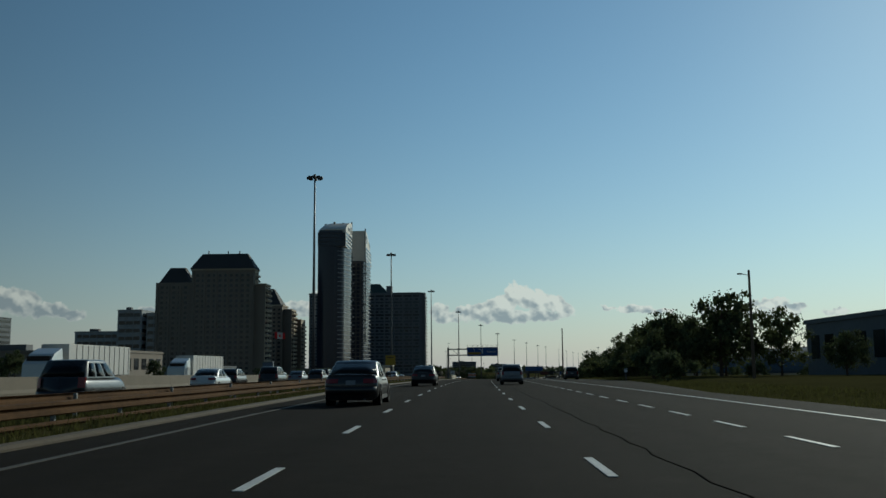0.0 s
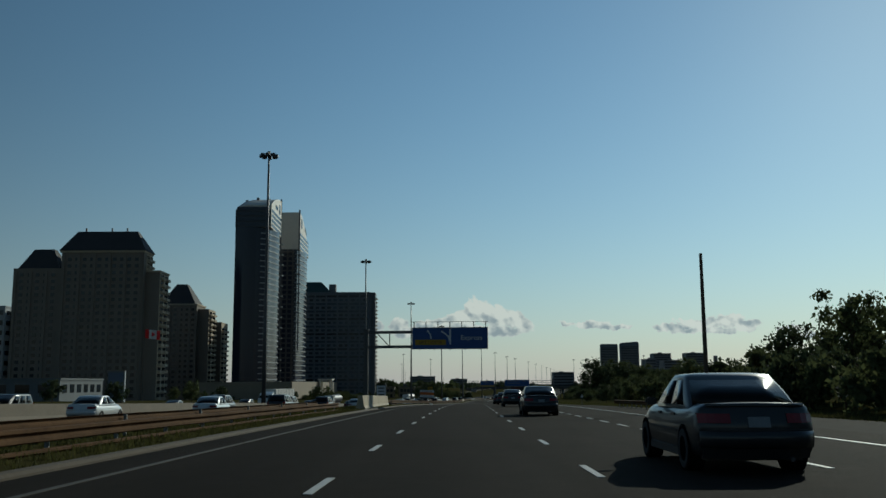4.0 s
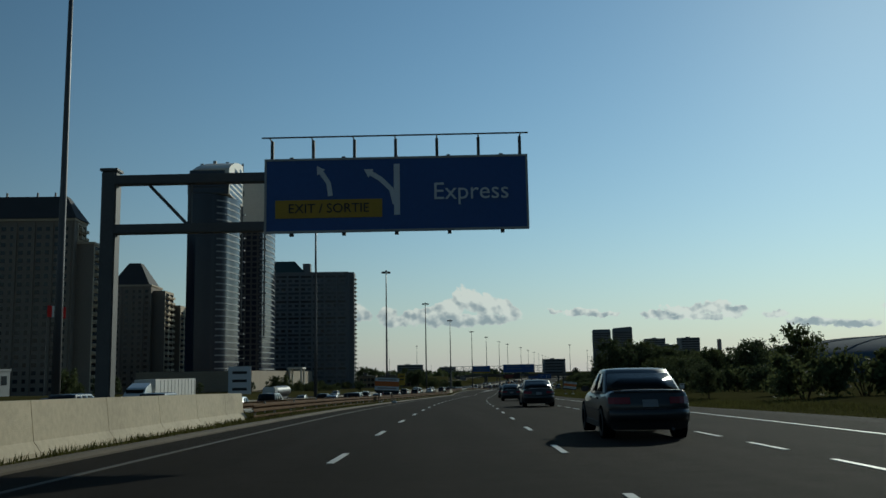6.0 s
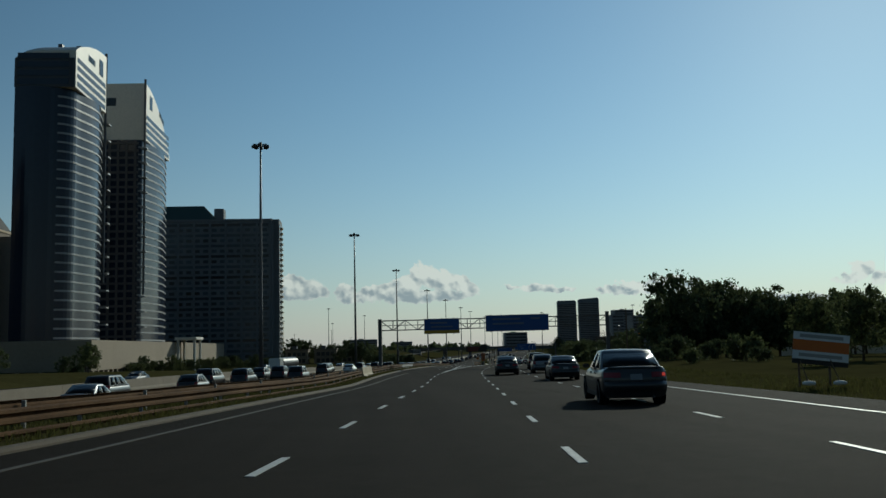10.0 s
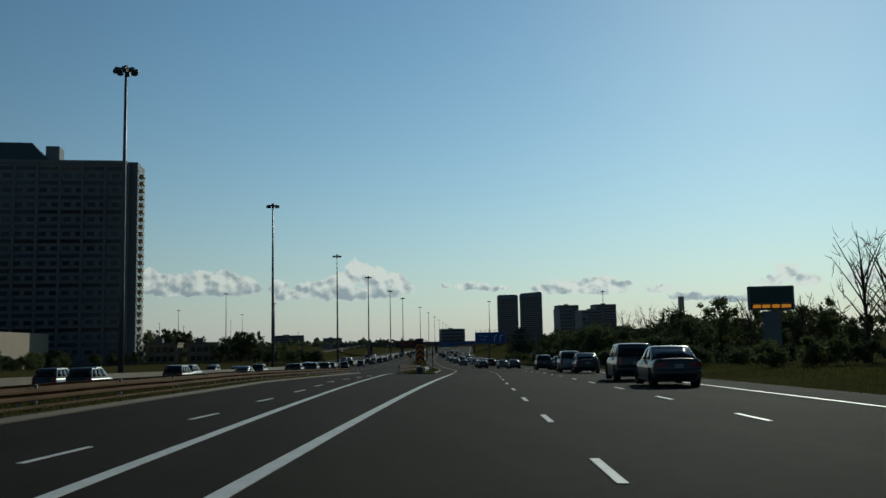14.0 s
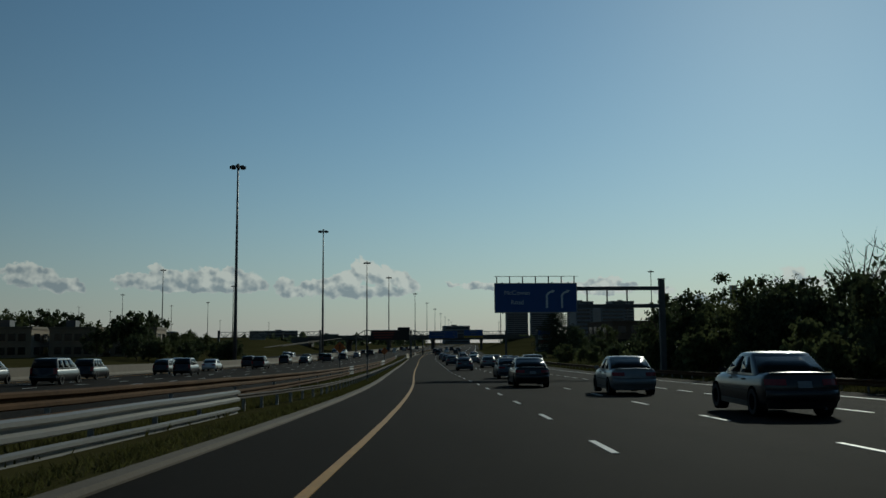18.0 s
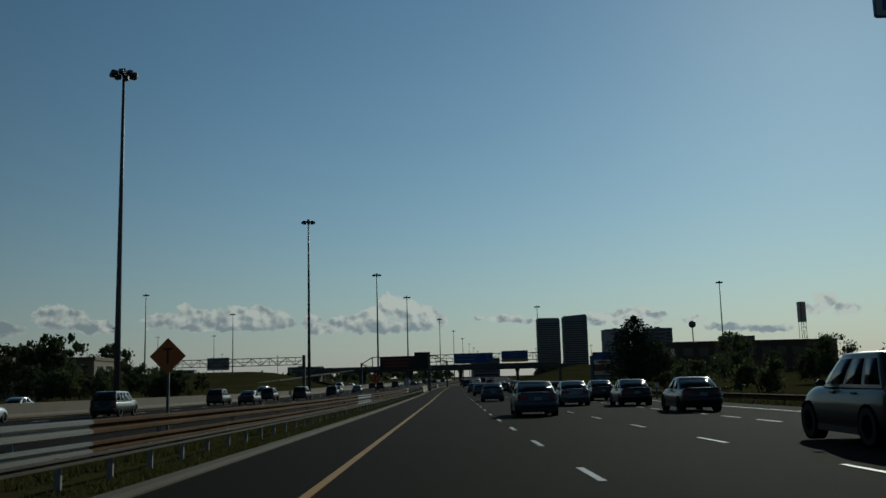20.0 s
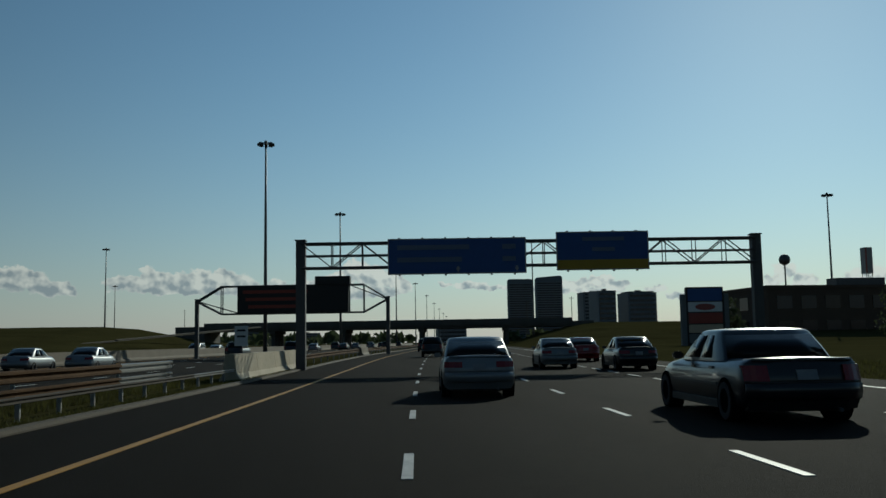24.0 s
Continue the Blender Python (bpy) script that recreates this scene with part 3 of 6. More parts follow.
guardrail(584, 780, lambda s: -5.15 - 0.8 * max(0, (596 - s) / 12), -0.35, 0.5, "slim grey-brown steel rail on closely set bright posts", step=1.9, bright_runs=((774, 780),), slim=True)
guardrail(530, 780, lambda s: -7.3 - 0.4 * math.sin(s / 40), -0.35, 0.86, "weathered steel guardrail facing the express lanes", step=7.6, face=1, lower=True, bright_runs=((636.4, 640.4), (690, 701), (774, 780)))
guardrail(798, 1150, lambda s: -5.4, -0.35, 0.7, "bright steel guardrail beyond the concrete barrier", step=3.8)
guardrail(162, 205, lambda s: 12.9, -0.4, 0.55, "dark steel guardrail on the outer verge", step=2.0, face=-1)
guardrail(560, 720, lambda s: 17.6, -0.4, 0.5, "dark steel guardrail on the outer verge", step=2.5, face=-1)

# ---- concrete barriers ----
JERSEY = [(-0.3, -0.3), (0.3, -0.3), (0.3, 0.08), (0.15, 0.3), (0.09, 0.82), (-0.09, 0.82), (-0.15, 0.3), (-0.3, 0.08)]
TALL = [(-0.4, -0.3), (0.4, -0.3), (0.4, 0.1), (0.26, 0.3), (0.17, 1.05), (-0.17, 1.05), (-0.26, 0.3), (-0.4, 0.1)]


def barrier(s0, s1, line_u, z, section, label, panel=6.0, mat=None):
    wall = empty("concrete_barrier", Matrix.Identity(4), label, "barrier", "concrete barriers", "structure")
    s = s0
    while s < s1 - 0.5:
        e = min(s1, s + panel)
        part("barrier_panel", along(s + 0.012, e - 0.012, section, step=3, base=lambda q: (line_u(q), z(q))), mat or CONCRETE, wall)
        s = e
    return wall


barrier(191, 222, lambda s: kerb(s) - 0.9 - 0.035 * (s - 188), lambda s: 0.0, TALL, "tall pale concrete barrier round the sign post", 4.0, CONCRETE_NEW)
barrier(386, 394, lambda s: kerb(s) - 1.5, lambda s: 0.0, JERSEY, "pale concrete crash block at the guardrail end", 4.0, CONCRETE_NEW)
barrier(780, 798, lambda s: -5.3, lambda s: 0.0, TALL, "tall pale concrete barrier round the gantry post", 4.5, CONCRETE_NEW)
barrier(838, 845, lambda s: -5.3, lambda s: 0.0, JERSEY, "pale concrete barrier beside the guardrail", 3.5)
barrier(-150, 1300, lambda s: mast(s) + 0.3, lambda s: drop(s) - 0.05, TALL, "long pale concrete median barrier", 12.0)

# ---- high masts ----


def make_mast(h=33.0):
    root = empty("high_mast_light", Matrix.Identity(4), "tall dark tapered steel mast with a ring of floodlights", "street lamp", "high mast lights")
    part("pole", tube([(0, 0, -1.5), (0, 0, h * 0.3), (0, 0, h * 0.65), (0, 0, h - 0.3)], 0.33, 12, r_end=0.13), DARK_STEEL, root, smooth=True)
    part("base_flange", tube([(0, 0, 0.0), (0, 0, 0.5)], 0.48, 12, r_end=0.36), DARK_STEEL, root)
    bm = bmesh.new()
    ring = [(math.cos(a) * 0.75, math.sin(a) * 0.75, h - 0.2) for a in np.linspace(0, 2 * math.pi, 13)]
    tube(ring, 0.06, 6, bm)
    for k in range(4):
        a = k * math.pi / 2
        tube([(0, 0, h - 0.2), (math.cos(a) * 0.75, math.sin(a) * 0.75, h - 0.2)], 0.05, 6, bm)
    tube([(0, 0, h - 0.5), (0, 0, h + 0.25)], 0.22, 8, bm)
    part("lamp_ring", bm, STEEL, root)
    first = None
    for k in range(8):
        a = k * math.pi / 4
        m = Matrix.Translation((math.cos(a) * 1.0, math.sin(a) * 1.0, h - 0.3)) @ Matrix.Rotation(a, 4, "Z")
        if first is None:
            bm = box(-0.3, 0.34, -0.24, 0.24, -0.28, 0.16, 0.05, taper=0.04)
            first = part("floodlight", bm, STEEL, root)
            first.matrix_basis = m
        else:
            piece("floodlight", first.data, m, root)
    return root


mast_first = make_mast()
TOPS = [(-24.7, 145.3, 33.0), (-20.9, 250.4, 33.2), (-13.7, 348.5, 31.1), (-4.2, 444.7, 28.9), (7.9, 535.0, 26.4), (20.4, 619.4, 24.5), (36.0, 707.1, 22.8), (50.9, 792.5, 22.7), (67.4, 880.8, 22.3), (81.8, 960.3, 22.7), (109.1, 1099.8, 23.0)]
TOPS += [(109.1 + k * 23, 1099.8 + k * 127, 23.0) for k in range(1, 7)]
done = False
for x, y, top in TOPS:
    ground = level(y) + table(EXPRESS_DROP, y) - 0.1
    m = Matrix.Translation((x, y, ground)) @ Matrix.Diagonal((1, 1, (top - ground) / 33.0, 1))
    if done:
        copy_thing(mast_first, Matrix.Identity(4)).matrix_basis = m
    else:
        mast_first.matrix_basis, done = m, True
# masts of the interchange ahead
for x, y, top in ((145.5, 1023.2, 22.2), (193.4, 933.1, 23.1), (-21.2, 995.3, 27.6), (4.8, 1068.9, 24.6), (-70, 1150, 24), (-30, 1260, 24), (210, 1280, 22)):
    copy_thing(mast_first, Matrix.Translation((x, y, top - 33.0)))

# ---- overhead signs ----


def text_part(name, words, size, m, mat, parent, thick=0.01):
    """Writing with the built-in font, as a mesh."""
    cu = bpy.data.curves.new(name, "FONT")
    cu.body, cu.size, cu.extrude, cu.align_x, cu.align_y = words, size, thick, "CENTER", "CENTER"
    cu.resolution_u = 3
    tmp = bpy.data.objects.new(name, cu)
    scene.collection.objects.link(tmp)
    me = bpy.data.meshes.new_from_object(tmp.evaluated_get(bpy.context.evaluated_depsgraph_get()))
    bpy.data.objects.remove(tmp)
    me.materials.clear()
    me.materials.append(mat)
    ob = new(name, me)
    ob.parent = parent
    ob.matrix_basis = m
    return ob


FACE = Matrix.Rotation(radians(90), 4, "X")  # writing that faces back along the road


def arrow(points, wide, head, parent, y, mat):
    """An arrow of paint along points (x, z) on a board, with its head at the last point."""
    bm = bmesh.new()
    pts = [Vector((x, 0, z)) for x, z in points]
    loop = []
    rings = []
    for i, p in enumerate(pts):
        d = (pts[min(i + 1, len(pts) - 1)] - pts[max(i - 1, 0)]).normalized()
        nrm = Vector((d.z, 0, -d.x)) * wide / 2
        rings.append((p - nrm, p + nrm))
    vs = [[bm.verts.new((q.x, y, q.z)) for q in r] for r in rings]
    for a, b in zip(vs, vs[1:]):
        bm.faces.new((a[0], a[1], b[1], b[0]))
    if head:
        d = (pts[-1] - pts[-2]).normalized()
        nrm = Vector((d.z, 0, -d.x))
        tip = pts[-1] + d * head
        bm.faces.new([bm.verts.new((q.x, y, q.z)) for q in (pts[-1] - nrm * head * 0.6, pts[-1] + nrm * head * 0.6, tip)])
    ex = bmesh.ops.extrude_face_region(bm, geom=bm.faces[:])
    bmesh.ops.translate(bm, verts=[v for v in ex["geom"] if isinstance(v, bmesh.types.BMVert)], vec=(0, 0.01, 0))
    bmesh.ops.recalc_face_normals(bm, faces=bm.faces)
    return part("arrow", bm, mat, parent)


def sign_board(parent, x0, x1, z0, z1, y=0.0, posts=0, mat=None):
    """A big framed board with stiffening ribs behind; a maintenance rail above when posts are given."""
    b = part("board", box(x0, x1, y - 0.04, y + 0.04, z0, z1, 0.015), mat or SIGN_BLUE, parent)
    bm = bmesh.new()
    w = 0.06
    for a in ((x0, x1, z1 - w, z1), (x0, x1, z0, z0 + w), (x0, x0 + w, z0 + w, z1 - w), (x1 - w, x1, z0 + w, z1 - w)):
        box(a[0], a[1], y - 0.055, y - 0.043, a[2], a[3], bm=bm)
    part("border", bm, SIGN_BACK, b)
    bm = bmesh.new()
    n = max(3, int((x1 - x0) / 1.2))
    for i in range(n):
        x = x0 + (i + 0.5) * (x1 - x0) / n
        box(x - 0.05, x + 0.05, y + 0.05, y + 0.2, z0 - 0.06, z1 + 0.06, bm=bm)
    part("ribs", bm, STEEL, b)
    if posts:
        bm = bmesh.new()
        tube([(x0, y - 0.4, z1 + 0.5), (x1, y - 0.4, z1 + 0.5)], 0.022, 6, bm)
        for i in range(posts):
            x = x0 + 0.2 + i * (x1 - x0 - 0.4) / (posts - 1)
            box(x - 0.04, x + 0.04, y - 0.03, y + 0.06, z1, z1 + 0.5, bm=bm)
            tube([(x, y, z1 + 0.5), (x, y - 0.4, z1 + 0.5)], 0.02, 5, bm)
        part("maintenance_rail", bm, STEEL, b)
    return b


def truss(parent, x0, x1, z0, z1, depth=0.7, bay=1.6, r=0.06, mat=None):
    mat = mat or STEEL
    for y in (0.15, 0.15 + depth):
        for z in (z0, z1, (z0 + z1) / 2):
            part("chord", tube([(x0, y, z), (x1, y, z)], r if z != (z0 + z1) / 2 else r * 0.6, 8), mat, parent)
    n = max(2, round((x1 - x0) / bay))
    bm = bmesh.new()
    for i in range(n):
        a, b = x0 + (x1 - x0) * i / n, x0 + (x1 - x0) * (i + 1) / n
        for y in (0.15, 0.15 + depth):
            tube([(a, y, z0), (b, y, z1)] if i % 2 else [(a, y, z1), (b, y, z0)], r * 0.55, 6, bm)
            tube([(b, y, z0), (b, y, z1)], r * 0.45, 6, bm)
        for z in (z0, z1):
            tube([(a, 0.15, z), (b, 0.15 + depth, z)], r * 0.45, 6, bm)
    part("lattice", bm, mat, parent)


def column(parent, x, z, wide=0.5, base=-1.1, y=0.5):
    c = part("column", box(x - wide / 2, x + wide / 2, y - wide / 2, y + wide / 2, base, z, 0.04), STEEL, parent)
    part("base_plate", box(x - wide * 0.8, x + wide * 0.8, y - wide * 0.8, y + wide * 0.8, base, base + 0.5, 0.02), CONCRETE, c)
    part("cap", box(x - wide * 0.58, x + wide * 0.58, y - wide * 0.58, y + wide * 0.58, z + 0.002, z + 0.08, 0.01), STEEL, c)


# express exit sign, cantilevered from the left
sg = empty("overhead_sign", stand(210.2, -0.05, -0.13), "blue express exit sign on a cantilever arm over the lanes", "road sign", "overhead signs")
b = sign_board(sg, -5.05, 2.1, 5.45, 7.5, 0.0, posts=7)
column(sg, -9.45, 7.35, 0.42, base=-0.3)
for z in (7.1, 5.72):
    part("arm", box(-9.3, -4.0, 0.3, 0.62, z - 0.13, z + 0.13, 0.02), STEEL, sg)
part("brace", tube([(-8.4, 0.46, 7.0), (-7.3, 0.46, 5.85)], 0.05, 6), STEEL, sg)
part("brace", tube([(-7.2, 0.46, 7.0), (-7.2, 0.46, 5.85)], 0.05, 6), STEEL, sg)
text_part("lettering", "Express", 0.66, Matrix.Translation((0.55, -0.06, 6.5)) @ FACE, SIGN_WHITE, b)
p = part("exit_panel", box(-4.75, -1.85, -0.062, -0.045, 5.85, 6.35, 0.004), SIGN_YELLOW, b, "yellow exit panel")
text_part("lettering", "EXIT / SORTIE", 0.36, Matrix.Translation((-3.3, -0.07, 6.1)) @ FACE, SIGN_BLACK, p)
arrow([(-3.25, 6.45), (-3.3, 6.8), (-3.5, 7.1)], 0.13, 0.22, b, -0.06, SIGN_WHITE)
arrow([(-1.45, 5.9), (-1.45, 7.3)], 0.16, 0, b, -0.058, SIGN_WHITE)
arrow([(-1.5, 6.2), (-1.6, 6.6), (-1.9, 6.9), (-2.15, 7.05)], 0.13, 0.22, b, -0.062, SIGN_WHITE)

# gantry with two blue boards
g1 = empty("sign_gantry", stand(427, 1.25, 0.37), "steel lattice gantry with two blue direction boards", "sign gantry", "overhead signs")
truss(g1, -13.3, 16.0, 4.75, 6.0)
column(g1, -13.4, 6.15, 0.45)
column(g1, 16.1, 6.4, 0.45)
b = sign_board(g1, -7.5, -2.9, 4.15, 6.1, -0.1)
part("exit_strip", box(-7.45, -2.95, -0.165, -0.145, 4.2, 4.6, 0.004), SIGN_YELLOW, b, "yellow strip along the foot of the board")
for k, (x, w) in enumerate(((-5.6, 2.2), (-5.2, 2.8))):
    part("writing_bar", box(x - w / 2, x + w / 2, -0.165, -0.15, 5.45 - k * 0.5, 5.65 - k * 0.5), SIGN_BAR, b)
b = sign_board(g1, 0.5, 8.6, 4.25, 6.35, -0.1)
for k, (x, w) in enumerate(((3.2, 3.6), (6.9, 1.2), (3.4, 4.0))):
    part("writing_bar", box(x - w / 2, x + w / 2, -0.165, -0.15, 5.7 - (k // 2) * 0.6, 5.95 - (k // 2) * 0.6), SIGN_BAR, b)

# cantilever sign from the right
mc = empty("overhead_sign", stand(631.3, 0.0, 0.24), "blue road-name sign on a cantilever from the outer verge", "road sign", "overhead signs")
b = sign_board(mc, 4.55, 11.1, 4.78, 7.13, 0.0, posts=7)
column(mc, 18.0, 7.4, 0.45)
for z in (6.7, 5.3):
    part("arm", box(10.5, 17.8, 0.3, 0.62, z - 0.15, z + 0.15, 0.02), STEEL, mc)
for x in (12.0, 13.6, 15.2):
    part("brace", tube([(x, 0.46, 6.6), (x, 0.46, 5.4)], 0.06, 6), STEEL, mc)
text_part("lettering", "McCowan", 0.5, Matrix.Translation((6.35, -0.06, 6.35)) @ FACE, SIGN_WHITE, b)
text_part("lettering", "Road", 0.5, Matrix.Translation((6.35, -0.06, 5.6)) @ FACE, SIGN_WHITE, b)
for x in (8.7, 9.9):
    arrow([(x, 5.15), (x, 6.15), (x + 0.15, 6.35), (x + 0.42, 6.45)], 0.16, 0.25, b, -0.06, SIGN_WHITE)

# gantry at the end
g2 = empty("sign_gantry", stand(792.6, 0.25, -0.18), "steel lattice gantry with blue distance and exit boards", "sign gantry", "overhead signs")
truss(g2, -4.6, 19.6, 5.55, 6.85)
column(g2, -4.65, 7.0, 0.5, base=-0.4)
column(g2, 19.7, 7.0, 0.5)
b = sign_board(g2, 0.0, 7.3, 5.1, 7.0, -0.1)
for k, (x, w) in enumerate(((2.4, 3.8), (6.4, 0.7), (2.2, 3.4), (6.4, 0.7))):
    part("writing_bar", box(x - w / 2, x + w / 2, -0.165, -0.15, 6.4 - (k // 2) * 0.65, 6.65 - (k // 2) * 0.65), SIGN_BAR, b)
for x in (3.7, 6.8):
    arrow([(x, 5.5), (x, 5.4)], 0.12, 0.2, b, -0.155, SIGN_BACK)
b = sign_board(g2, 8.9, 13.8, 5.2, 7.25, -0.1)
part("exit_strip", box(8.95, 13.75, -0.165, -0.145, 5.26, 5.75, 0.004), SIGN_YELLOW, b, "yellow strip along the foot of the board")
for k, (x, w) in enumerate(((11.4, 2.2), (11.4, 1.2))):
    part("writing_bar", box(x - w / 2, x + w / 2, -0.165, -0.15, 6.75 - k * 0.55, 6.95 - k * 0.55), SIGN_BAR, b)

# gantry over the far carriageways
g3 = empty("sign_gantry", stand(785.6, 0.28, -0.14), "long steel lattice gantry over the opposite lanes", "sign gantry", "overhead signs")
truss(g3, -52, -26.9, 5.6, 6.9)
column(g3, -26.9, 7.2, 0.5)
column(g3, -52, 7.2, 0.5)
sign_board(g3, -44.5, -40.5, 5.0, 7.2, 0.9, mat=SIGN_BACK)

# message sign on its own frame
vm = empty("message_sign", stand(843, 0.56, -0.38), "black electronic message sign on a steel portal frame", "message sign", "overhead signs")
for x in (-24.2, -3.4):
    column(vm, x, 6.6, 0.4)
bm = bmesh.new()
for y in (0.2, 1.0):
    tube([(-24.2, y, 6.4), (-21.5, y, 8.0), (-6.0, y, 8.0), (-3.4, y, 6.4)], 0.09, 8, bm)
    tube([(-24.2, y, 6.4), (-21.5, y, 5.0), (-6.0, y, 5.0), (-3.4, y, 6.4)], 0.09, 8, bm)
    for x in (-21.5, -19.4, -7.6, -6.0):
        tube([(x, y, 5.0), (x, y, 8.0)], 0.06, 6, bm)
    tube([(-24.0, y, 6.4), (-19.4, y, 5.0)], 0.05, 6, bm)
    tube([(-7.6, y, 8.0), (-3.6, y, 6.4)], 0.05, 6, bm)
part("frame", bm, STEEL, vm)
part("display_box", box(-19.6, -7.6, -0.4, 0.5, 5.0, 8.0, 0.05), SIGN_BLACK, vm)
part("display_box", box(-11.2, -7.4, -0.5, 0.6, 8.01, 8.9, 0.05), SIGN_BLACK, vm)
for k in range(3):
    part("red_line", box(-19.0 + k * 0.3, -12.0 - k * 0.4, -0.43, -0.405, 7.15 - k * 0.8, 7.5 - k * 0.8), RED_LED, vm, "dim red lettering row")

# ---- buildings ----


def shared_box(name, sx, sy, sz, mat):
    """A mesh for many alike pieces: a box with its middle at the origin."""
    bm = box(-sx / 2, sx / 2, -sy / 2, sy / 2, -sz / 2, sz / 2)
    me = bpy.data.meshes.new(name)
    bm.to_mesh(me)
    bm.free()
    me.materials.append(mat)
    return me


def arc_tower(name, m, w, d, h, floors, rise, high_back, label):
    """A slim office tower: bowed glass front, floor bands, and a crown that curves up to one end. Front faces -y, flank +x."""
    t = empty(name, m, label, "office tower", "arched twin towers")
    crown = h * (0.82 if high_back else 0.8)
    eave = 0.6 if high_back else 0.08

    r = 6.5 if high_back else 2.0

    def plan(grow=0.0):
        """Left front corner, bowed front, rounded corner, bowed flank, back."""
        pts = []
        x1, y0 = w / 2 - r, -d / 2 + r
        for i in range(9):
            q = i / 8
            pts.append((-w / 2 - grow + (x1 + w / 2 + grow) * q, -d / 2 - grow - (1.2 * math.sin(math.pi * q) if high_back else 0)))
        for i in range(1, 8):
            q = radians(-90 + 90 * i / 8)
            pts.append((x1 + (r + grow) * math.cos(q), y0 + (r + grow) * math.sin(q)))
        for i in range(0, 15):
            q = i / 14
            pts.append((w / 2 + grow + 2.2 * math.sin(math.pi * q) ** 1.2, y0 + (d / 2 - y0 + grow) * q))
        pts += [(-w / 2 - grow, d / 2 + grow)]
        return pts

    part("glass_wall", prism(plan(), -6, crown), CURTAIN_GLASS, t)
    wrap = plan(0.18)[10:31]
    ring = prism(wrap + [(x - 1.0, y + 0.3) for x, y in wrap[::-1]], -0.3, 0.3)
    band = part("spandrel", ring, SPANDREL, t)
    if not high_back:
        for k in range(6):
            part("pilaster", box(-w / 2 + 1 + k * 3.2, -w / 2 + 1.9 + k * 3.2, -d / 2 - 0.5, -d / 2 - 0.02, -4, crown), TOWER_GRID, t)
        low_band = shared_box("front_band", w - 1.5, 0.5, 0.9, TOWER_GRID)
        for k in range(floors):
            piece("front_band", low_band, Matrix.Translation((-0.6, -d / 2 - 0.15, 5.5 + k * (crown - 4) / floors)), t)
    step = (crown - 4) / floors
    band.matrix_basis = Matrix.Translation((0, 0, 4))
    for k in range(1, floors):
        piece("spandrel", band.data, Matrix.Translation((0, 0, 4 + k * step)), t)
    # crown: pale panels under a curved roof
    flank = []
    n = 10
    for i in range(n + 1):
        a = i / n
        lift = math.sin(a * math.pi / 2) if high_back else math.cos(a * math.pi / 2)
        flank.append((-d / 2 + d * a, crown + (h - crown) * (eave + (1 - eave) * lift ** 0.8)))
    rings = []
    for x, sink in ((-w / 2, 2.6 if high_back else 0.3), (-w / 2 + 2.2, 1.0 if high_back else 0.1), (-w / 2 + 5.5, 0.2), (w / 2 + 1.2, 0.0)):
        rings.append([(x, -d / 2, crown)] + [(x, y, max(z - sink, crown + 0.2)) for y, z in flank] + [(x, d / 2, crown)])
    c = part("crown", loft(rings), CROWN, t, "pale curved crown")
    hood = flank[0][1]
    if high_back:
        # added dark sheet that stands in for shade on the crown's front
        part("crown_front", box(-w / 2 - 0.1, w / 2 + 0.9, -d / 2 - 0.35, -d / 2 - 0.02, crown, hood - 2.7), CROWN_FRONT_SHADE, c)
    for k in range(4):
        part("louvre_band", box(w / 2 + 1.2, w / 2 + 1.3, -d / 2 + 1.5, d / 2 - 1.5, crown + 0.8 + k * 2.6, crown + 2.3 + k * 2.6), CURTAIN_GLASS, c)
        if high_back:
            part("louvre_band", box(-w / 2 + 0.8, w / 2 - 0.8, -d / 2 - 0.5, -d / 2 - 0.36, crown + 0.8 + k * 2.8, crown + 2.6 + k * 2.8), CURTAIN_GLASS, c)
    if not high_back:
        part("louvre", box(-w / 2 + 4, -w / 2 + 10, -d / 2 - 0.1, -d / 2 + 0.1, h - 9, h - 5.8), WINDOW, c)
    yb = d * 0.3 if high_back else -d * 0.3
    part("vent", box(w / 2 + 1.2, w / 2 + 1.34, yb - 2, yb + 2, h - 8.6, h - 3.2), WINDOW, c)
    for k in range(5):
        y = (-d * 0.12 + k * 1.5) if high_back else (d * 0.05 + k * 1.6)
        part("vent", box(w / 2 + 1.2, w / 2 + 1.34, y, y + 0.9, h - 7.6 - (k * 0.5 if not high_back else 0), h - 5.6 - (k * 0.5 if not high_back else 0)), WINDOW, c)
    e = d / 2 if high_back else -d / 2
    part("mast", tube([(w / 2 + 1.0, e, crown - 60), (w / 2 + 1.0, e, h + 1.5)], 0.45, 6), DARK_STEEL, t)
    fin = shared_box("balcony_fin", 2.2, 3.0, 0.5, SPANDREL)
    for k in range(0, floors, 2):
        piece("balcony_fin", fin, Matrix.Translation((w / 2 + 1.2, e + (1.2 if high_back else -1.2), 6 + k * step)), t)
    bm = bmesh.new()
    for k in range(5):
        box(-w / 2 + 2 + k * 3, -w / 2 + 3.4 + k * 3, -2 + (k % 2) * 3, 0 + (k % 2) * 3, h - 8, h - 2.6 + (k % 3) * 0.7, bm=bm)
    part("roof_plant", bm, DARK_STEEL, t)
    return t


BASE = -9.5
arc_tower("office_tower", Matrix.Translation((-90.3, 613, BASE)), 17.4, 33, 112.0, 30, 10, True, "slim blue-glass office tower with pale arched crown")
arc_tower("office_tower", Matrix.Translation((-85.6, 681, BASE)), 20, 41, 112.0, 30, 10, False, "slim banded office tower with a crown curving down behind")

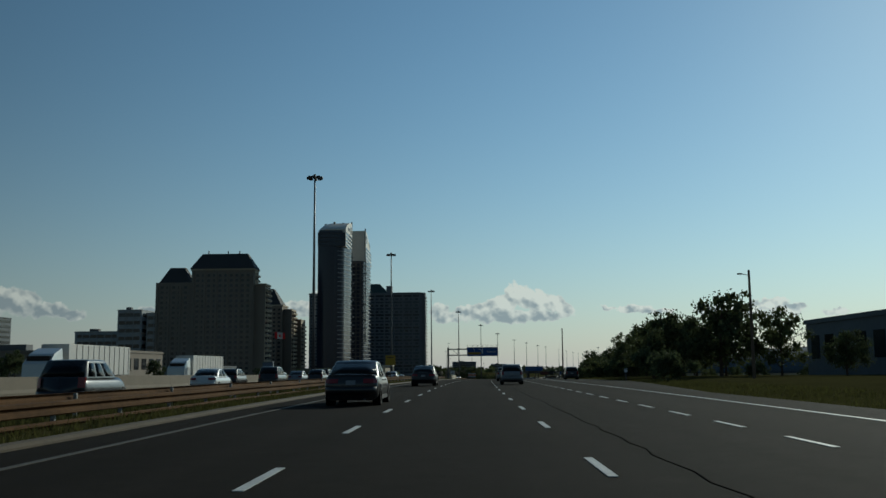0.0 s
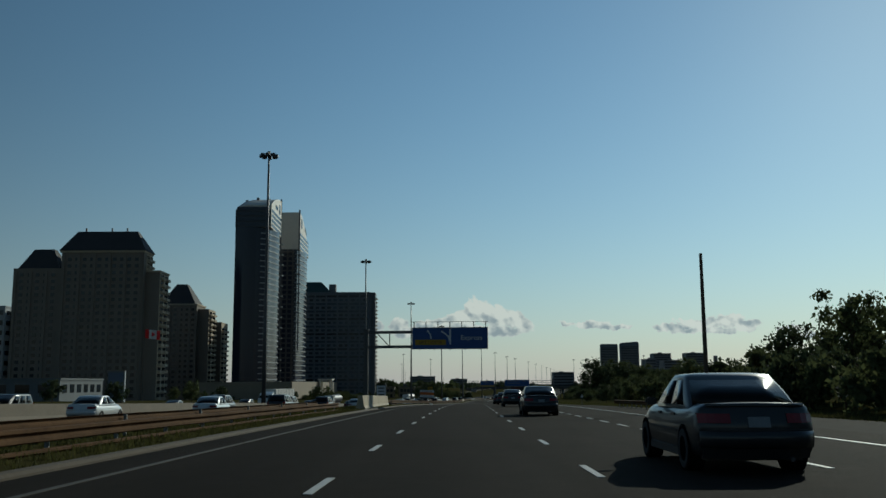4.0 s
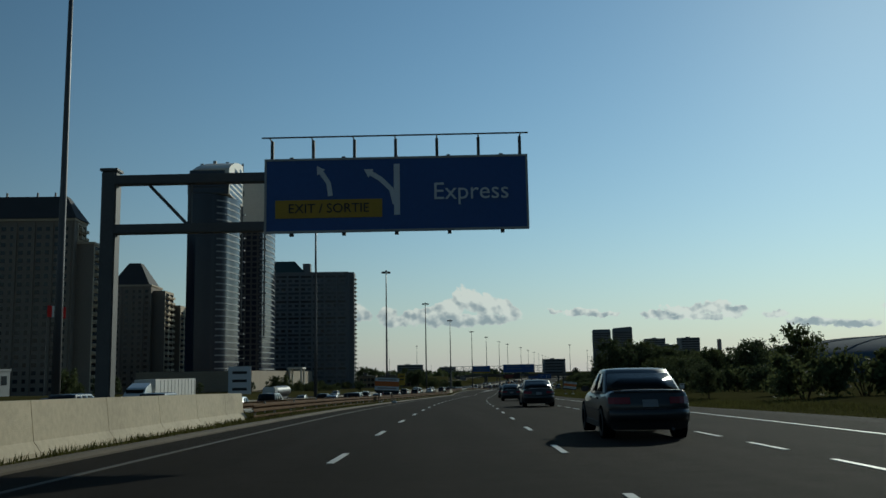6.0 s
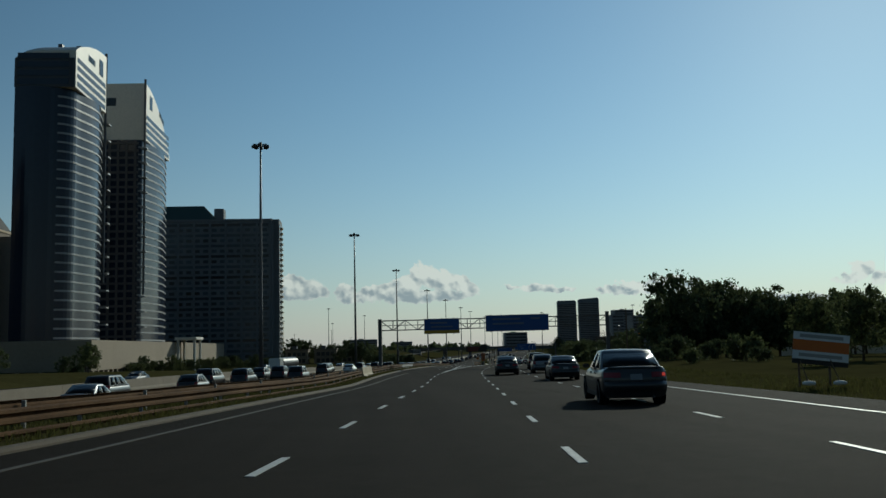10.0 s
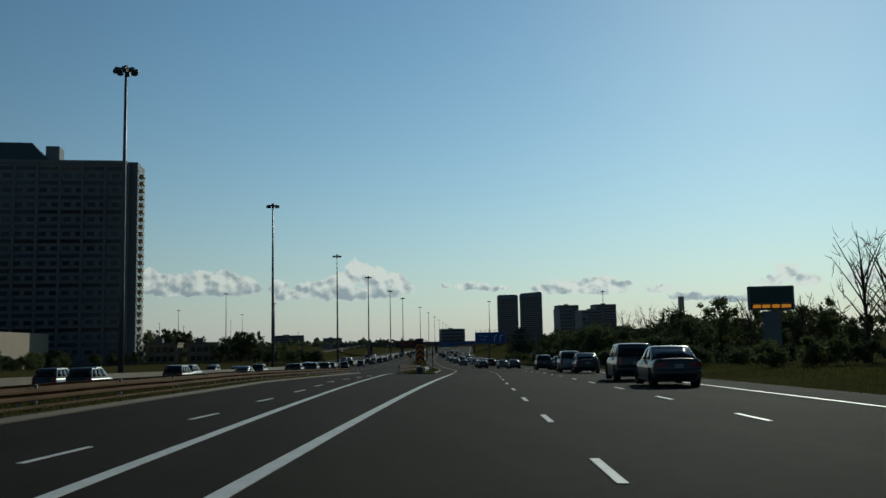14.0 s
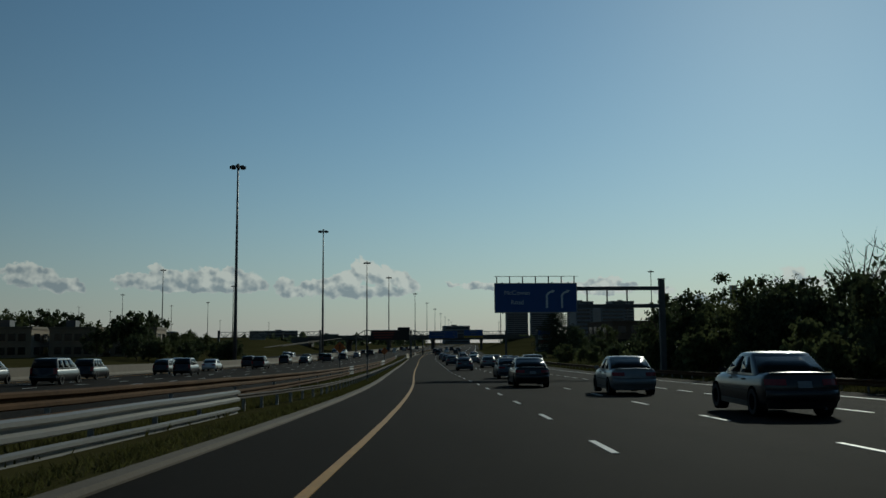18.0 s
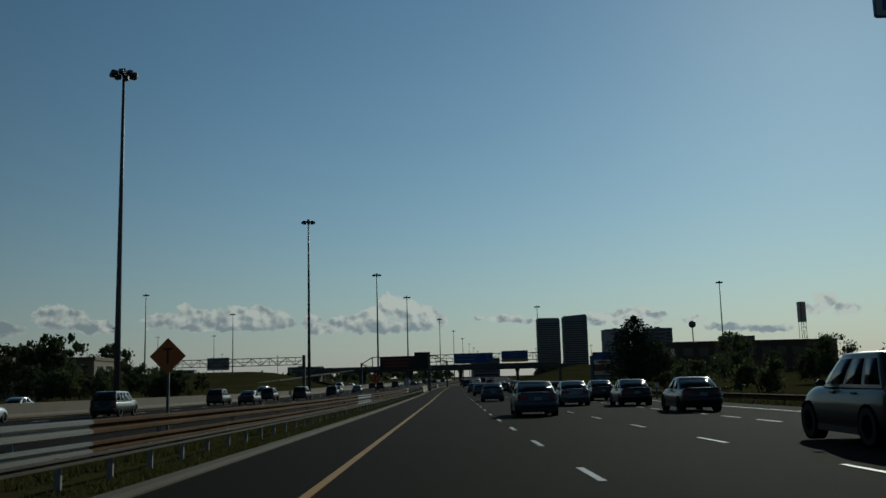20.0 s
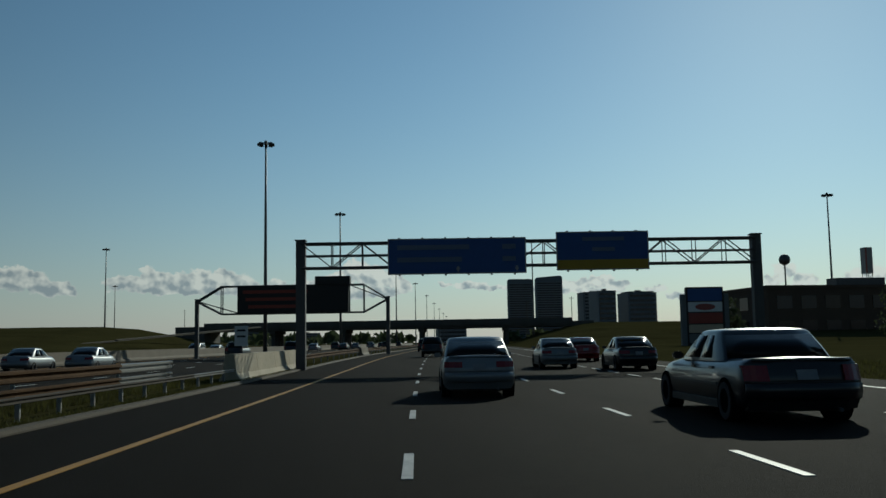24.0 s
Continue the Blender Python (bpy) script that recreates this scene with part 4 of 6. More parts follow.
# podium of the towers
pod = empty("podium_building", Matrix.Translation((0, 0, BASE)), "low pale podium with columns at the foot of the towers", "building")
part("wall", box(-108, -62, 556, 770, 3.2, 11.4, 0.1), PODIUM, pod)
part("recess_wall", box(-106, -65, 558, 768, -2, 3.2), PRECAST_GREY, pod)
pil = shared_box("pilaster", 1.0, 1.2, 6.4, PODIUM)
for k in range(46):
    piece("pilaster", pil, Matrix.Translation((-62.6, 558.5 + k * 4.6, 0.3)), pod)
for k in range(8):
    piece("pilaster", pil, Matrix.Translation((-105 + k * 6, 556.6, 0.3)), pod)
ent = empty("entrance_canopy", Matrix.Translation((-58, 664, BASE)), "pale flat entrance canopy on tall columns", "canopy")
part("slab", box(-4, 4, -7, 7, 12.2, 13.2, 0.1), CROWN, ent)
for x, y in ((-3, -5.5), (3, -5.5), (-3, 5.5), (3, 5.5)):
    part("column", tube([(x, y, -1), (x, y, 12.2)], 0.5, 10), CROWN, ent)


def grid_windows(parent, x0, x1, z0, z1, nx, nz, y, wx, wz, axis="y", depth=0.25, mat=None, limit=300):
    """Recessed-looking window panes on one face, each a piece of its own."""
    me = shared_box("window", wx if axis == "y" else depth, depth if axis == "y" else wx, wz, mat or WINDOW)
    for k in range(nz):
        for i in range(nx):
            a = x0 + (i + 0.5) * (x1 - x0) / nx
            z = z0 + (k + 0.5) * (z1 - z0) / nz
            piece("window", me, Matrix.Translation((a, y, z) if axis == "y" else (y, a, z)), parent)


def mansard(x0, x1, y0, y1, z0, z1, inset):
    return loft([[(x0, y0, z0), (x1, y0, z0), (x1, y1, z0), (x0, y1, z0)], [(x0 + inset, y0 + inset, z1), (x1 - inset, y0 + inset, z1), (x1 - inset, y1 - inset, z1), (x0 + inset, y1 - inset, z1)]])


def pilasters(parent, xs, y, z0, z1, mat, wide=1.3):
    me = shared_box("pilaster", wide, 0.7, z1 - z0, mat)
    for x in xs:
        piece("pilaster", me, Matrix.Translation((x, y - 0.2, (z0 + z1) / 2)), parent)


def balconies(parent, x, y0, y1, z0, floors, step, mat=None):
    """Stacked pale balconies on a flank that faces +x."""
    me = shared_box("balcony", 1.6, (y1 - y0) * 0.36, 1.15, mat or PRECAST_PALE)
    win = shared_box("window", 0.3, (y1 - y0) * 0.36, 1.5, WINDOW)
    for k in range(floors):
        for a in (0.27, 0.75):
            y = y0 + (y1 - y0) * a
            piece("balcony", me, Matrix.Translation((x + 0.7, y, z0 + k * step)), parent)
            piece("window", win, Matrix.Translation((x + 0.05, y, z0 + k * step + 1.35)), parent)


# stepped condominium with a mansard crown
c1 = empty("apartment_tower", Matrix.Translation((0, 0, BASE)), "brown stepped apartment tower with a dark mansard crown", "apartment tower", "condominium towers")
part("main_wall", box(-166, -128.5, 540, 553, -4, 71.5), PRECAST, c1)
part("step_wall", box(-128.5, -122, 543.5, 557.5, -4, 62.5), PRECAST, c1)
part("left_wall", box(-188, -166, 541, 555, -4, 63.5), PRECAST, c1)
part("mansard_roof", mansard(-167, -127.5, 539, 554, 71.5, 81.2, 6), ROOF_SLATE, c1)
part("left_roof", mansard(-186, -167, 541, 555, 63.5, 73, 5), ROOF_SLATE, c1)
part("cornice", box(-166.6, -128.0, 539.4, 553.4, 70.6, 71.48), PRECAST_PALE, c1)
part("cornice", box(-128.4, -121.5, 543.0, 558.0, 61.8, 62.6), PRECAST_PALE, c1)
bm = bmesh.new()
for x in (-158, -146, -139):
    box(x, x + 0.6, 546, 546.6, 81.2, 83, bm=bm)
part("roof_vent", bm, DARK_STEEL, c1)
pilasters(c1, (-165, -158, -151, -144, -137, -130), 540, -4, 70, PRECAST)
pilasters(c1, (-187, -180, -173), 541, -4, 62, PRECAST)
grid_windows(c1, -164, -130, 4, 69, 10, 21, 539.95, 1.7, 1.5)
grid_windows(c1, -186, -168, 4, 62, 5, 19, 540.95, 1.7, 1.5)
# thin pale sheets over the brown wall, painting in sun on the flank
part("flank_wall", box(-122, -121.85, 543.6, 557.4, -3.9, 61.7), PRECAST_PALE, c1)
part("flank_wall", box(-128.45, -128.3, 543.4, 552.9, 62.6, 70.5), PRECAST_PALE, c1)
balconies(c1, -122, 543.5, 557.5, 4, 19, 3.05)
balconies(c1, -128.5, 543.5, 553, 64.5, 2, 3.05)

c2 = empty("apartment_tower", Matrix.Translation((0, 0, BASE)), "slimmer brown apartment tower with a dark pyramid roof", "apartment tower", "condominium towers")
part("main_wall", box(-165, -141.5, 690, 712, -4, 60), PRECAST, c2)
part("step_wall", box(-141.5, -135, 694, 712, -4, 57), PRECAST, c2)
part("back_wing", box(-150, -131, 712, 730, -4, 50), PRECAST, c2)
part("pyramid_roof", mansard(-164, -142.5, 690.5, 711.5, 60, 73, 7.5), ROOF_SLATE, c2)
part("cornice", box(-165.4, -141.1, 689.6, 712.4, 59.2, 60.1), PRECAST_PALE, c2)
pilasters(c2, (-164, -158, -152, -146), 690, -4, 59, PRECAST)
grid_windows(c2, -164, -142, 4, 58, 6, 17, 689.95, 1.8, 1.5)
# pale tan sheets again stand in for sunlight on these flanks
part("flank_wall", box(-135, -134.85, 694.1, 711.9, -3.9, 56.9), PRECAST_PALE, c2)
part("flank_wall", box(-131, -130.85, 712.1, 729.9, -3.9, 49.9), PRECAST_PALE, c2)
balconies(c2, -135, 694, 712, 4, 17, 3.1)
balconies(c2, -131, 712, 730, 4, 14, 3.1)

# broad grey slab with a green hat
c3 = empty("apartment_slab", Matrix.Translation((0, 0, BASE)), "broad dark grey apartment slab with a low green roof", "apartment slab")
part("wall", box(-138, -40.5, 788, 806, -4, 75.4), SLAB_WALL, c3)
part("end_bay", box(-40.5, -36.6, 790, 805, -4, 76.5), SLAB_WALL, c3)
part("parapet", box(-138.4, -40.1, 787.6, 806.4, 75.4, 76.6), SLAB_WALL, c3)
part("green_roof", mansard(-118, -69, 788.5, 805.5, 76.6, 85.0, 8), ROOF_GREEN, c3)
part("roof_house", box(-71, -66, 793, 800, 76.6, 83.0, 0.2), SLAB_WALL, c3)
pilasters(c3, [-137 + 8.1 * k for k in range(13)], 788, -4, 75.2, SLAB_WALL, 1.0)
grid_windows(c3, -137, -42, 2, 73.5, 22, 13, 787.95, 2.6, 1.6, mat=SLAB_GLASS)
strip = shared_box("window_strip", 95, 0.3, 1.4, SLAB_GLASS)
for k in range(13):
    piece("window_strip", strip, Matrix.Translation((-89.5, 788.02, 2 + (k + 1) * 71.5 / 13)), c3)
endw = shared_box("end_window", 0.3, 4.0, 1.5, WINDOW)
for k in range(26):
    for y in (793.5, 801):
        piece("end_window", endw, Matrix.Translation((-36.65, y, 3 + k * 2.8)), c3)
slabb = shared_box("balcony", 1.3, 4.4, 1.0, PRECAST_PALE)
for k in range(26):
    piece("balcony", slabb, Matrix.Translation((-36.0, 797.3, 2.2 + k * 2.8)), c3)


def plain_block(name, x0, x1, y0, y1, z, h, mat, label, category, nx=6, nz=3, trim=None, flank=True):
    """A low building with a parapet, front and flank windows, and a little roof plant."""
    b = empty(name, Matrix.Translation((0, 0, z)), label, category)
    part("wall", box(x0, x1, y0, y1, -4, h), mat, b)
    part("parapet", box(x0 - 0.25, x1 + 0.25, y0 - 0.25, y1 + 0.25, h, h + 0.7), trim or mat, b)
    hz = h / nz
    if nz >= 4:
        ribbon_ = shared_box("window_strip", (x1 - x0) * 0.88, 0.3, hz * 0.45, WINDOW)
        for k in range(nz):
            piece("window_strip", ribbon_, Matrix.Translation(((x0 + x1) / 2, y0 - 0.02, 0.3 + (k + 0.5) * (h - 0.6) / nz)), b)
        mull = shared_box("mullion", 0.35, 0.5, h - 1, mat)
        for k in range(1, nx):
            piece("mullion", mull, Matrix.Translation((x0 + k * (x1 - x0) / nx, y0 - 0.05, h / 2)), b)
    else:
        grid_windows(b, x0 + 1, x1 - 1, 0.3, h - 0.3, nx, nz, y0 - 0.02, (x1 - x0) / nx * 0.6, hz * 0.5)
    if flank and nz >= 4:
        side = x1 if (x0 + x1) < 60 else x0
        ribbon_ = shared_box("window_strip", 0.3, (y1 - y0) * 0.85, hz * 0.45, WINDOW)
        for k in range(nz):
            piece("window_strip", ribbon_, Matrix.Translation((side, (y0 + y1) / 2, 0.3 + (k + 0.5) * (h - 0.6) / nz)), b)
    elif flank:
        side = x1 if (x0 + x1) < 60 else x0
        ny = max(2, int((y1 - y0) / 6))
        grid_windows(b, y0 + 1, y1 - 1, 0.3, h - 0.3, ny, nz, side, (y1 - y0) / ny * 0.55, hz * 0.5, axis="x")
    bm = box(x0 + (x1 - x0) * 0.3, x0 + (x1 - x0) * 0.5, y0 + 2, y0 + 6, h + 0.7, h + 2.4)
    part("roof_plant", bm, DARK_STEEL, b)
    return b


# offices and sheds behind the opposite lanes
plain_block("office_block", -262, -232, 600, 630, -6, 33, OFFICE_PALE, "stepped grey office block beyond the motorway", "office block", 6, 7)
plain_block("office_block", -232, -216, 596, 620, -6, 47, OFFICE_PALE, "grey office block with taller stair towers", "office block", 3, 9)
plain_block("office_block", -214, -199, 600, 625, -6, 45, OFFICE_PALE, "grey office block beside the stepped offices", "office block", 3, 9)
plain_block("office_block", -198, -180, 612, 640, -6, 36, OFFICE_PALE, "plain grey office block behind the motorway", "office block", 4, 7)
plain_block("office_block", -222, -200, 470, 495, -2, 13, PRECAST_PALE, "pale low office with ribbon windows", "office block", 4, 4)
plain_block("low_shed", -190, -120, 430, 470, -3, 5.5, PRECAST_GREY, "long low grey commercial shed", "commercial building", 9, 1)
plain_block("low_shed", -150, -98, 250, 290, 0, 6.5, PRECAST, "low tan brick commercial building", "commercial building", 8, 1)
plain_block("office_block", -352, -336, 640, 660, -6, 46, PRECAST_GREY, "narrow grey tower far off", "office block", 3, 12)
# town houses past the slab
for x, y in ((-38, 798), (-23, 803), (-8, 808), (6, 815), (-60, 836), (-44, 842)):
    plain_block("town_house", x - 12, x, y, y + 17, -10.0, 7.6, HOUSE_WALL, "tan flat-roofed town house with dark windows", "town house", 4, 2, trim=CONCRETE)
# right of the road
plain_block("low_shed", 56, 100, 108, 150, 0.3, 7.5, PRECAST_GREY, "long low grey commercial shed behind trees", "commercial building", 7, 1)
plain_block("commercial_hall", 173, 232, 925, 960, -10, 11.5, BRICK_DARK, "dark flat-roofed commercial hall", "commercial building", 10, 2)
plain_block("office_block", 374, 402, 1560, 1590, -10, 44, FAR_TOWER, "grey office block beyond the interchange", "office block", 5, 10, flank=False)
plain_block("office_block", 345, 362, 1560, 1590, -10, 46, FAR_TOWER, "narrow grey office block beyond the interchange", "office block", 3, 10, flank=False)

# far twin towers with rounded tops, and blocks beside them


def far_tower(x0, x1, y, top_l, top_r, label, n=24):
    b = empty("far_tower", Matrix.Translation((0, 0, BASE)), label, "apartment tower", "far twin towers")
    z = lambda a: top_l + (top_r - top_l) * a
    front = [(x0, -6)] + [(x0 + (x1 - x0) * a, z(a) - (3 if a in (0, 1) else 0)) for a in (0, 0.06, 0.5, 0.94, 1)] + [(x1, -6)]
    part("wall", loft([[(x, y, zz) for x, zz in front], [(x, y + 7, zz) for x, zz in front]]), FAR_TOWER, b)
    win = shared_box("window_strip", (x1 - x0) * 0.9, 0.4, 1.6, WINDOW)
    for k in range(n):
        piece("window_strip", win, Matrix.Translation(((x0 + x1) / 2, y - 0.05, 3 + k * (min(top_l, top_r) - 8) / n)), b)


far_tower(358, 394, 2000, 88, 88, "far grey apartment tower with rounded top")
far_tower(398.5, 437.5, 2000, 90, 93, "far grey apartment tower with sloped rounded top")
plain_block("far_tower", 462, 498, 1980, 2010, BASE, 67, FAR_TOWER, "lower grey block beside the far towers", "apartment tower", 5, 14, flank=False)
plain_block("far_tower", 532, 570, 1990, 2020, BASE, 68, FAR_TOWER, "broad grey block beyond the interchange", "apartment tower", 5, 14, flank=False)
for k, (x, y, w, h) in enumerate(((-40, 2300, 60, 26), (60, 2400, 40, 20), (-260, 2200, 70, 24), (700, 2100, 60, 30), (300, 2300, 50, 34))):
    plain_block("far_block", x, x + w, y, y + 30, BASE, h, FAR_TOWER, "distant grey block on the skyline", "apartment block", 6, 5, flank=False)

# broad dome
dm = empty("dome_hall", Matrix.Translation((215, 560, -6)), "broad blue-grey domed sports hall", "sports hall")
rings = []
for i in range(9):
    a = i / 8 * math.pi / 2
    r, z = 84 * math.cos(a) + 0.5, 3 + 15 * math.sin(a)
    rings.append([(r * math.cos(t), r * 0.7 * math.sin(t), z) for t in np.linspace(0, 2 * math.pi, 49)[:-1]])
part("dome_roof", loft(rings), DOME, dm, smooth=True)
part("wall", loft([[(p[0] * 0.99, p[1] * 0.99, z) for p in rings[0]] for z in (-4, 3.05)]), PRECAST_PALE, dm)
rib = bmesh.new()
for k in range(16):
    t = k / 16 * 2 * math.pi
    tube([((84 * math.cos(a) + 0.5) * math.cos(t), (84 * math.cos(a) + 0.5) * 0.7 * math.sin(t), 3.1 + 15 * math.sin(a)) for a in np.linspace(0, math.pi / 2, 9)], 0.25, 5, rib)
part("roof_ribs", rib, DOME, dm)

# ---- the bridge ahead ----
br = empty("road_bridge", stand(1000, 0.56, -0.39), "dark concrete road bridge across the motorway", "bridge")
part("deck", box(-66, 34, -8, 8, 5.4, 6.8, 0.1), BRIDGE, br)
part("parapet", box(-66, 34, -8.4, -8.02, 6.0, 7.7, 0.05), BRIDGE, br)
part("parapet", box(-66, 34, 8.02, 8.4, 6.0, 7.7, 0.05), BRIDGE, br)
for u in (-47.5, -28, -6.8, 16.5):
    for y in (-6, -2, 2, 6):
        part("pier", tube([(u, y, -1), (u, y, 4.5)], 0.55, 10), BRIDGE, br)
    part("pier_cap", box(u - 0.8, u + 0.8, -7.5, 7.5, 4.5, 5.4, 0.05), BRIDGE, br)
part("abutment", box(-74, -66.02, -8, 8, -1, 6.8), BRIDGE, br)
part("abutment", box(34.02, 40, -8, 8, -1, 6.8), BRIDGE, br)
for x0, x1, y in ((-330, -60, 1006), (150, 420, 1030)):
    setting("cross_road", box(x0 + (60 if x0 > 0 else 0), x1, y - 8, y + 8, -4.6, -4.2), ASPHALT_SHOULDER, "cross road on its bank by the bridge", "road")

# ---- vehicles ----


def wheel_set(root, track, axles, r, wide=0.2, lite=False):
    tyre = rim = None
    for y in axles:
        for sx in (-1, 1):
            m = Matrix.Translation((sx * track, y, r)) @ Matrix.Rotation(radians(90), 4, "Y")
            if tyre is None:
                bm = bmesh.new()
                prof = [(r * 0.62, -wide / 2), (r * 0.93, -wide / 2), (r, -wide * 0.32), (r, wide * 0.32), (r * 0.93, wide / 2), (r * 0.62, wide / 2)]
                loft([[(math.cos(a) * q, math.sin(a) * q, z) for q, z in prof] for a in np.linspace(0, 2 * math.pi, 19)], bm, caps=False)
                bmesh.ops.remove_doubles(bm, verts=bm.verts, dist=1e-4)
                tyre = part("wheel", bm, TYRE, root)
                tyre.matrix_basis = m
                if lite:
                    continue
                bm = tube([(0, 0, -wide * 0.42), (0, 0, wide * 0.42)], r * 0.6, 14)
                rim = part("rim", bm, RIM, tyre)
            else:
                w = piece("wheel", tyre.data, m, root)
                if rim:
                    piece("rim", rim.data, Matrix.Identity(4), w)


def make_car(name, kind, paint, label, lit=False, lite=False):
    """A car with its rear bumper at y = 0, driving along +y, wheels on z = 0."""
    spec = {
        # length, half width, bonnet, boot, belt, roof, cabin rear foot, rear roof, front roof, front foot
        "sedan": (4.75, 0.9, 0.94, 1.02, 0.97, 1.49, 0.58, 1.34, 2.65, 3.55),
        "limo": (5.4, 0.97, 0.93, 1.0, 0.98, 1.49, 0.95, 1.5, 3.05, 3.9),
        "suv": (4.6, 0.92, 1.07, 1.12, 1.1, 1.74, 0.14, 0.5, 2.55, 3.35),
        "hatch": (4.3, 0.88, 1.0, 1.02, 1.0, 1.58, 0.12, 0.62, 2.45, 3.4),
        "van": (5.0, 0.97, 1.1, 1.14, 1.12, 1.8, 0.12, 0.36, 3.1, 4.2),
    }[kind]
    L, W, bonnet, boot, belt, roof, c0, r0, r1, c1 = spec
    low = kind in ("sedan", "limo")
    rr = 0.32 if low or kind == "hatch" else 0.36
    car = empty(name, Matrix.Identity(4), label, "car" if kind != "van" else "van", "traffic")
    lean = 0.15 if low else 0.07

    def tail(x, z):
        return 0.3 * abs(x / W) ** 5 + lean * max(0.0, z - 0.62) / (boot - 0.62) + 0.12 * max(0.0, (0.45 - z) / 0.2)

    def nose(x, z):
        return 0.55 * abs(x / W) ** 3 + 0.25 * max(0.0, z - 0.5) / 0.4 + 0.1 * max(0.0, (0.4 - z) / 0.2)

    sect = ((0.70, 0.0), (0.93, 0.02), (0.98, 0.14), (1.0, 0.4), (0.995, 0.6), (0.97, 0.78), (0.925, 0.91), (0.84, 0.985), (0.45, 1.01), (0.0, 1.02))
    if lite:
        sect = sect[1::2] + sect[-1:]
    sect = [(-x, z) for x, z in sect] + [(x, z) for x, z in sect[-2::-1]]

    def ring(y, w, z0, z1, squash=1.0):
        out = []
        for x, z in sect:
            px, pz = x * W * w, z0 + (z1 - z0) * z
            pz = 0.55 + (pz - 0.55) * squash
            py = y + tail(px, pz) * max(0.0, 1 - y / 1.0) ** 2 - nose(px, pz) * max(0.0, 1 - (L - y) / 1.3) ** 2
            out.append((px, py, pz))
        return out

    zb = 0.24
    deck = boot if low else belt + 0.02
    st = [ring(0.0, 0.95, zb + 0.04, boot - 0.03, q) for q in (0.02, 0.5, 0.9)]
    st += [ring(0.015, 0.96, zb + 0.01, boot - 0.01), ring(0.06, 0.975, zb, boot), ring(0.3, 0.985, zb, boot + 0.005 if low else deck), ring(max(c0, 0.6), 0.995, zb, deck), ring(c0 + 0.85, 1.0, zb - 0.02, belt + 0.01), ring(L * 0.52, 1.0, zb - 0.02, belt), ring(c1 - 0.2, 1.0, zb - 0.02, belt - 0.01), ring(c1 + 0.1, 0.995, zb, bonnet + 0.01), ring(L - 0.7, 0.98, zb, bonnet - 0.05), ring(L - 0.25, 0.95, zb + 0.02, bonnet - 0.12)]
    st += [ring(L, 0.92, zb + 0.05, bonnet - 0.2, q) for q in (1.0, 0.6, 0.02)]
    body = part("body", loft(st), paint, car, smooth=True)

    # glasshouse: a loop of columns up from the belt, split into panes, pillars and roof
    bw, rw = W * 0.93, W * (0.77 if low else 0.79)
    back = [-1, -0.94, -0.5, 0, 0.5, 0.94]
    front = [1, 0.93, 0.5, 0, -0.5, -0.93]
    side = [0, 0.13, 0.47, 0.5, 0.93] if low else [0, 0.05, 0.29, 0.34, 0.6, 0.64, 0.93]
    if kind == "limo":
        side = [0, 0.24, 0.5, 0.53, 0.93]
    panes = ((1, 2), (3, 4)) if low else ((1, 2), (3, 4), (5, 6))
    loop = [("b", v) for v in back] + [("r", v) for v in side] + [("f", v) for v in front] + [("l", v) for v in side[::-1]]

    def column(kind_, v, f):
        w = bw + (rw - bw) * f ** 1.35
        yr, yf = c0 + (r0 - c0) * f ** 1.12, c1 + (r1 - c1) * f ** 1.15
        z = belt - 0.04 + (roof - 0.045 - belt + 0.04) * f
        if kind_ == "b":
            return (v * w * (0.97 if abs(v) == 1 else 1), yr + 0.16 * abs(v) ** 3, z)
        if kind_ == "f":
            return (v * w * (0.97 if abs(v) == 1 else 1), yf - 0.3 * abs(v) ** 3, z)
        y = yr + 0.2 + (yf - yr - 0.52) * v
        return ((w if kind_ == "r" else -w) * (1.0 if v else 0.995), y, z)

    levels = (0.0, 0.1, 0.5, 0.86, 0.95, 1.0)
    grid = [[Vector(column(k, v, f)) for k, v in loop] for f in levels]
    mid = Vector((0, (r0 + r1) / 2, 0))
    for q, dz in ((0.9, 0.025), (0.6, 0.045), (0.25, 0.05)):
        grid.append([Vector((p.x * q, mid.y + (p.y - mid.y) * q, roof - 0.045 + dz)) for p in grid[5]])
    n = len(loop)
    nb, ns = len(back), len(side)
    glass = {}
    for i in range(1, nb - 1):
        glass[i] = "rear_window"
    for i in range(1, len(front) - 1):
        glass[nb + ns + i] = "windscreen"
    for a, c in panes:
        glass[nb + a] = glass[nb + ns + len(front) + ns - 1 - c] = "side_window"
    shell = bmesh.new()
    for j in range(len(grid) - 1):
        for i in range(n):
            if j in (1, 2) and i in glass:
                continue
            shell.faces.new([shell.verts.new(p) for p in (grid[j][i], grid[j][(i + 1) % n], grid[j + 1][(i + 1) % n], grid[j + 1][i])])
    shell.faces.new([shell.verts.new(p) for p in grid[-1]])
    bmesh.ops.remove_doubles(shell, verts=shell.verts, dist=1e-4)
    bmesh.ops.recalc_face_normals(shell, faces=shell.faces)
    part("roof", shell, paint, car, smooth=True)
    runs = [("rear_window", range(1, nb - 1)), ("windscreen", range(nb + ns + 1, nb + ns + len(front) - 1))]
    sides = [i for i in sorted(glass) if glass[i] == "side_window"]
    runs += [("side_window", sides[:len(sides) // 2]), ("side_window", sides[len(sides) // 2:])] if lite else [("side_window", [i]) for i in sides]
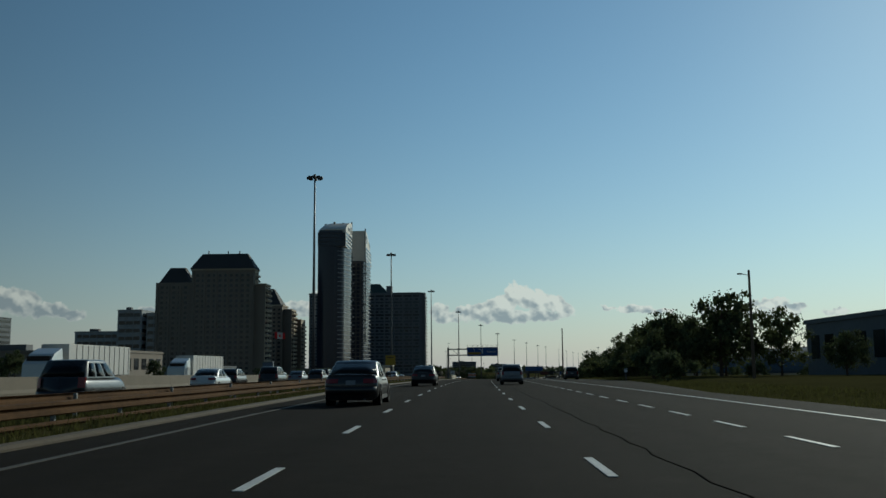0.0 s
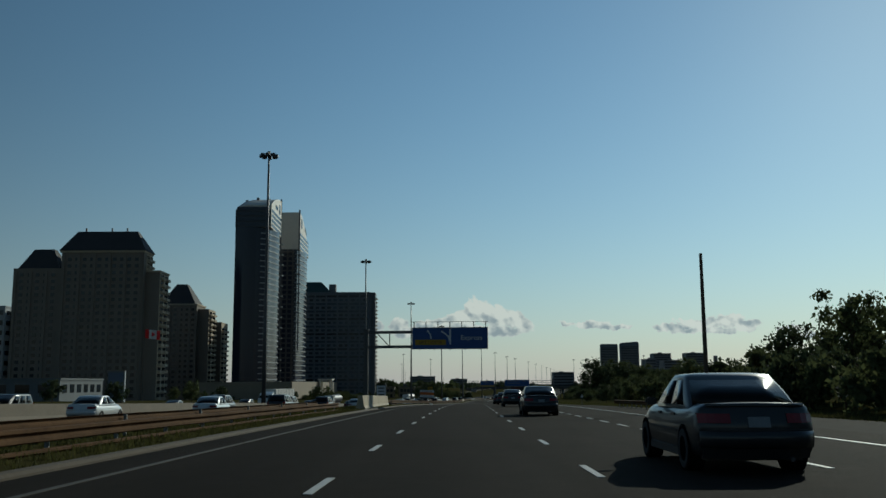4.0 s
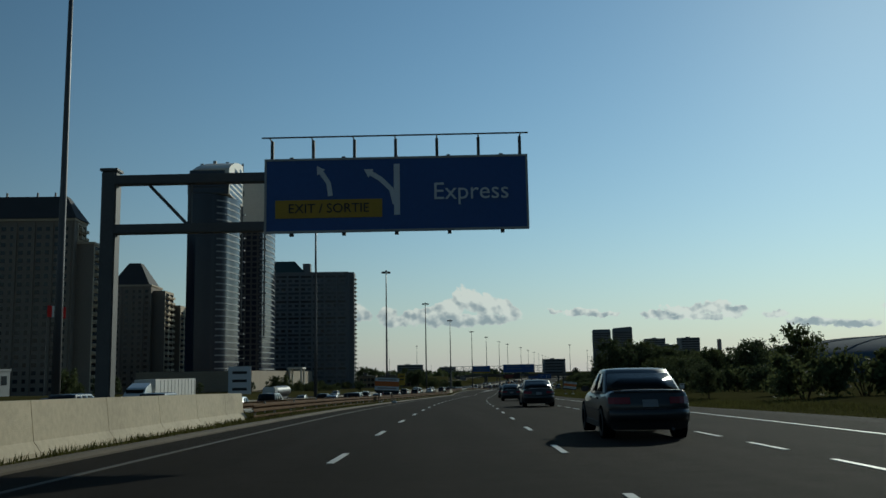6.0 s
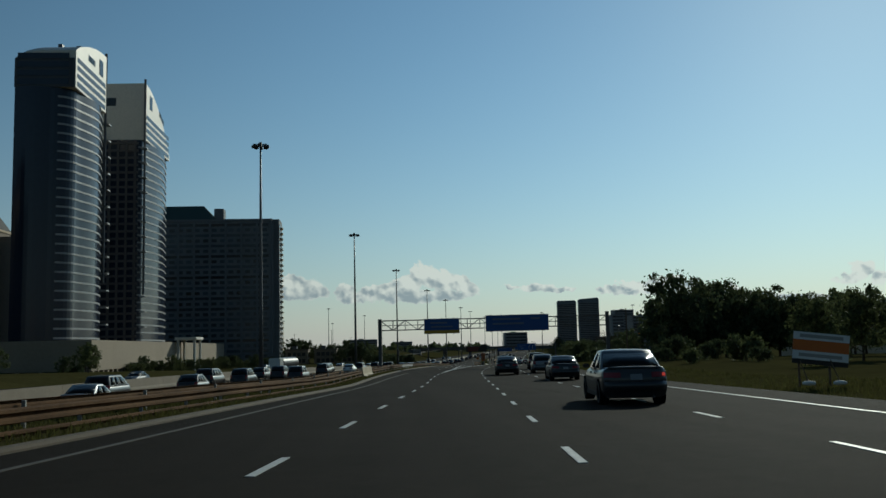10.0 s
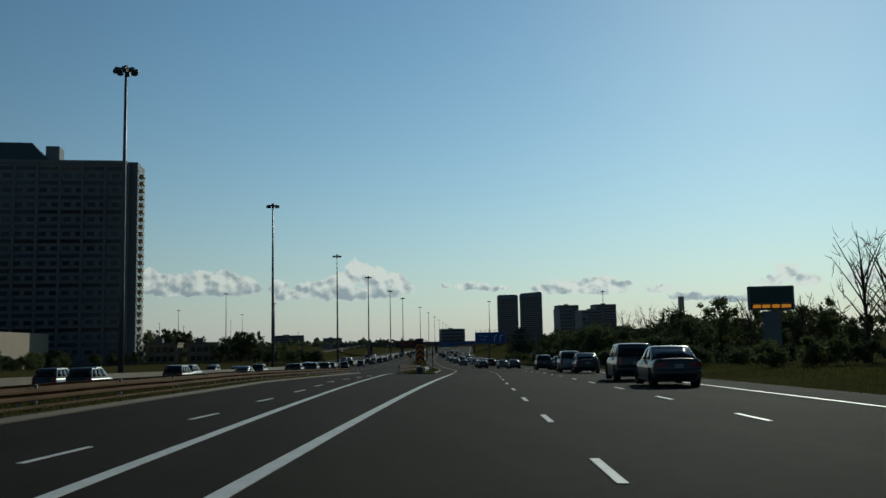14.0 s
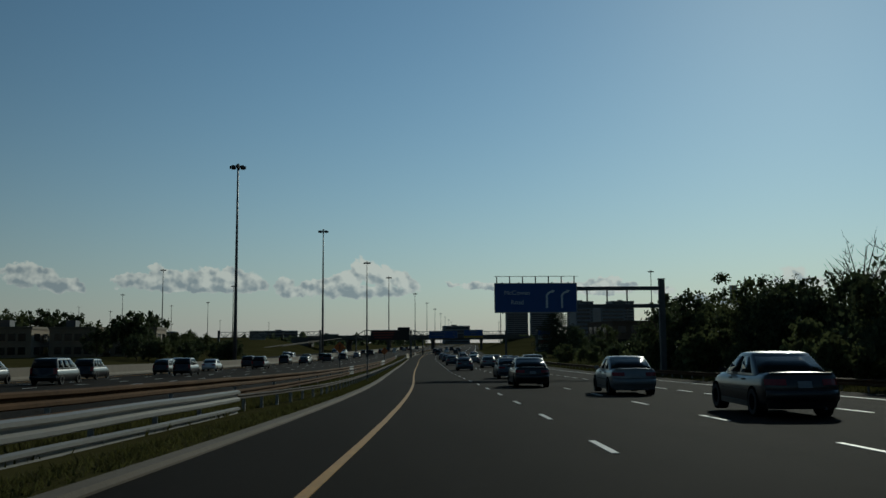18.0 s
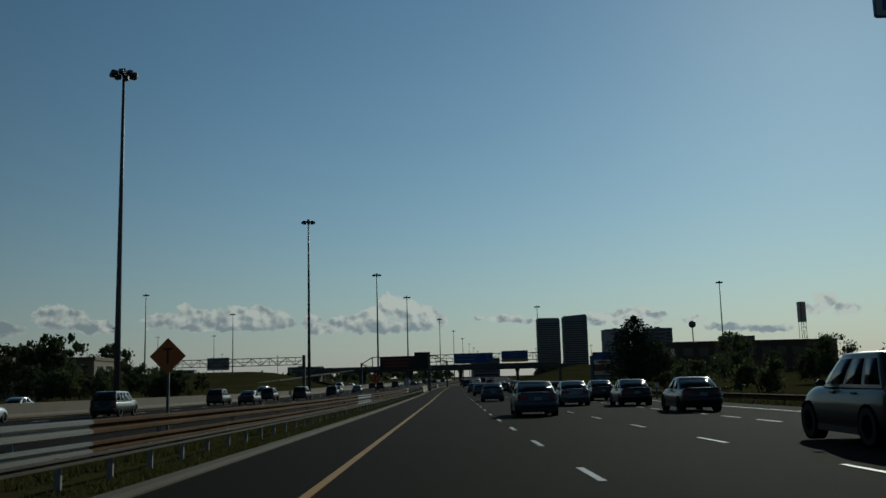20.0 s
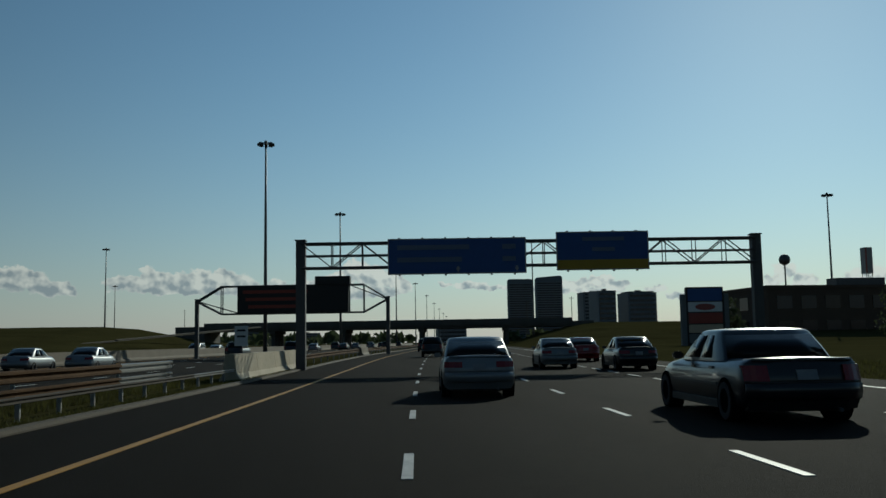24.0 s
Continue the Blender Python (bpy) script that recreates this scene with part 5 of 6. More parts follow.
    for nm, cols in runs:
        bm = bmesh.new()
        for j in (1, 2):
            for i in cols:
                bm.faces.new([bm.verts.new(p) for p in (grid[j][i], grid[j][(i + 1) % n], grid[j + 1][(i + 1) % n], grid[j + 1][i])])
        bmesh.ops.remove_doubles(bm, verts=bm.verts, dist=1e-4)
        pane = bmesh.ops.extrude_face_region(bm, geom=bm.faces[:])
        for v in pane["geom"]:
            if isinstance(v, bmesh.types.BMVert):
                v.co = v.co + (Vector((0, (r0 + r1) / 2, belt)) - v.co).normalized() * 0.03
        bmesh.ops.recalc_face_normals(bm, faces=bm.faces)
        part(nm, bm, AUTO_GLASS, car, smooth=True)

    def strip(x0, x1, z0, z1, proud, cols=6, f=tail, base=0.0, sign=1):
        """A bent strip that lies on the tail or nose."""
        bm = bmesh.new()
        rows = []
        for z in (z0, (z0 + z1) / 2, z1):
            rows.append([Vector((x0 + (x1 - x0) * i / cols, 0, z)) for i in range(cols + 1)])
        outer = [[Vector((p.x, base + sign * (f(p.x, p.z) - proud), p.z)) for p in r] for r in rows]
        inner = [[p + Vector((0, 0.1 * sign, 0)) for p in r] for r in outer]
        vo, vi = [[bm.verts.new(p) for p in r] for r in outer], [[bm.verts.new(p) for p in r] for r in inner]
        for g in (vo, vi):
            for a, c in zip(g, g[1:]):
                for i in range(cols):
                    bm.faces.new((a[i], a[i + 1], c[i + 1], c[i]))
        for i in range(cols):
            bm.faces.new((vo[0][i], vo[0][i + 1], vi[0][i + 1], vi[0][i]))
            bm.faces.new((vo[2][i], vo[2][i + 1], vi[2][i + 1], vi[2][i]))
        for i in (0, cols):
            for j in (0, 1):
                bm.faces.new((vo[j][i], vo[j + 1][i], vi[j + 1][i], vi[j][i]))
        bmesh.ops.recalc_face_normals(bm, faces=bm.faces)
        return bm

    bumper = part("rear_bumper", strip(-W * 0.93, W * 0.93, 0.38, 0.62, 0.05, 10), paint, car, smooth=True)
    if not lite:
        part("bumper_skirt", strip(-W * 0.88, W * 0.88, 0.22, 0.375, 0.02, 8), paint if low else TRIM_PLASTIC, car)
        part("front_bumper", strip(-W * 0.86, W * 0.86, 0.3, 0.5, 0.04, 8, nose, L, -1), TRIM_PLASTIC, car)
    for sx in (-1, 1):
        if low:
            t0, t1, z0, z1 = (0.46, 0.94, 0.74, 0.88) if kind == "sedan" else (0.6, 0.94, 0.66, 0.9)
        else:
            t0, t1, z0, z1 = 0.72, 0.93, 0.74, boot - 0.01
        part("tail_lamp", strip(sx * W * t0, sx * W * t1, z0, z1, 0.014, 4), TAIL, car)
        if lit and sx > 0:
            part("lit_bulb", strip(W * 0.8, W * 0.9, z0 + 0.03, z1 - 0.03, 0.024, 2), TAIL_LIT, car, "glowing red lamp")
        part("headlamp", strip(sx * W * 0.5, sx * W * 0.88, 0.58, 0.72, 0.02, 4, nose, L, -1), HEADLAMP, car)
        ym = c1 - 0.62
        if lite:
            continue
        part("wing_mirror", box(sx * (W + 0.06) - 0.1, sx * (W + 0.06) + 0.1, ym, ym + 0.1, belt - 0.02, belt + 0.11, 0.03), paint, car)
        part("sill", box(sx * W * 0.97 - 0.03, sx * W * 0.97 + 0.025, 1.3, L - 1.35, zb - 0.05, zb + 0.08, 0.01), TRIM_PLASTIC, car)
        part("side_moulding", box(sx * W - 0.01, sx * W + 0.012, 1.35, L - 1.4, 0.56, 0.6, 0.004), RIM if kind == "limo" else TRIM_PLASTIC, car)
        for yd in ((1.45, 2.45) if low else (1.3, 2.25)):
            part("door_handle", box(sx * W * 0.985 - 0.01, sx * W * 0.985 + 0.03, yd + 0.12, yd + 0.32, belt - 0.16, belt - 0.12, 0.01), paint, car)
        for ya in (0.98, L - 0.92):
            # black disc on the uncut body, standing in for a shaded arch
            part("wheel_arch", tube([(sx * (W * 0.72), ya, rr + 0.01), (sx * (W + 0.003), ya, rr + 0.01)], rr + 0.045, 24), WELL_SHADE, car)
    if lite:
        wheel_set(car, W - 0.085, (0.98, L - 0.92), rr, lite=True)
        return car
    z = 0.76 if low else 0.84
    part("number_plate", strip(-0.16, 0.16, z - 0.08, z + 0.07, 0.02, 2), PLATE, bumper)
    part("boot_seam", strip(-W * 0.86, W * 0.86, 0.635, 0.648, 0.004, 8), TRIM_PLASTIC, car)
    if low:
        part("boot_lip", strip(-W * 0.8, W * 0.8, boot - 0.04, boot + 0.002, 0.012, 8), paint, car, smooth=True)
    part("exhaust", tube([(W * 0.5, 0.0, zb - 0.02), (W * 0.5, 0.5, zb - 0.02)], 0.035, 8), RIM, car)
    part("underbody", box(-W * 0.8, W * 0.8, 0.35, L - 0.35, zb - 0.06, zb + 0.1), TRIM_PLASTIC, car)
    wheel_set(car, W - 0.085, (0.98, L - 0.92), rr)
    return car


def make_truck(label, cab_paint=CAR_WHITE, length=14.0):
    t = empty("semi_trailer_truck", Matrix.Identity(4), label, "truck", "traffic")
    body = part("trailer", box(-1.28, 1.28, 0, length, 1.15, 4.0, 0.05), TRAILER, t)
    bm = bmesh.new()
    for k in range(int(length / 1.2)):
        for sx in (-1, 1):
            box(sx * 1.3 - 0.012, sx * 1.3 + 0.012, 0.4 + k * 1.2, 0.46 + k * 1.2, 1.2, 3.95, bm=bm)
    part("panel_ribs", bm, STEEL, body)
    part("door_bars", box(-0.02, 0.02, -0.03, 0.0, 1.2, 3.9), STEEL, body)
    part("underride_bar", box(-1.2, 1.2, 0.05, 0.2, 0.5, 0.65), STEEL, t)
    part("chassis", box(-0.5, 0.5, 0.3, length + 3, 0.75, 1.1), DARK_STEEL, t)
    cab = part("cab", loft([[(-1.2, length + 0.9, 0.7), (1.2, length + 0.9, 0.7), (1.2, length + 3.4, 0.7), (-1.2, length + 3.4, 0.7)], [(-1.2, length + 0.9, 2.4), (1.2, length + 0.9, 2.4), (1.2, length + 3.3, 2.2), (-1.2, length + 3.3, 2.2)], [(-1.1, length + 0.9, 3.6), (1.1, length + 0.9, 3.6), (1.1, length + 2.3, 3.1), (-1.1, length + 2.3, 3.1)]]), cab_paint, t)
    part("windscreen", box(-1.0, 1.0, length + 2.6, length + 3.0, 2.25, 2.9), AUTO_GLASS, cab)
    wheel_set(t, 1.05, (1.2, 2.4, length + 1.4, length + 3.0), 0.5, 0.3)
    return t


def make_tanker(label):
    t = empty("tank_truck", Matrix.Identity(4), label, "truck", "traffic")
    part("tank", tube([(0, 0, 2.2), (0, 0.3, 2.2), (0, 10.5, 2.2), (0, 10.8, 2.2)], 1.1, 20), RIM, t, smooth=True)
    part("chassis", box(-0.5, 0.5, 0.2, 14, 0.75, 1.2), DARK_STEEL, t)
    part("cab", box(-1.2, 1.2, 11.4, 14.0, 0.7, 3.2, 0.2), CAR_WHITE, t)
    wheel_set(t, 1.05, (1.2, 2.4, 12.8), 0.5, 0.3)
    return t


FLEET = {}
MIX = ["black_van", "black_suv", "grey_hatch", "black_suv", "black_sedan", "black_suv", "white_sedan", "grey_sedan", "black_van", "grey_hatch", "silver_sedan"]


def fleet(key, name, kind, paint, label, lit=False):
    FLEET[key] = [make_car(name, kind, paint, label, lit), False]
    if key in MIX:
        FLEET["far_" + key] = [make_car(name, kind, paint, label, lit, True), False]


fleet("black_sedan", "sedan", "sedan", CAR_BLACK, "black sedan with broad boot on the asphalt")
fleet("grey_sedan", "sedan", "sedan", CAR_GREY, "charcoal metallic sedan with dark windows")
fleet("lit_sedan", "sedan", "sedan", CAR_GREY, "charcoal sedan with one tail lamp glowing", True)
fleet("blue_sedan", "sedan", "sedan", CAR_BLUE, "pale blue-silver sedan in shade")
fleet("silver_sedan", "sedan", "sedan", CAR_SILVER, "silver four-door sedan on the asphalt")
fleet("red_sedan", "sedan", "sedan", CAR_RED, "dark red sedan on the exit lane")
fleet("white_sedan", "sedan", "sedan", CAR_WHITE, "white sedan with sunlit flank")
fleet("limo", "town_car", "limo", CAR_BLACK, "long black town car with broad tail lamps")
fleet("silver_suv", "suv", "suv", CAR_SILVER, "silver sport utility car on asphalt")
fleet("black_suv", "suv", "suv", CAR_BLACK, "black sport utility car on asphalt")
fleet("white_suv", "suv", "suv", CAR_WHITE, "white sport utility car on asphalt")
fleet("silver_hatch", "hatchback", "hatch", CAR_SILVER, "silver hatchback with dark rear window")
fleet("grey_hatch", "hatchback", "hatch", CAR_GREY, "charcoal grey hatchback on the asphalt")
fleet("black_van", "minivan", "van", CAR_BLACK, "black minivan with tinted rear windows")
fleet("silver_van", "minivan", "van", CAR_BLUE, "blue-silver minivan in the traffic")
FLEET["truck"] = [make_truck("white box trailer truck on the express lanes"), False]
FLEET["tanker"] = [make_tanker("polished steel tank truck on asphalt"), False]


def drive(key, s, u, z=0.0, turn=0.0):
    """Puts a vehicle of the fleet on the road, its rear at s."""
    ob, used = FLEET[key]
    m = stand(s, u, z, turn)
    if used:
        copy_thing(ob, m)
    else:
        ob.matrix_basis = m
        FLEET[key][1] = True


OWN = [
    ("black_sedan", 28.0, -3.5), ("silver_hatch", 70.0, 3.35), ("black_sedan", 65.2, -3.3), ("silver_hatch", 101.0, 3.4), ("black_suv", 127, 13.1),
    ("grey_sedan", 138.0, 4.3), ("grey_sedan", 171.2, 3.95), ("grey_sedan", 205.4, 4.1), ("grey_sedan", 237.8, 4.4), ("grey_sedan", 270.0, 4.2),
    ("lit_sedan", 301.1, 4.1), ("lit_sedan", 333.6, 5.1), ("grey_sedan", 365.1, 6.6), ("black_sedan", 382, 3.9), ("silver_hatch", 386.5, 7.1), ("black_suv", 405, 7.6),
    ("grey_sedan", 470.0, 7.9), ("black_suv", 479.6, 8.0),
    ("grey_sedan", 504.5, 8.6), ("silver_suv", 512.0, 8.1), ("silver_suv", 545.0, 12.7),
    ("grey_sedan", 537.5, 9.9), ("black_suv", 543.6, 8.5),
    ("grey_sedan", 573.5, 12.3), ("black_sedan", 580.5, 7.7), ("silver_sedan", 595.0, 7.0), ("black_sedan", 606.0, 4.3),
    ("black_suv", 638.0, 8.5), ("blue_sedan", 626.0, 5.2), ("black_sedan", 661.5, 10.9), ("black_sedan", 674.0, 10.6), ("silver_sedan", 677.5, 7.6),
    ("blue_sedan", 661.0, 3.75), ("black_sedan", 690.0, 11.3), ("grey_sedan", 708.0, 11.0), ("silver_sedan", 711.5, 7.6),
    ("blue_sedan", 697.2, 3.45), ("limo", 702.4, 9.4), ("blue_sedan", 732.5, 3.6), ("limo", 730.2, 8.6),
    ("silver_sedan", 766.9, 3.5), ("limo", 758.5, 7.95), ("black_sedan", 784.8, 11.6), ("silver_sedan", 788.9, 8.7), ("red_sedan", 800.5, 11.9),
    ("far_black_suv", 823.1, 2.3), ("far_grey_hatch", 845, 7.4), ("far_black_suv", 866, 0.2), ("far_white_sedan", 880, 3.8), ("far_black_suv", 905, 7.5), ("far_grey_sedan", 920, 0.1), ("far_black_van", 960, 3.8), ("far_silver_sedan", 1010, 0.2),
]
for key, s, u in OWN:
    drive(key, s, u)
rng = random.Random(11)
# express lanes: mostly dark vans and sport utility cars
EXPRESS = ["black_suv", "black_van", "black_suv", "grey_hatch", "black_van", "black_sedan", "black_suv", "white_sedan", "black_suv", "silver_sedan"]
for lane, short, long_ in ((0, 17, 36), (1, 17, 38), (2, 60, 130)):
    s = 12 + lane * 9
    while s < (1080 if lane < 2 else 420):
        drive("far_" + rng.choice(EXPRESS), s, mast(s) + 5.6 + lane * 3.75 + rng.uniform(-0.25, 0.25), drop(s) - 0.06)
        s += rng.uniform(short, long_) * (1.6 if s > 800 else 1)
# opposite lanes, nose towards us
for lane in range(2):
    s = 30 + lane * 25
    while s < 900:
        drive("far_" + rng.choice(["white_sedan", "silver_sedan", "black_van", "black_suv", "grey_sedan"]), s, mast(s) - 5.0 - lane * 3.8, drop(s) - 0.06, 180)
        s += rng.uniform(60, 110)
for key, s, u in (("truck", 92, -37), ("truck", 138, -41), ("truck", 305, -38), ("tanker", 372, -41), ("tanker", 500, -44)):
    drive(key, s, u, drop(s) - 0.06, 180)

for ob, used in FLEET.values():
    if not used:
        for o in (*ob.children_recursive, ob):
            bpy.data.objects.remove(o)

# ---- trees ----


def leaf_cloud(bm, c, r, n, size, rnd, flat=0.85):
    """Scatters small leaf clumps through a lobe, with larger ones in its heart."""
    for j in range(n):
        while True:
            p = Vector((rnd.uniform(-1, 1), rnd.uniform(-1, 1), rnd.uniform(-1, 1)))
            if 0.25 < p.length < 1:
                break
        p = p * (0.55 + 0.45 * p.length)
        q = Vector((c[0] + p.x * r, c[1] + p.y * r, c[2] + p.z * r * flat))
        e = Euler((rnd.uniform(0, 6.3), rnd.uniform(0, 6.3), rnd.uniform(0, 6.3))).to_matrix()
        s = size * rnd.uniform(0.6, 1.4)
        if j % 6 == 0 and flat > 0.6:
            q, s = (q - Vector(c)) * 0.55 + Vector(c), s * 2.3
        k = [bm.verts.new(q + e @ Vector(v) * s) for v in ((-0.55, -0.1, 0), (0.0, -0.4, 0.1), (0.6, 0.05, -0.05), (0.05, 0.42, 0.12))]
        bm.faces.new(k)


def make_tree(h, spread, seed, label, leaf=None, bare=False, clumps=3300, grain=0.06):
    rnd = random.Random(seed)
    t = empty("tree", Matrix.Identity(4), label, "tree", "trees")
    bm = bmesh.new()
    tube([(0, 0, -0.5), (rnd.uniform(-0.1, 0.1), 0.05, h * 0.3), (rnd.uniform(-0.3, 0.3), rnd.uniform(-0.3, 0.3), h * 0.82)], h * 0.024, 7, bm, h * 0.007)
    tips = []
    n = 11 if not bare else 20
    for k in range(n):
        a, z = k * 2.4 + rnd.uniform(-0.4, 0.4), h * (0.12 + 0.7 * k / n)
        r = spread * (0.9 - 0.55 * max(0, (z / h - 0.45)) / 0.55) * rnd.uniform(0.65, 1.05)
        tip = Vector((math.cos(a) * r, math.sin(a) * r, z + h * rnd.uniform(0.08, 0.2) * (2 if bare else 1)))
        tube([(0, 0, z * 0.85), (tip.x * 0.5, tip.y * 0.5, (z * 0.85 + tip.z) / 2 + 0.1), tip], h * 0.008, 5, bm, h * 0.002)
        tips.append(tip)
        if bare:
            for j in range(6):
                d = Vector((rnd.uniform(-1, 1), rnd.uniform(-1, 1), rnd.uniform(0.3, 1.4))) * h * 0.09
                o = Vector((tip.x, tip.y, tip.z)) * rnd.uniform(0.6, 1.0)
                o.z = z * 0.85 + (tip.z - z * 0.85) * rnd.uniform(0.5, 1)
                tube([o, o + d * 0.6, o + d + Vector((rnd.uniform(-0.2, 0.2), 0, 0.1))], h * 0.003, 4, bm, 0.006)
    part("trunk", bm, BARK, t)
    bm = bmesh.new()
    lobes = [(tip * 0.9, spread * rnd.uniform(0.26, 0.42)) for tip in tips] + [(Vector((rnd.uniform(-0.2, 0.2) * spread, rnd.uniform(-0.2, 0.2) * spread, h * f)), spread * g) for f, g in ((0.3, 0.5), (0.5, 0.52), (0.68, 0.45), (0.84, 0.33))]
    lobes += [(Vector((rnd.uniform(-0.6, 0.6) * spread, rnd.uniform(-0.6, 0.6) * spread, h * rnd.uniform(0.15, 0.95))), spread * rnd.uniform(0.12, 0.25)) for _ in range(14)]
    if bare:
        lobes = [(l, r * 0.5) for l, r in lobes[:5]]
        clumps = 160
    tot = sum(r * r for _, r in lobes)
    for c, r in lobes:
        leaf_cloud(bm, c, r, int(clumps * r * r / tot), spread * grain, rnd)
    part("crown", bm, leaf or LEAF, t)
    return t


def make_spruce(h, spread, seed, label):
    rnd = random.Random(seed)
    t = empty("conifer", Matrix.Identity(4), label, "tree", "trees")
    part("trunk", tube([(0, 0, -0.5), (0, 0, h * 0.5), (0, 0, h)], h * 0.02, 7, r_end=0.02), BARK, t)
    bm = bmesh.new()
    n = 24
    for k in range(n):
        f = k / (n - 1)
        z = h * (0.08 + 0.9 * f)
        r = spread * (1 - f) ** 0.58 * (0.6 + 0.45 * min(1, f * 5)) + 0.15
        m = int(13 * (1 - f) + 4)
        for j in range(m):
            a = j * 2 * math.pi / m + k * 0.7 + rnd.uniform(-0.2, 0.2)
            rr = r * rnd.uniform(0.72, 1.1)
            for q in range(9):
                g = (q + 1) / 9
                leaf_cloud(bm, (math.cos(a) * rr * g, math.sin(a) * rr * g, z + 0.12 * h * 0.2 * g * g - 0.02 * h * g), 0.05 * h * (1.15 - 0.6 * g), 7, h * 0.022, rnd, 0.5)
    part("crown", bm, NEEDLE, t)
    return t


def make_bush(r, seed, label, leaf=None):
    rnd = random.Random(seed)
    t = empty("bush", Matrix.Identity(4), label, "bush", "bushes")
    bm = bmesh.new()
    for k in range(5):
        a = k * 1.3
        tube([(0, 0, -0.3), (math.cos(a) * r * 0.3, math.sin(a) * r * 0.3, r * 0.5), (math.cos(a) * r * 0.6, math.sin(a) * r * 0.6, r * 0.9)], 0.03, 4, bm, 0.01)
    part("stem", bm, BARK, t)
    bm = bmesh.new()
    for k in range(9):
        leaf_cloud(bm, (rnd.uniform(-0.7, 0.7) * r, rnd.uniform(-0.7, 0.7) * r, r * rnd.uniform(0.25, 0.9)), r * rnd.uniform(0.3, 0.55), 130, r * 0.1, rnd)
    part("crown", bm, leaf or LEAF_DARK, t)
    return t


GREEN = "broad leafy tree with an uneven dark green crown"
WOODS = [make_tree(10, 4.6, 1, GREEN), make_tree(10, 5.4, 2, GREEN, LEAF_DARK), make_tree(10, 4.0, 3, "upright leafy tree with gaps in the crown"), make_tree(10, 3.4, 4, "bare-twigged tree with few leaves", bare=True)]
FAR_WOODS = [make_tree(10, 4.8, 11, GREEN, clumps=1700, grain=0.085), make_tree(10, 5.2, 12, GREEN, LEAF_DARK, clumps=1700, grain=0.085), make_tree(10, 4.2, 13, "upright leafy tree with gaps in the crown", clumps=1500, grain=0.085)]
SPRUCE = make_spruce(10, 5.6, 5, "dense dark conifer beside the carriageway")
BUSHES = [make_bush(1.6, 6, "low dark shrub on the verge"), make_bush(1.6, 7, "scrubby green shrub on the verge", LEAF)]
USED = set()


def plant(ob, x, y, h, z=None, base=10.0, turn=0.0):
    k = h / base
    z = level(y) + side_height(x, y) if z is None else z
    m = Matrix.Translation((x, y, z)) @ Matrix.Rotation(turn, 4, "Z") @ Matrix.Scale(k, 4)
    if ob.name in USED:
        c = copy_thing(ob, Matrix.Identity(4))
        c.matrix_basis = m
    else:
        USED.add(ob.name)
        ob.matrix_basis = m


def by_road(s, u):
    p = at(s, u)
    return p.x, p.y


rnd = random.Random(21)
# groves on the outer verge: along the road, to the side, height, kind
for s, u, h, k in ((112, 30, 11.0, 1), (108, 36, 8.5, 0), (118, 26, 9.0, 1), (122, 33, 9.0, 2), (104, 42, 5.5, 1), (126, 24, 8.0, 0), (100, 48, 5, 0), (135, 30, 9, 1), (145, 34, 10, 0), (150, 27, 8, 2),
                   (172, 27, 8.5, 0), (182, 33, 11.5, 1), (190, 36, 12.5, 0), (196, 30, 9, 2), (178, 38, 11, 1), (202, 27, 7, 1), (192, 43, 11, 0), (205, 35, 9, 0), (168, 36, 9, 1),
                   (262, 20, 3.0, 1), (300, 40, 8.5, 0), (285, 52, 8, 1)):
    x, y = by_road(s, u)
    plant(WOODS[k], x, y, h, turn=rnd.uniform(0, 6))
for i in range(20):
    s, u = rnd.uniform(464, 486), 33 + i * 1.7 + rnd.uniform(-1, 1)
    x, y = by_road(s, u)
    plant(WOODS[rnd.choice((0, 0, 1, 1, 2))], x, y, (15.5 - (u - 33) * 0.14) * rnd.uniform(0.85, 1.05), turn=rnd.uniform(0, 6))
for i in range(58):
    s, u = rnd.uniform(556, 642), rnd.uniform(27, 62)
    x, y = by_road(s, u)
    plant(WOODS[rnd.choice((0, 0, 1, 1, 2, 3))], x, y, rnd.uniform(6, 9.5) * (0.75 if u < 31 else 1), turn=rnd.uniform(0, 6))
for s, u, h in ((350, 46, 9.0), (356, 50, 9.5), (352, 35, 6.0), (388, 41, 7.5), (392, 36, 7.0), (396, 46, 7.0), (430, 44, 8.5), (436, 50, 9), (428, 52, 8), (402, 60, 7), (372, 62, 7)):
    x, y = by_road(s, u)
    plant(WOODS[rnd.choice((0, 1))], x, y, h, turn=rnd.uniform(0, 6))
for i in range(14):
    s, u = rnd.uniform(755, 780), -43 - i * 1.6 + rnd.uniform(-1, 1)
    x, y = by_road(s, u)
    plant(FAR_WOODS[rnd.choice((0, 1, 1, 2))], x, y, rnd.uniform(4.2, 6.2), turn=rnd.uniform(0, 6))
for s, u, h in ((786, -72, 12), (790, -76, 11), (792, -84, 8)):
    x, y = by_road(s, u)
    plant(FAR_WOODS[1], x, y, h, turn=rnd.uniform(0, 6))
for i in range(30):
    s, u = 585 + i * 2.3 + rnd.uniform(-2, 2), rnd.uniform(22.5, 30)
    x, y = by_road(s, u)
    plant(WOODS[rnd.choice((0, 1, 1, 2, 3))], x, y, rnd.uniform(5.2, 8.0), turn=rnd.uniform(0, 6))
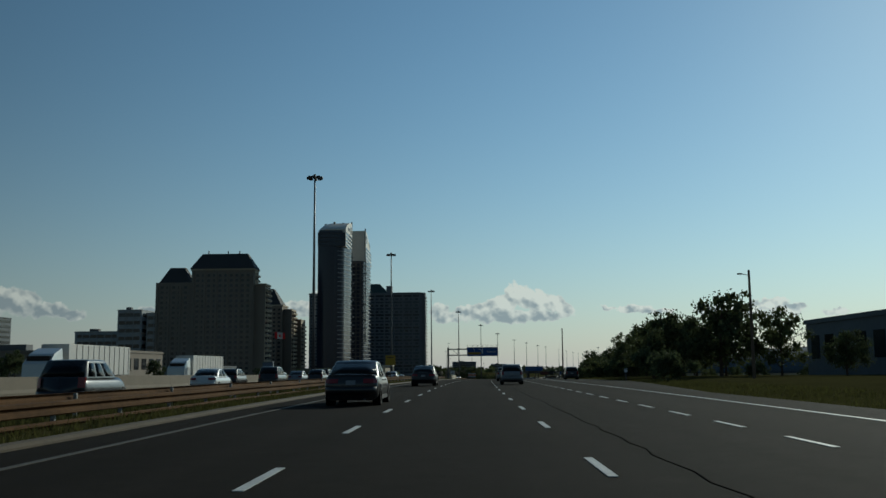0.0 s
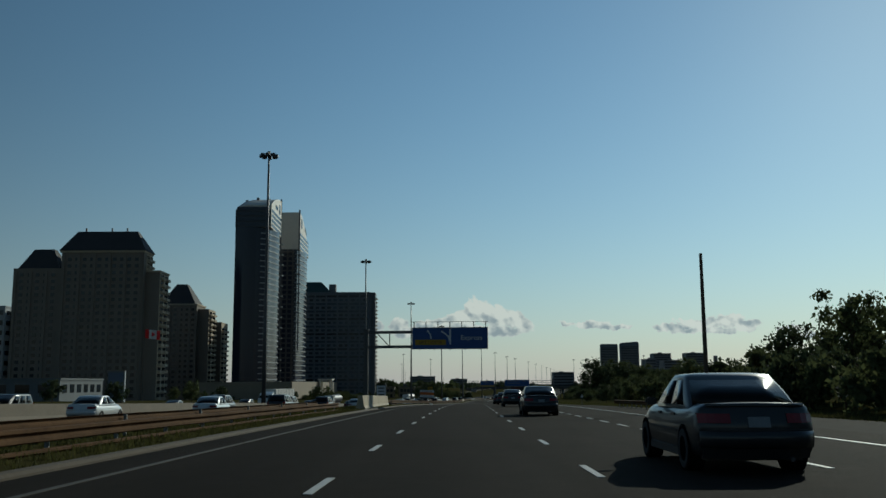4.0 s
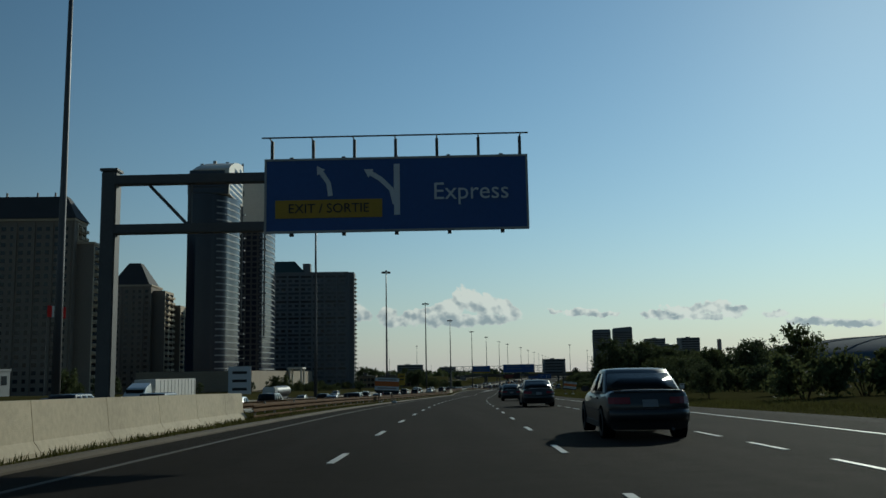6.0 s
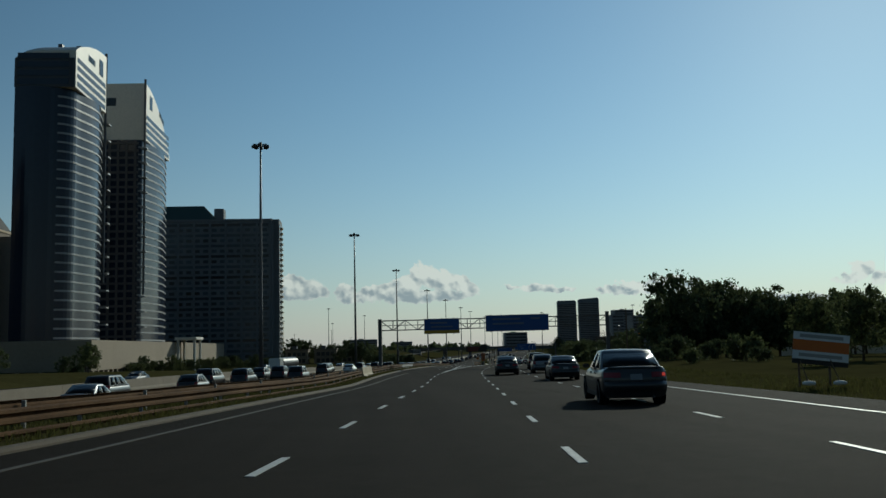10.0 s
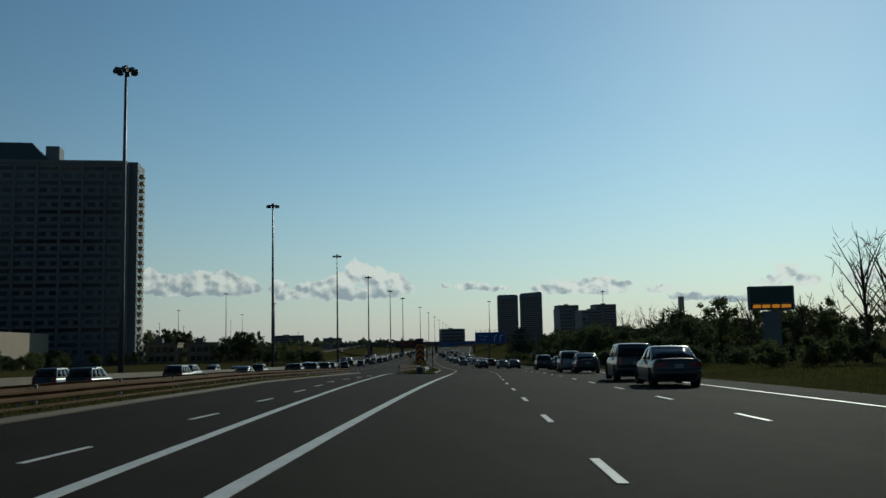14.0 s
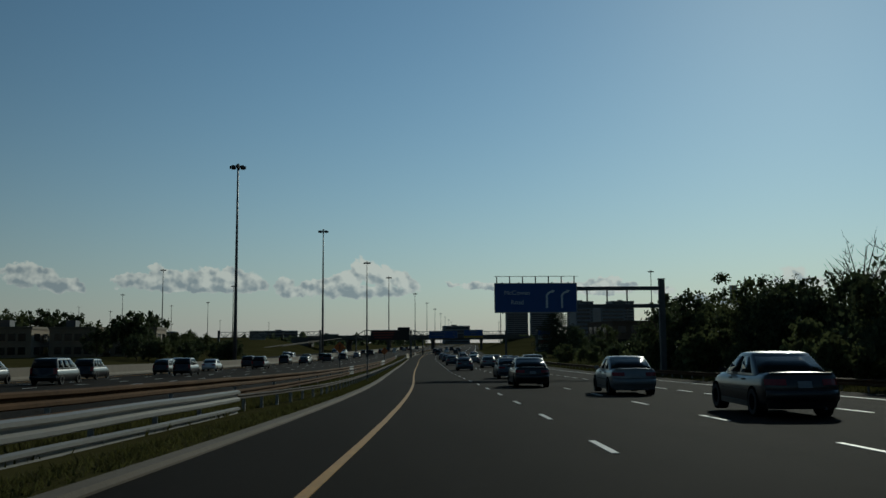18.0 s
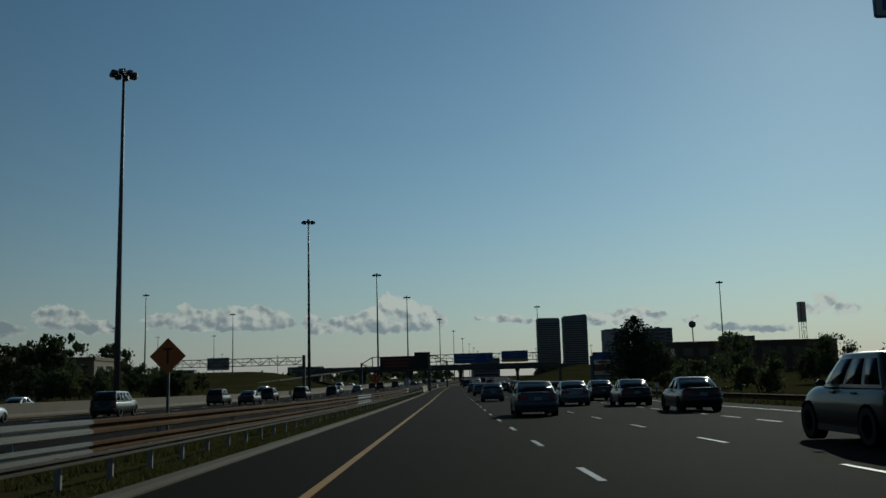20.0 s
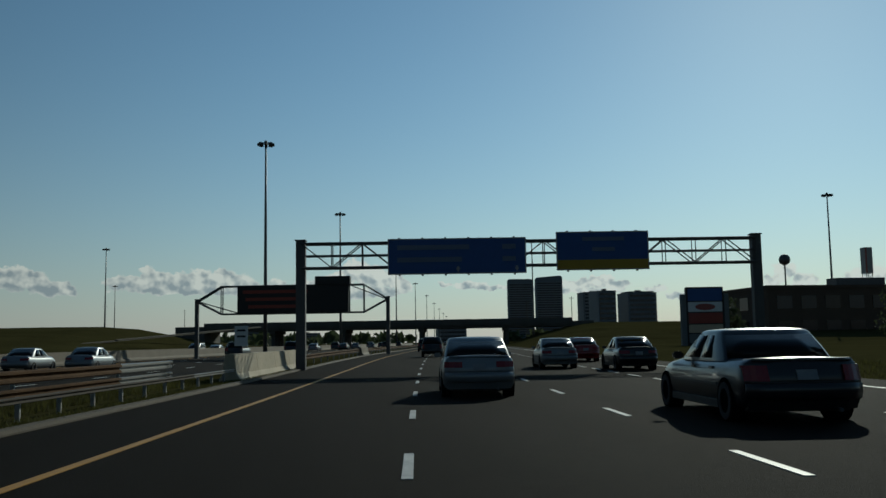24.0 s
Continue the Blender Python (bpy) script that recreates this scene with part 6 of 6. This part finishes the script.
for s, u, h in ((586, 30, 9.0), (592, 36, 9.6), (606, 31, 9.2), (623, 30, 9.0), (560, 38, 8.2), (552, 42, 8.0), (507, 30, 9.4), (511, 33.5, 9.8), (504, 33, 9.0), (514, 37, 8.8)):
    x, y = by_road(s, u)
    plant(WOODS[3], x, y, h, turn=rnd.uniform(0, 6))
for i in range(22):
    s, u = rnd.uniform(640, 740), rnd.uniform(30, 75)
    x, y = by_road(s, u)
    plant(WOODS[rnd.choice((0, 1, 1, 2))], x, y, rnd.uniform(4, 7), turn=rnd.uniform(0, 6))
for i in range(20):
    s, u = rnd.uniform(215, 420), rnd.uniform(55, 110)
    x, y = by_road(s, u)
    plant(FAR_WOODS[rnd.choice((0, 1, 1, 2))], x, y, rnd.uniform(3, 5.5), turn=rnd.uniform(0, 6))
plant(SPRUCE, 105, 764.3, 11.5)
for x, y, h in ((112, 775, 8), (150, 900, 9), (160, 860, 7), (190, 890, 8), (118, 800, 6), (130, 815, 6)):
    plant(WOODS[1], x, y, h, turn=rnd.uniform(0, 6))
# behind the opposite lanes
for i in range(34):
    y = rnd.uniform(560, 840)
    plant(FAR_WOODS[rnd.choice((0, 1, 2))], rnd.uniform(-58, -46) + (y - 560) * 0.06, y, rnd.uniform(2.5, 5.5), turn=rnd.uniform(0, 6))
for x, y, h in ((-36, 858, 15), (-30, 864, 14), (-46, 868, 15), (-4, 872, 13.5), (12, 832, 7), (17, 836, 6.5), (8, 838, 7), (-22, 862, 11), (-52, 880, 14), (24, 842, 5), (4, 900, 8), (-16, 930, 9)):
    plant(FAR_WOODS[rnd.choice((0, 1))], x, y, h, turn=rnd.uniform(0, 6))
for i in range(22):
    s, u = rnd.uniform(60, 560), rnd.uniform(-95, -62)
    x, y = by_road(s, u)
    plant(FAR_WOODS[rnd.choice((0, 1, 2))], x, y, rnd.uniform(3, 6.5), turn=rnd.uniform(0, 6))
# shrubs along the outer verge
for i in range(58):
    s, u = (rnd.uniform(215, 440), rnd.uniform(21, 44)) if i < 42 else (rnd.uniform(90, 760), rnd.uniform(20, 31))
    x, y = by_road(s, u)
    plant(BUSHES[i % 2], x, y, rnd.uniform(1.0, 3.0), base=1.6, turn=rnd.uniform(0, 6))
for i in range(75):
    s, u = 495 + i * 2.3, rnd.uniform(20.5, 27)
    x, y = by_road(s, u)
    plant(BUSHES[i % 2], x, y, rnd.uniform(1.6, 3.4) * (0.55 if s < 550 else 1.0), base=1.6, turn=rnd.uniform(0, 6))
for i in range(14):
    s, u = 160 + i * 3.6, rnd.uniform(21, 27)
    x, y = by_road(s, u)
    plant(BUSHES[i % 2], x, y, rnd.uniform(2.0, 4.0), base=1.6, turn=rnd.uniform(0, 6))
# hedge at the foot of the towers
for i in range(30):
    y = rnd.uniform(548, 775)
    plant(BUSHES[i % 2], rnd.uniform(-60, -55), y, rnd.uniform(2.0, 4.5), z=BASE + 0.4, base=1.6, turn=rnd.uniform(0, 6))
for i in range(9):
    plant(BUSHES[i % 2], -106 + i * 5.2, 549 + rnd.uniform(-3, 3), rnd.uniform(2.2, 4.5), z=BASE + 0.4, base=1.6, turn=rnd.uniform(0, 6))
# the skyline of far trees
bm = bmesh.new()
far = random.Random(31)
for k in range(900):
    a = far.uniform(-0.75, 0.75)
    d = far.uniform(1500, 2100)
    x, y = math.sin(a) * d, math.cos(a) * d
    if abs(x - float(np.interp(y, RY, RX))) < 60:
        continue
    h = far.uniform(5, 13)
    leaf_cloud(bm, (x, y, BASE + h * 0.5), h * 0.8, 14, h * 0.5, far, 0.7)
tagged(part("far_woods", bm, LEAF_DARK), "dark line of trees along the horizon", "woods", kind="stuff")

# ---- flag, small signs, poles ----
fl = empty("flag_pole", Matrix.Translation((-89.5, 419.5, level(419.5) + side_height(-89.5, 419.5))), "red and white flag flying from a tall pole", "flag")
top = 18.6 - (level(419.5) + side_height(-89.5, 419.5))
part("pole", tube([(0, 0, -0.5), (0, 0, top + 0.4)], 0.12, 8, r_end=0.06), STEEL, fl)


def flag_cloth(x0, x1, mat, name, y=0.0):
    bm = bmesh.new()
    rows = []
    n = 10
    for i in range(n + 1):
        x = x0 + (x1 - x0) * i / n
        w = 0.25 * math.sin(x * 2.2)
        rows.append([bm.verts.new((x, w + y, top - 2.9 - 0.12 * x)), bm.verts.new((x, w + y, top - 0.12 * x))])
    for a, b in zip(rows, rows[1:]):
        bm.faces.new((a[0], b[0], b[1], a[1]))
    ex = bmesh.ops.extrude_face_region(bm, geom=bm.faces[:])
    bmesh.ops.translate(bm, verts=[v for v in ex["geom"] if isinstance(v, bmesh.types.BMVert)], vec=(0, 0.03, 0))
    bmesh.ops.recalc_face_normals(bm, faces=bm.faces)
    return part(name, bm, mat, fl)


flag_cloth(0.1, 1.3, RED_CLOTH, "red_band")
flag_cloth(1.3, 3.7, WHITE_CLOTH, "white_field")
flag_cloth(3.7, 4.9, RED_CLOTH, "red_band")
leaf = []
for k in range(22):
    a = math.pi / 2 + k * math.pi / 11
    r = (1.0 if k % 4 == 0 else 0.75) if k % 2 == 0 else 0.42
    leaf.append((2.5 + math.cos(a) * r, top - 1.75 + math.sin(a) * r))
bm = bmesh.new()
f = [bm.verts.new((x, 0.25 * math.sin(x * 2.2) - 0.02, z)) for x, z in leaf]
c = bm.verts.new((2.5, 0.25 * math.sin(2.5 * 2.2) - 0.03, top - 1.75))
for i in range(22):
    bm.faces.new((c, f[i], f[(i + 1) % 22]))
part("leaf_emblem", bm, RED_CLOTH, fl)


def sign_post(s, u, h, name, label, build, foot=-0.4):
    t = empty(name, stand(s, u), label, "road sign", "roadside signs")
    part("post", box(-0.045, 0.045, 0.03, 0.12, foot, h, 0.005), STEEL, t)
    build(t)
    return t


def diamond(cz, size, mat):
    def go(t):
        bm = box(-size / 2, size / 2, -0.012, 0.012, -size / 2, size / 2, 0.004)
        for v in bm.verts:
            x, z = v.co.x, v.co.z
            v.co.x, v.co.z = (x - z) * 0.7071, (x + z) * 0.7071 + cz
        p = part("panel", bm, mat, t)
        bm = bmesh.new()
        box(-0.03, 0.03, -0.02, -0.013, cz - 0.25, cz + 0.2, bm=bm)
        box(-0.16, 0.16, -0.02, -0.013, cz + 0.21, cz + 0.27, bm=bm)
        part("symbol", bm, SIGN_BLACK, p)
    return go


def plate(cz, w, h, mat, marks=2):
    def go(t):
        p = part("panel", box(-w / 2, w / 2, -0.015, 0.015, cz - h / 2, cz + h / 2, 0.006), mat, t)
        for k in range(marks):
            z = cz + h * 0.28 - k * h * 0.3
            part("writing_bar", box(-w * 0.32, w * 0.32, -0.022, -0.016, z - h * 0.05, z + h * 0.05), SIGN_BLACK, p)
    return go


def chevrons(t):
    p = part("panel", box(-0.44, 0.44, -0.015, 0.015, 1.1, 2.95, 0.006), SIGN_ORANGE, t)
    for k in range(3):
        z = 1.16 + k * 0.56
        out = [(-0.42, z), (0.0, z + 0.4), (0.42, z), (0.42, z + 0.26), (0.0, z + 0.66), (-0.42, z + 0.26)]
        part("chevron", loft([[(x, y, min(q, 2.92)) for x, q in out] for y in (-0.024, -0.016)]), SIGN_BLACK, p)


sign_post(531, -5.4, 1.2, "chevron_sign", "tall orange panel with black chevrons at the split", chevrons)
sign_post(712, -7.4, 2.2, "diamond_sign", "orange diamond warning sign behind the guardrail", diamond(2.2, 0.86, SIGN_ORANGE))
sign_post(652.7, -9.4, 2.6, "diamond_sign", "orange diamond warning sign behind the guardrail", diamond(2.6, 0.86, SIGN_ORANGE))
sign_post(313, -10.3, 2.2, "warning_sign", "tall yellow warning panel on a post", plate(2.65, 1.0, 1.6, SIGN_YELLOW, 2))
sign_post(98.8, -9.2, 2.0, "warning_sign", "yellow warning panel on a post", plate(2.4, 1.1, 1.1, SIGN_YELLOW, 1))
sign_post(550.3, -4.75, 2.6, "marker_sign", "narrow dark marker panel on a slim post", plate(2.2, 0.17, 0.7, SIGN_BLACK, 0))
sign_post(619.5, -4.85, 2.3, "marker_sign", "narrow dark marker panel on a slim post", plate(2.0, 0.16, 0.7, SIGN_BLACK, 0))
sign_post(226, -9.6, 1.0, "notice_sign", "white notice panel behind the barrier", plate(1.6, 1.0, 1.2, SIGN_WHITE, 3))
sign_post(800, -9.0, 1.2, "notice_sign", "white notice panel behind the barrier", plate(1.9, 0.8, 1.2, SIGN_WHITE, 2))
for s in (90, 250, 410, 575, 690):
    sign_post(s, 15.2, 0.9, "marker_post", "small white distance marker on the verge", plate(1.05, 0.3, 0.35, SIGN_WHITE, 1))


def portable(s, u, turn, label, low=0.0, lean=3):
    t = empty("portable_sign", stand(s, u, 0, turn), label, "portable sign", "roadside signs")
    tilt = Matrix.Translation((0, 0, -low)) @ Matrix.Rotation(radians(lean), 4, "Y")
    for z0, z1, mat, nm in ((1.3, 1.5, SIGN_BLACK, "foot_strip"), (1.5, 1.85, SIGN_WHITE, "white_panel"), (1.85, 2.3, SIGN_ORANGE, "orange_panel"), (2.3, 2.62, SIGN_WHITE, "white_panel")):
        p = part(nm, box(-1.1, 1.1, -0.02, 0.02, z0, z1 - 0.004, 0.003), mat, t)
        p.matrix_basis = tilt
        if mat == SIGN_WHITE:
            part("writing_bar", box(-0.85, 0.85, -0.028, -0.021, (z0 + z1) / 2 - 0.07, (z0 + z1) / 2 + 0.07), SIGN_BACK, p)
    for x in (-0.65, 0.55):
        part("leg", box(x - 0.04, x + 0.04, 0.03, 0.1, -0.1, 1.5, 0.005), WOOD, t)
        part("brace", tube([(x + 0.02, 0.06, 1.1), (x + 0.22, -0.7, 0.0)], 0.025, 6), WOOD, t)
        bm = bmesh.new()
        bmesh.ops.create_icosphere(bm, subdivisions=2, radius=0.2)
        for v in bm.verts:
            v.co = Vector((v.co.x * 1.4 + x + 0.2, v.co.y * 0.9 - 0.65, max(v.co.z * 0.55, -0.08) + 0.09))
        part("sandbag", bm, WHITE_CLOTH, t, "white sandbag", smooth=True)


portable(270, -7.3, 6, "white and orange site sign on wooden legs with sandbags", 0.35, 3)
portable(347, 14.9, -8, "white and orange site sign leaning low in the grass", 0.5, 7)

# crash cushion at the split
cc = empty("crash_cushion", stand(520.6, -4.75, 0), "pale crash cushion at the nose of the guardrail", "crash cushion")
part("nose_panel", box(-0.42, 0.1, 0, 0.25, 0.04, 0.6, 0.06), TRIM_PLASTIC, cc, "dark worn nose block")
part("side_panel", box(0.12, 0.38, 0.02, 0.3, 0.1, 0.62, 0.03), CONCRETE_NEW, cc, "pale side panel")
for k in range(2):
    part("cushion_box", box(-0.36, 0.3, 0.32 + k * 0.65, 0.92 + k * 0.65, 0.05, 0.56, 0.05), TRIM_PLASTIC, cc)


def utility_pole(x, y, h, label, lamp_arm=False, cross=True):
    t = empty("utility_pole", Matrix.Translation((x, y, level(y) + side_height(x, y))), label, "utility pole", "utility poles")
    part("pole", tube([(0, 0, -0.8), (0, 0, h * 0.5), (0, 0, h)], 0.17, 9, r_end=0.1), WOOD, t)
    if cross:
        part("crossarm", box(-0.9, 0.9, -0.05, 0.05, h - 0.7, h - 0.58), WOOD, t)
    if lamp_arm:
        part("arm", tube([(0, 0, h - 0.5), (-0.7, 0, h - 0.35)], 0.035, 6), STEEL, t)
        part("lamp_head", box(-1.1, -0.65, -0.1, 0.1, h - 0.42, h - 0.28, 0.03), STEEL, t)


utility_pole(19.3, 182.7, 10.3, "plain dark wooden pole on the verge", cross=False)
for s, u in ((84, 26), (489, 25.4)):
    p = at(s, u)
    utility_pole(p.x, p.y, 10.0, "dark wooden pole with a small lamp arm", True, False)
for x, y, h in ((-62, 1010, 17), (-48, 1012, 15), (-20, 1015, 18), (-90, 1008, 14), (-140, 1000, 16), (-170, 1004, 15), (-8, 1130, 18), (20, 1160, 17), (150, 1050, 14), (165, 1046, 14), (180, 1060, 15)):
    utility_pole(x, y, h, "thin wooden utility pole by the cross road")

# board sign with an amber display
p = at(546.5, 36.2)
bb = empty("display_board", Matrix.Translation((p.x, p.y, p.z)) @ Matrix.Rotation(heading(546) + radians(-6), 4, "Z"), "grey-green roadside board with an amber display strip", "billboard")
part("pedestal", box(-1.05, 1.05, 0.05, 0.6, -1.0, 6.5, 0.05), PRECAST_GREY, bb)
b = part("board", box(-2.65, 2.65, -0.2, 0.7, 6.6, 9.5, 0.06), PRECAST_GREY, bb)
part("face_panel", box(-2.45, 2.45, -0.23, -0.205, 7.5, 9.3, 0.01), ROOF_GREEN, b)
strip_part = part("display_strip", box(-2.45, 2.45, -0.23, -0.205, 6.75, 7.4, 0.01), SIGN_BLACK, b)
for k, (x0, x1) in enumerate(((-2.2, -1.3), (-1.15, -0.2), (0.0, 0.9), (1.1, 2.2))):
    part("amber_word", box(x0, x1, -0.245, -0.232, 6.87, 7.28), AMBER, strip_part, "glowing amber word")

# pylon sign of the shops
py = empty("pylon_sign", Matrix.Translation((124.6, 851.5, level(851) + side_height(124.6, 851.5))) @ Matrix.Rotation(radians(-9), 4, "Z"), "tall dark pylon sign with shop panels", "pylon sign")
h0 = -2.4 - (level(851) + side_height(124.6, 851.5))
body = part("body", box(-2.4, 2.4, -0.4, 0.4, -1, h0, 0.05), SIGN_BLACK, py)
for sx in (-1, 1):
    part("side_column", box(sx * 2.75 - 0.3, sx * 2.75 + 0.3, -0.5, 0.5, -1, h0 - 0.9, 0.04), PRECAST_GREY, py)
for z1, z0, mat, lab in ((h0 - 0.2, h0 - 1.8, SIGN_BLUE, "blue panel"), (h0 - 1.95, h0 - 3.2, SIGN_WHITE, "white panel"), (h0 - 3.35, h0 - 4.7, CAR_RED, "dark red panel"), (h0 - 4.85, h0 - 5.9, PRECAST_PALE, "pale panel"), (h0 - 6.05, h0 - 7.2, PRECAST_GREY, "grey panel")):
    part("shop_panel", box(-2.2, 2.2, -0.45, -0.405, z0, z1, 0.01), mat, body, lab)
bm = bmesh.new()
loft([[(math.cos(a) * 1.3, y, h0 - 2.58 + math.sin(a) * 0.42) for a in np.linspace(0, 2 * math.pi, 25)[:-1]] for y in (-0.47, -0.452)], bm)
part("emblem", bm, CAR_RED, body, "red oval emblem")

ob = empty("roadside_board", Matrix.Translation((-82, 372, level(372) + side_height(-82, 372))), "blue-grey upright sign board on the grass bank", "billboard")
board = part("board", box(-2.2, 2.2, -0.3, 0.3, 0.4, 8.4, 0.08), PRECAST_GREY, ob)
part("face_panel", box(-1.9, 1.9, -0.33, -0.305, 1.4, 8.0, 0.01), SIGN_BAR, board)
part("edge_trim", box(2.21, 2.4, -0.32, 0.32, 0.2, 8.5, 0.02), SIGN_WHITE, board)
part("plinth", box(-2.0, 2.0, -0.25, 0.25, -1.0, 0.39, 0.02), CONCRETE, ob)

# tall red and white sign tower, roof tank, low hut roofs
wt_ = empty("sign_tower", Matrix.Translation((307.3, 1090.3, -10)), "tall lattice tower with a red and white panel", "tower")
bm = bmesh.new()
for sx, sy in ((-1.4, -1.4), (1.4, -1.4), (1.4, 1.4), (-1.4, 1.4)):
    tube([(sx, sy, 0), (sx, sy, 27)], 0.14, 6, bm)
for k in range(7):
    z = k * 3.8
    tube([(-1.4, -1.4, z), (1.4, -1.4, z + 3.8)], 0.08, 5, bm)
    tube([(1.4, -1.4, z), (-1.4, -1.4, z + 3.8)], 0.08, 5, bm)
part("lattice", bm, STEEL, wt_)
part("panel", box(-1.7, 1.7, -1.7, 1.7, 26.8, 37.8, 0.05), SIGN_BACK, wt_)
part("stripe", box(-1.75, -0.9, -1.76, -1.72, 27, 37.6), CAR_RED, wt_, "red stripe")
tk = empty("roof_tank", Matrix.Translation((183, 935, 3.2)), "round dark tank on a short stand", "tank")
bm = bmesh.new()
bmesh.ops.create_uvsphere(bm, u_segments=16, v_segments=10, radius=1.3)
bmesh.ops.translate(bm, verts=bm.verts, vec=(0, 0, 5.5))
part("ball", bm, DARK_STEEL, tk, smooth=True)
part("stand", tube([(0, 0, -1.5), (0, 0, 4.4)], 0.2, 6), DARK_STEEL, tk)

# guide rails on the far bank
for k in range(2):
    setting("path_line", ribbon(905 + k * 20, 985, lambda s, k=k: -78 + (s - 905) * 0.25 + k * 9, lambda s, k=k: -77.2 + (s - 905) * 0.25 + k * 9, 0.9 + k * 0.8, drop=lambda s: max(0, (s - 905)) * 0.055, thick=0.3), CONCRETE, "pale concrete edge on the grass bank", "kerb")

# ---- grass ----


def grass(name, s0, s1, u0, u1, n, tall, seed, label, base=None, raised=False):
    r = random.Random(seed)
    verts, faces = [], []
    for _ in range(n):
        s = r.uniform(s0, s1)
        u = r.uniform(u0, u1) + (base(s) if base else 0)
        p = at(s, u)
        z = p.z + 0.02 if raised else level(p.y) + side_height(p.x, p.y)
        for _b in range(4):
            a, w, h = r.uniform(0, 6.28), r.uniform(0.012, 0.03), tall * r.uniform(0.5, 1.3)
            ox, oy = r.uniform(-0.12, 0.12), r.uniform(-0.12, 0.12)
            i = len(verts)
            verts += [(p.x + ox - math.cos(a) * w, p.y + oy - math.sin(a) * w, z - 0.03), (p.x + ox + math.cos(a) * w, p.y + oy + math.sin(a) * w, z - 0.03), (p.x + ox + r.uniform(-0.1, 0.1), p.y + oy + r.uniform(-0.1, 0.1), z + h)]
            faces.append((i, i + 1, i + 2))
    me = bpy.data.meshes.new(name)
    me.from_pydata(verts, [], faces)
    me.materials.append(GRASS)
    tagged(new(name, me), label, "grass", kind="stuff")


grass("grass_median", -10, 520, -4.1, -0.45, 26000, 0.15, 41, "rough grass under the guardrail by the kerb", kerb, True)
grass("grass_median_far", 540, 780, -7.9, -5.9, 12000, 0.15, 42, "rough grass under the guardrail past the split", raised=True)
grass("grass_kerb", 536, 800, -5.3, -4.5, 12000, 0.09, 45, "thin grass strip between kerb and guardrail", raised=True)
grass("grass_verge", -10, 480, 12.3, 19.0, 26000, 0.2, 43, "tall summer grass on the outer verge")
grass("grass_verge_far", 480, 790, 15.8, 22, 14000, 0.2, 44, "tall summer grass on the outer verge past the split")
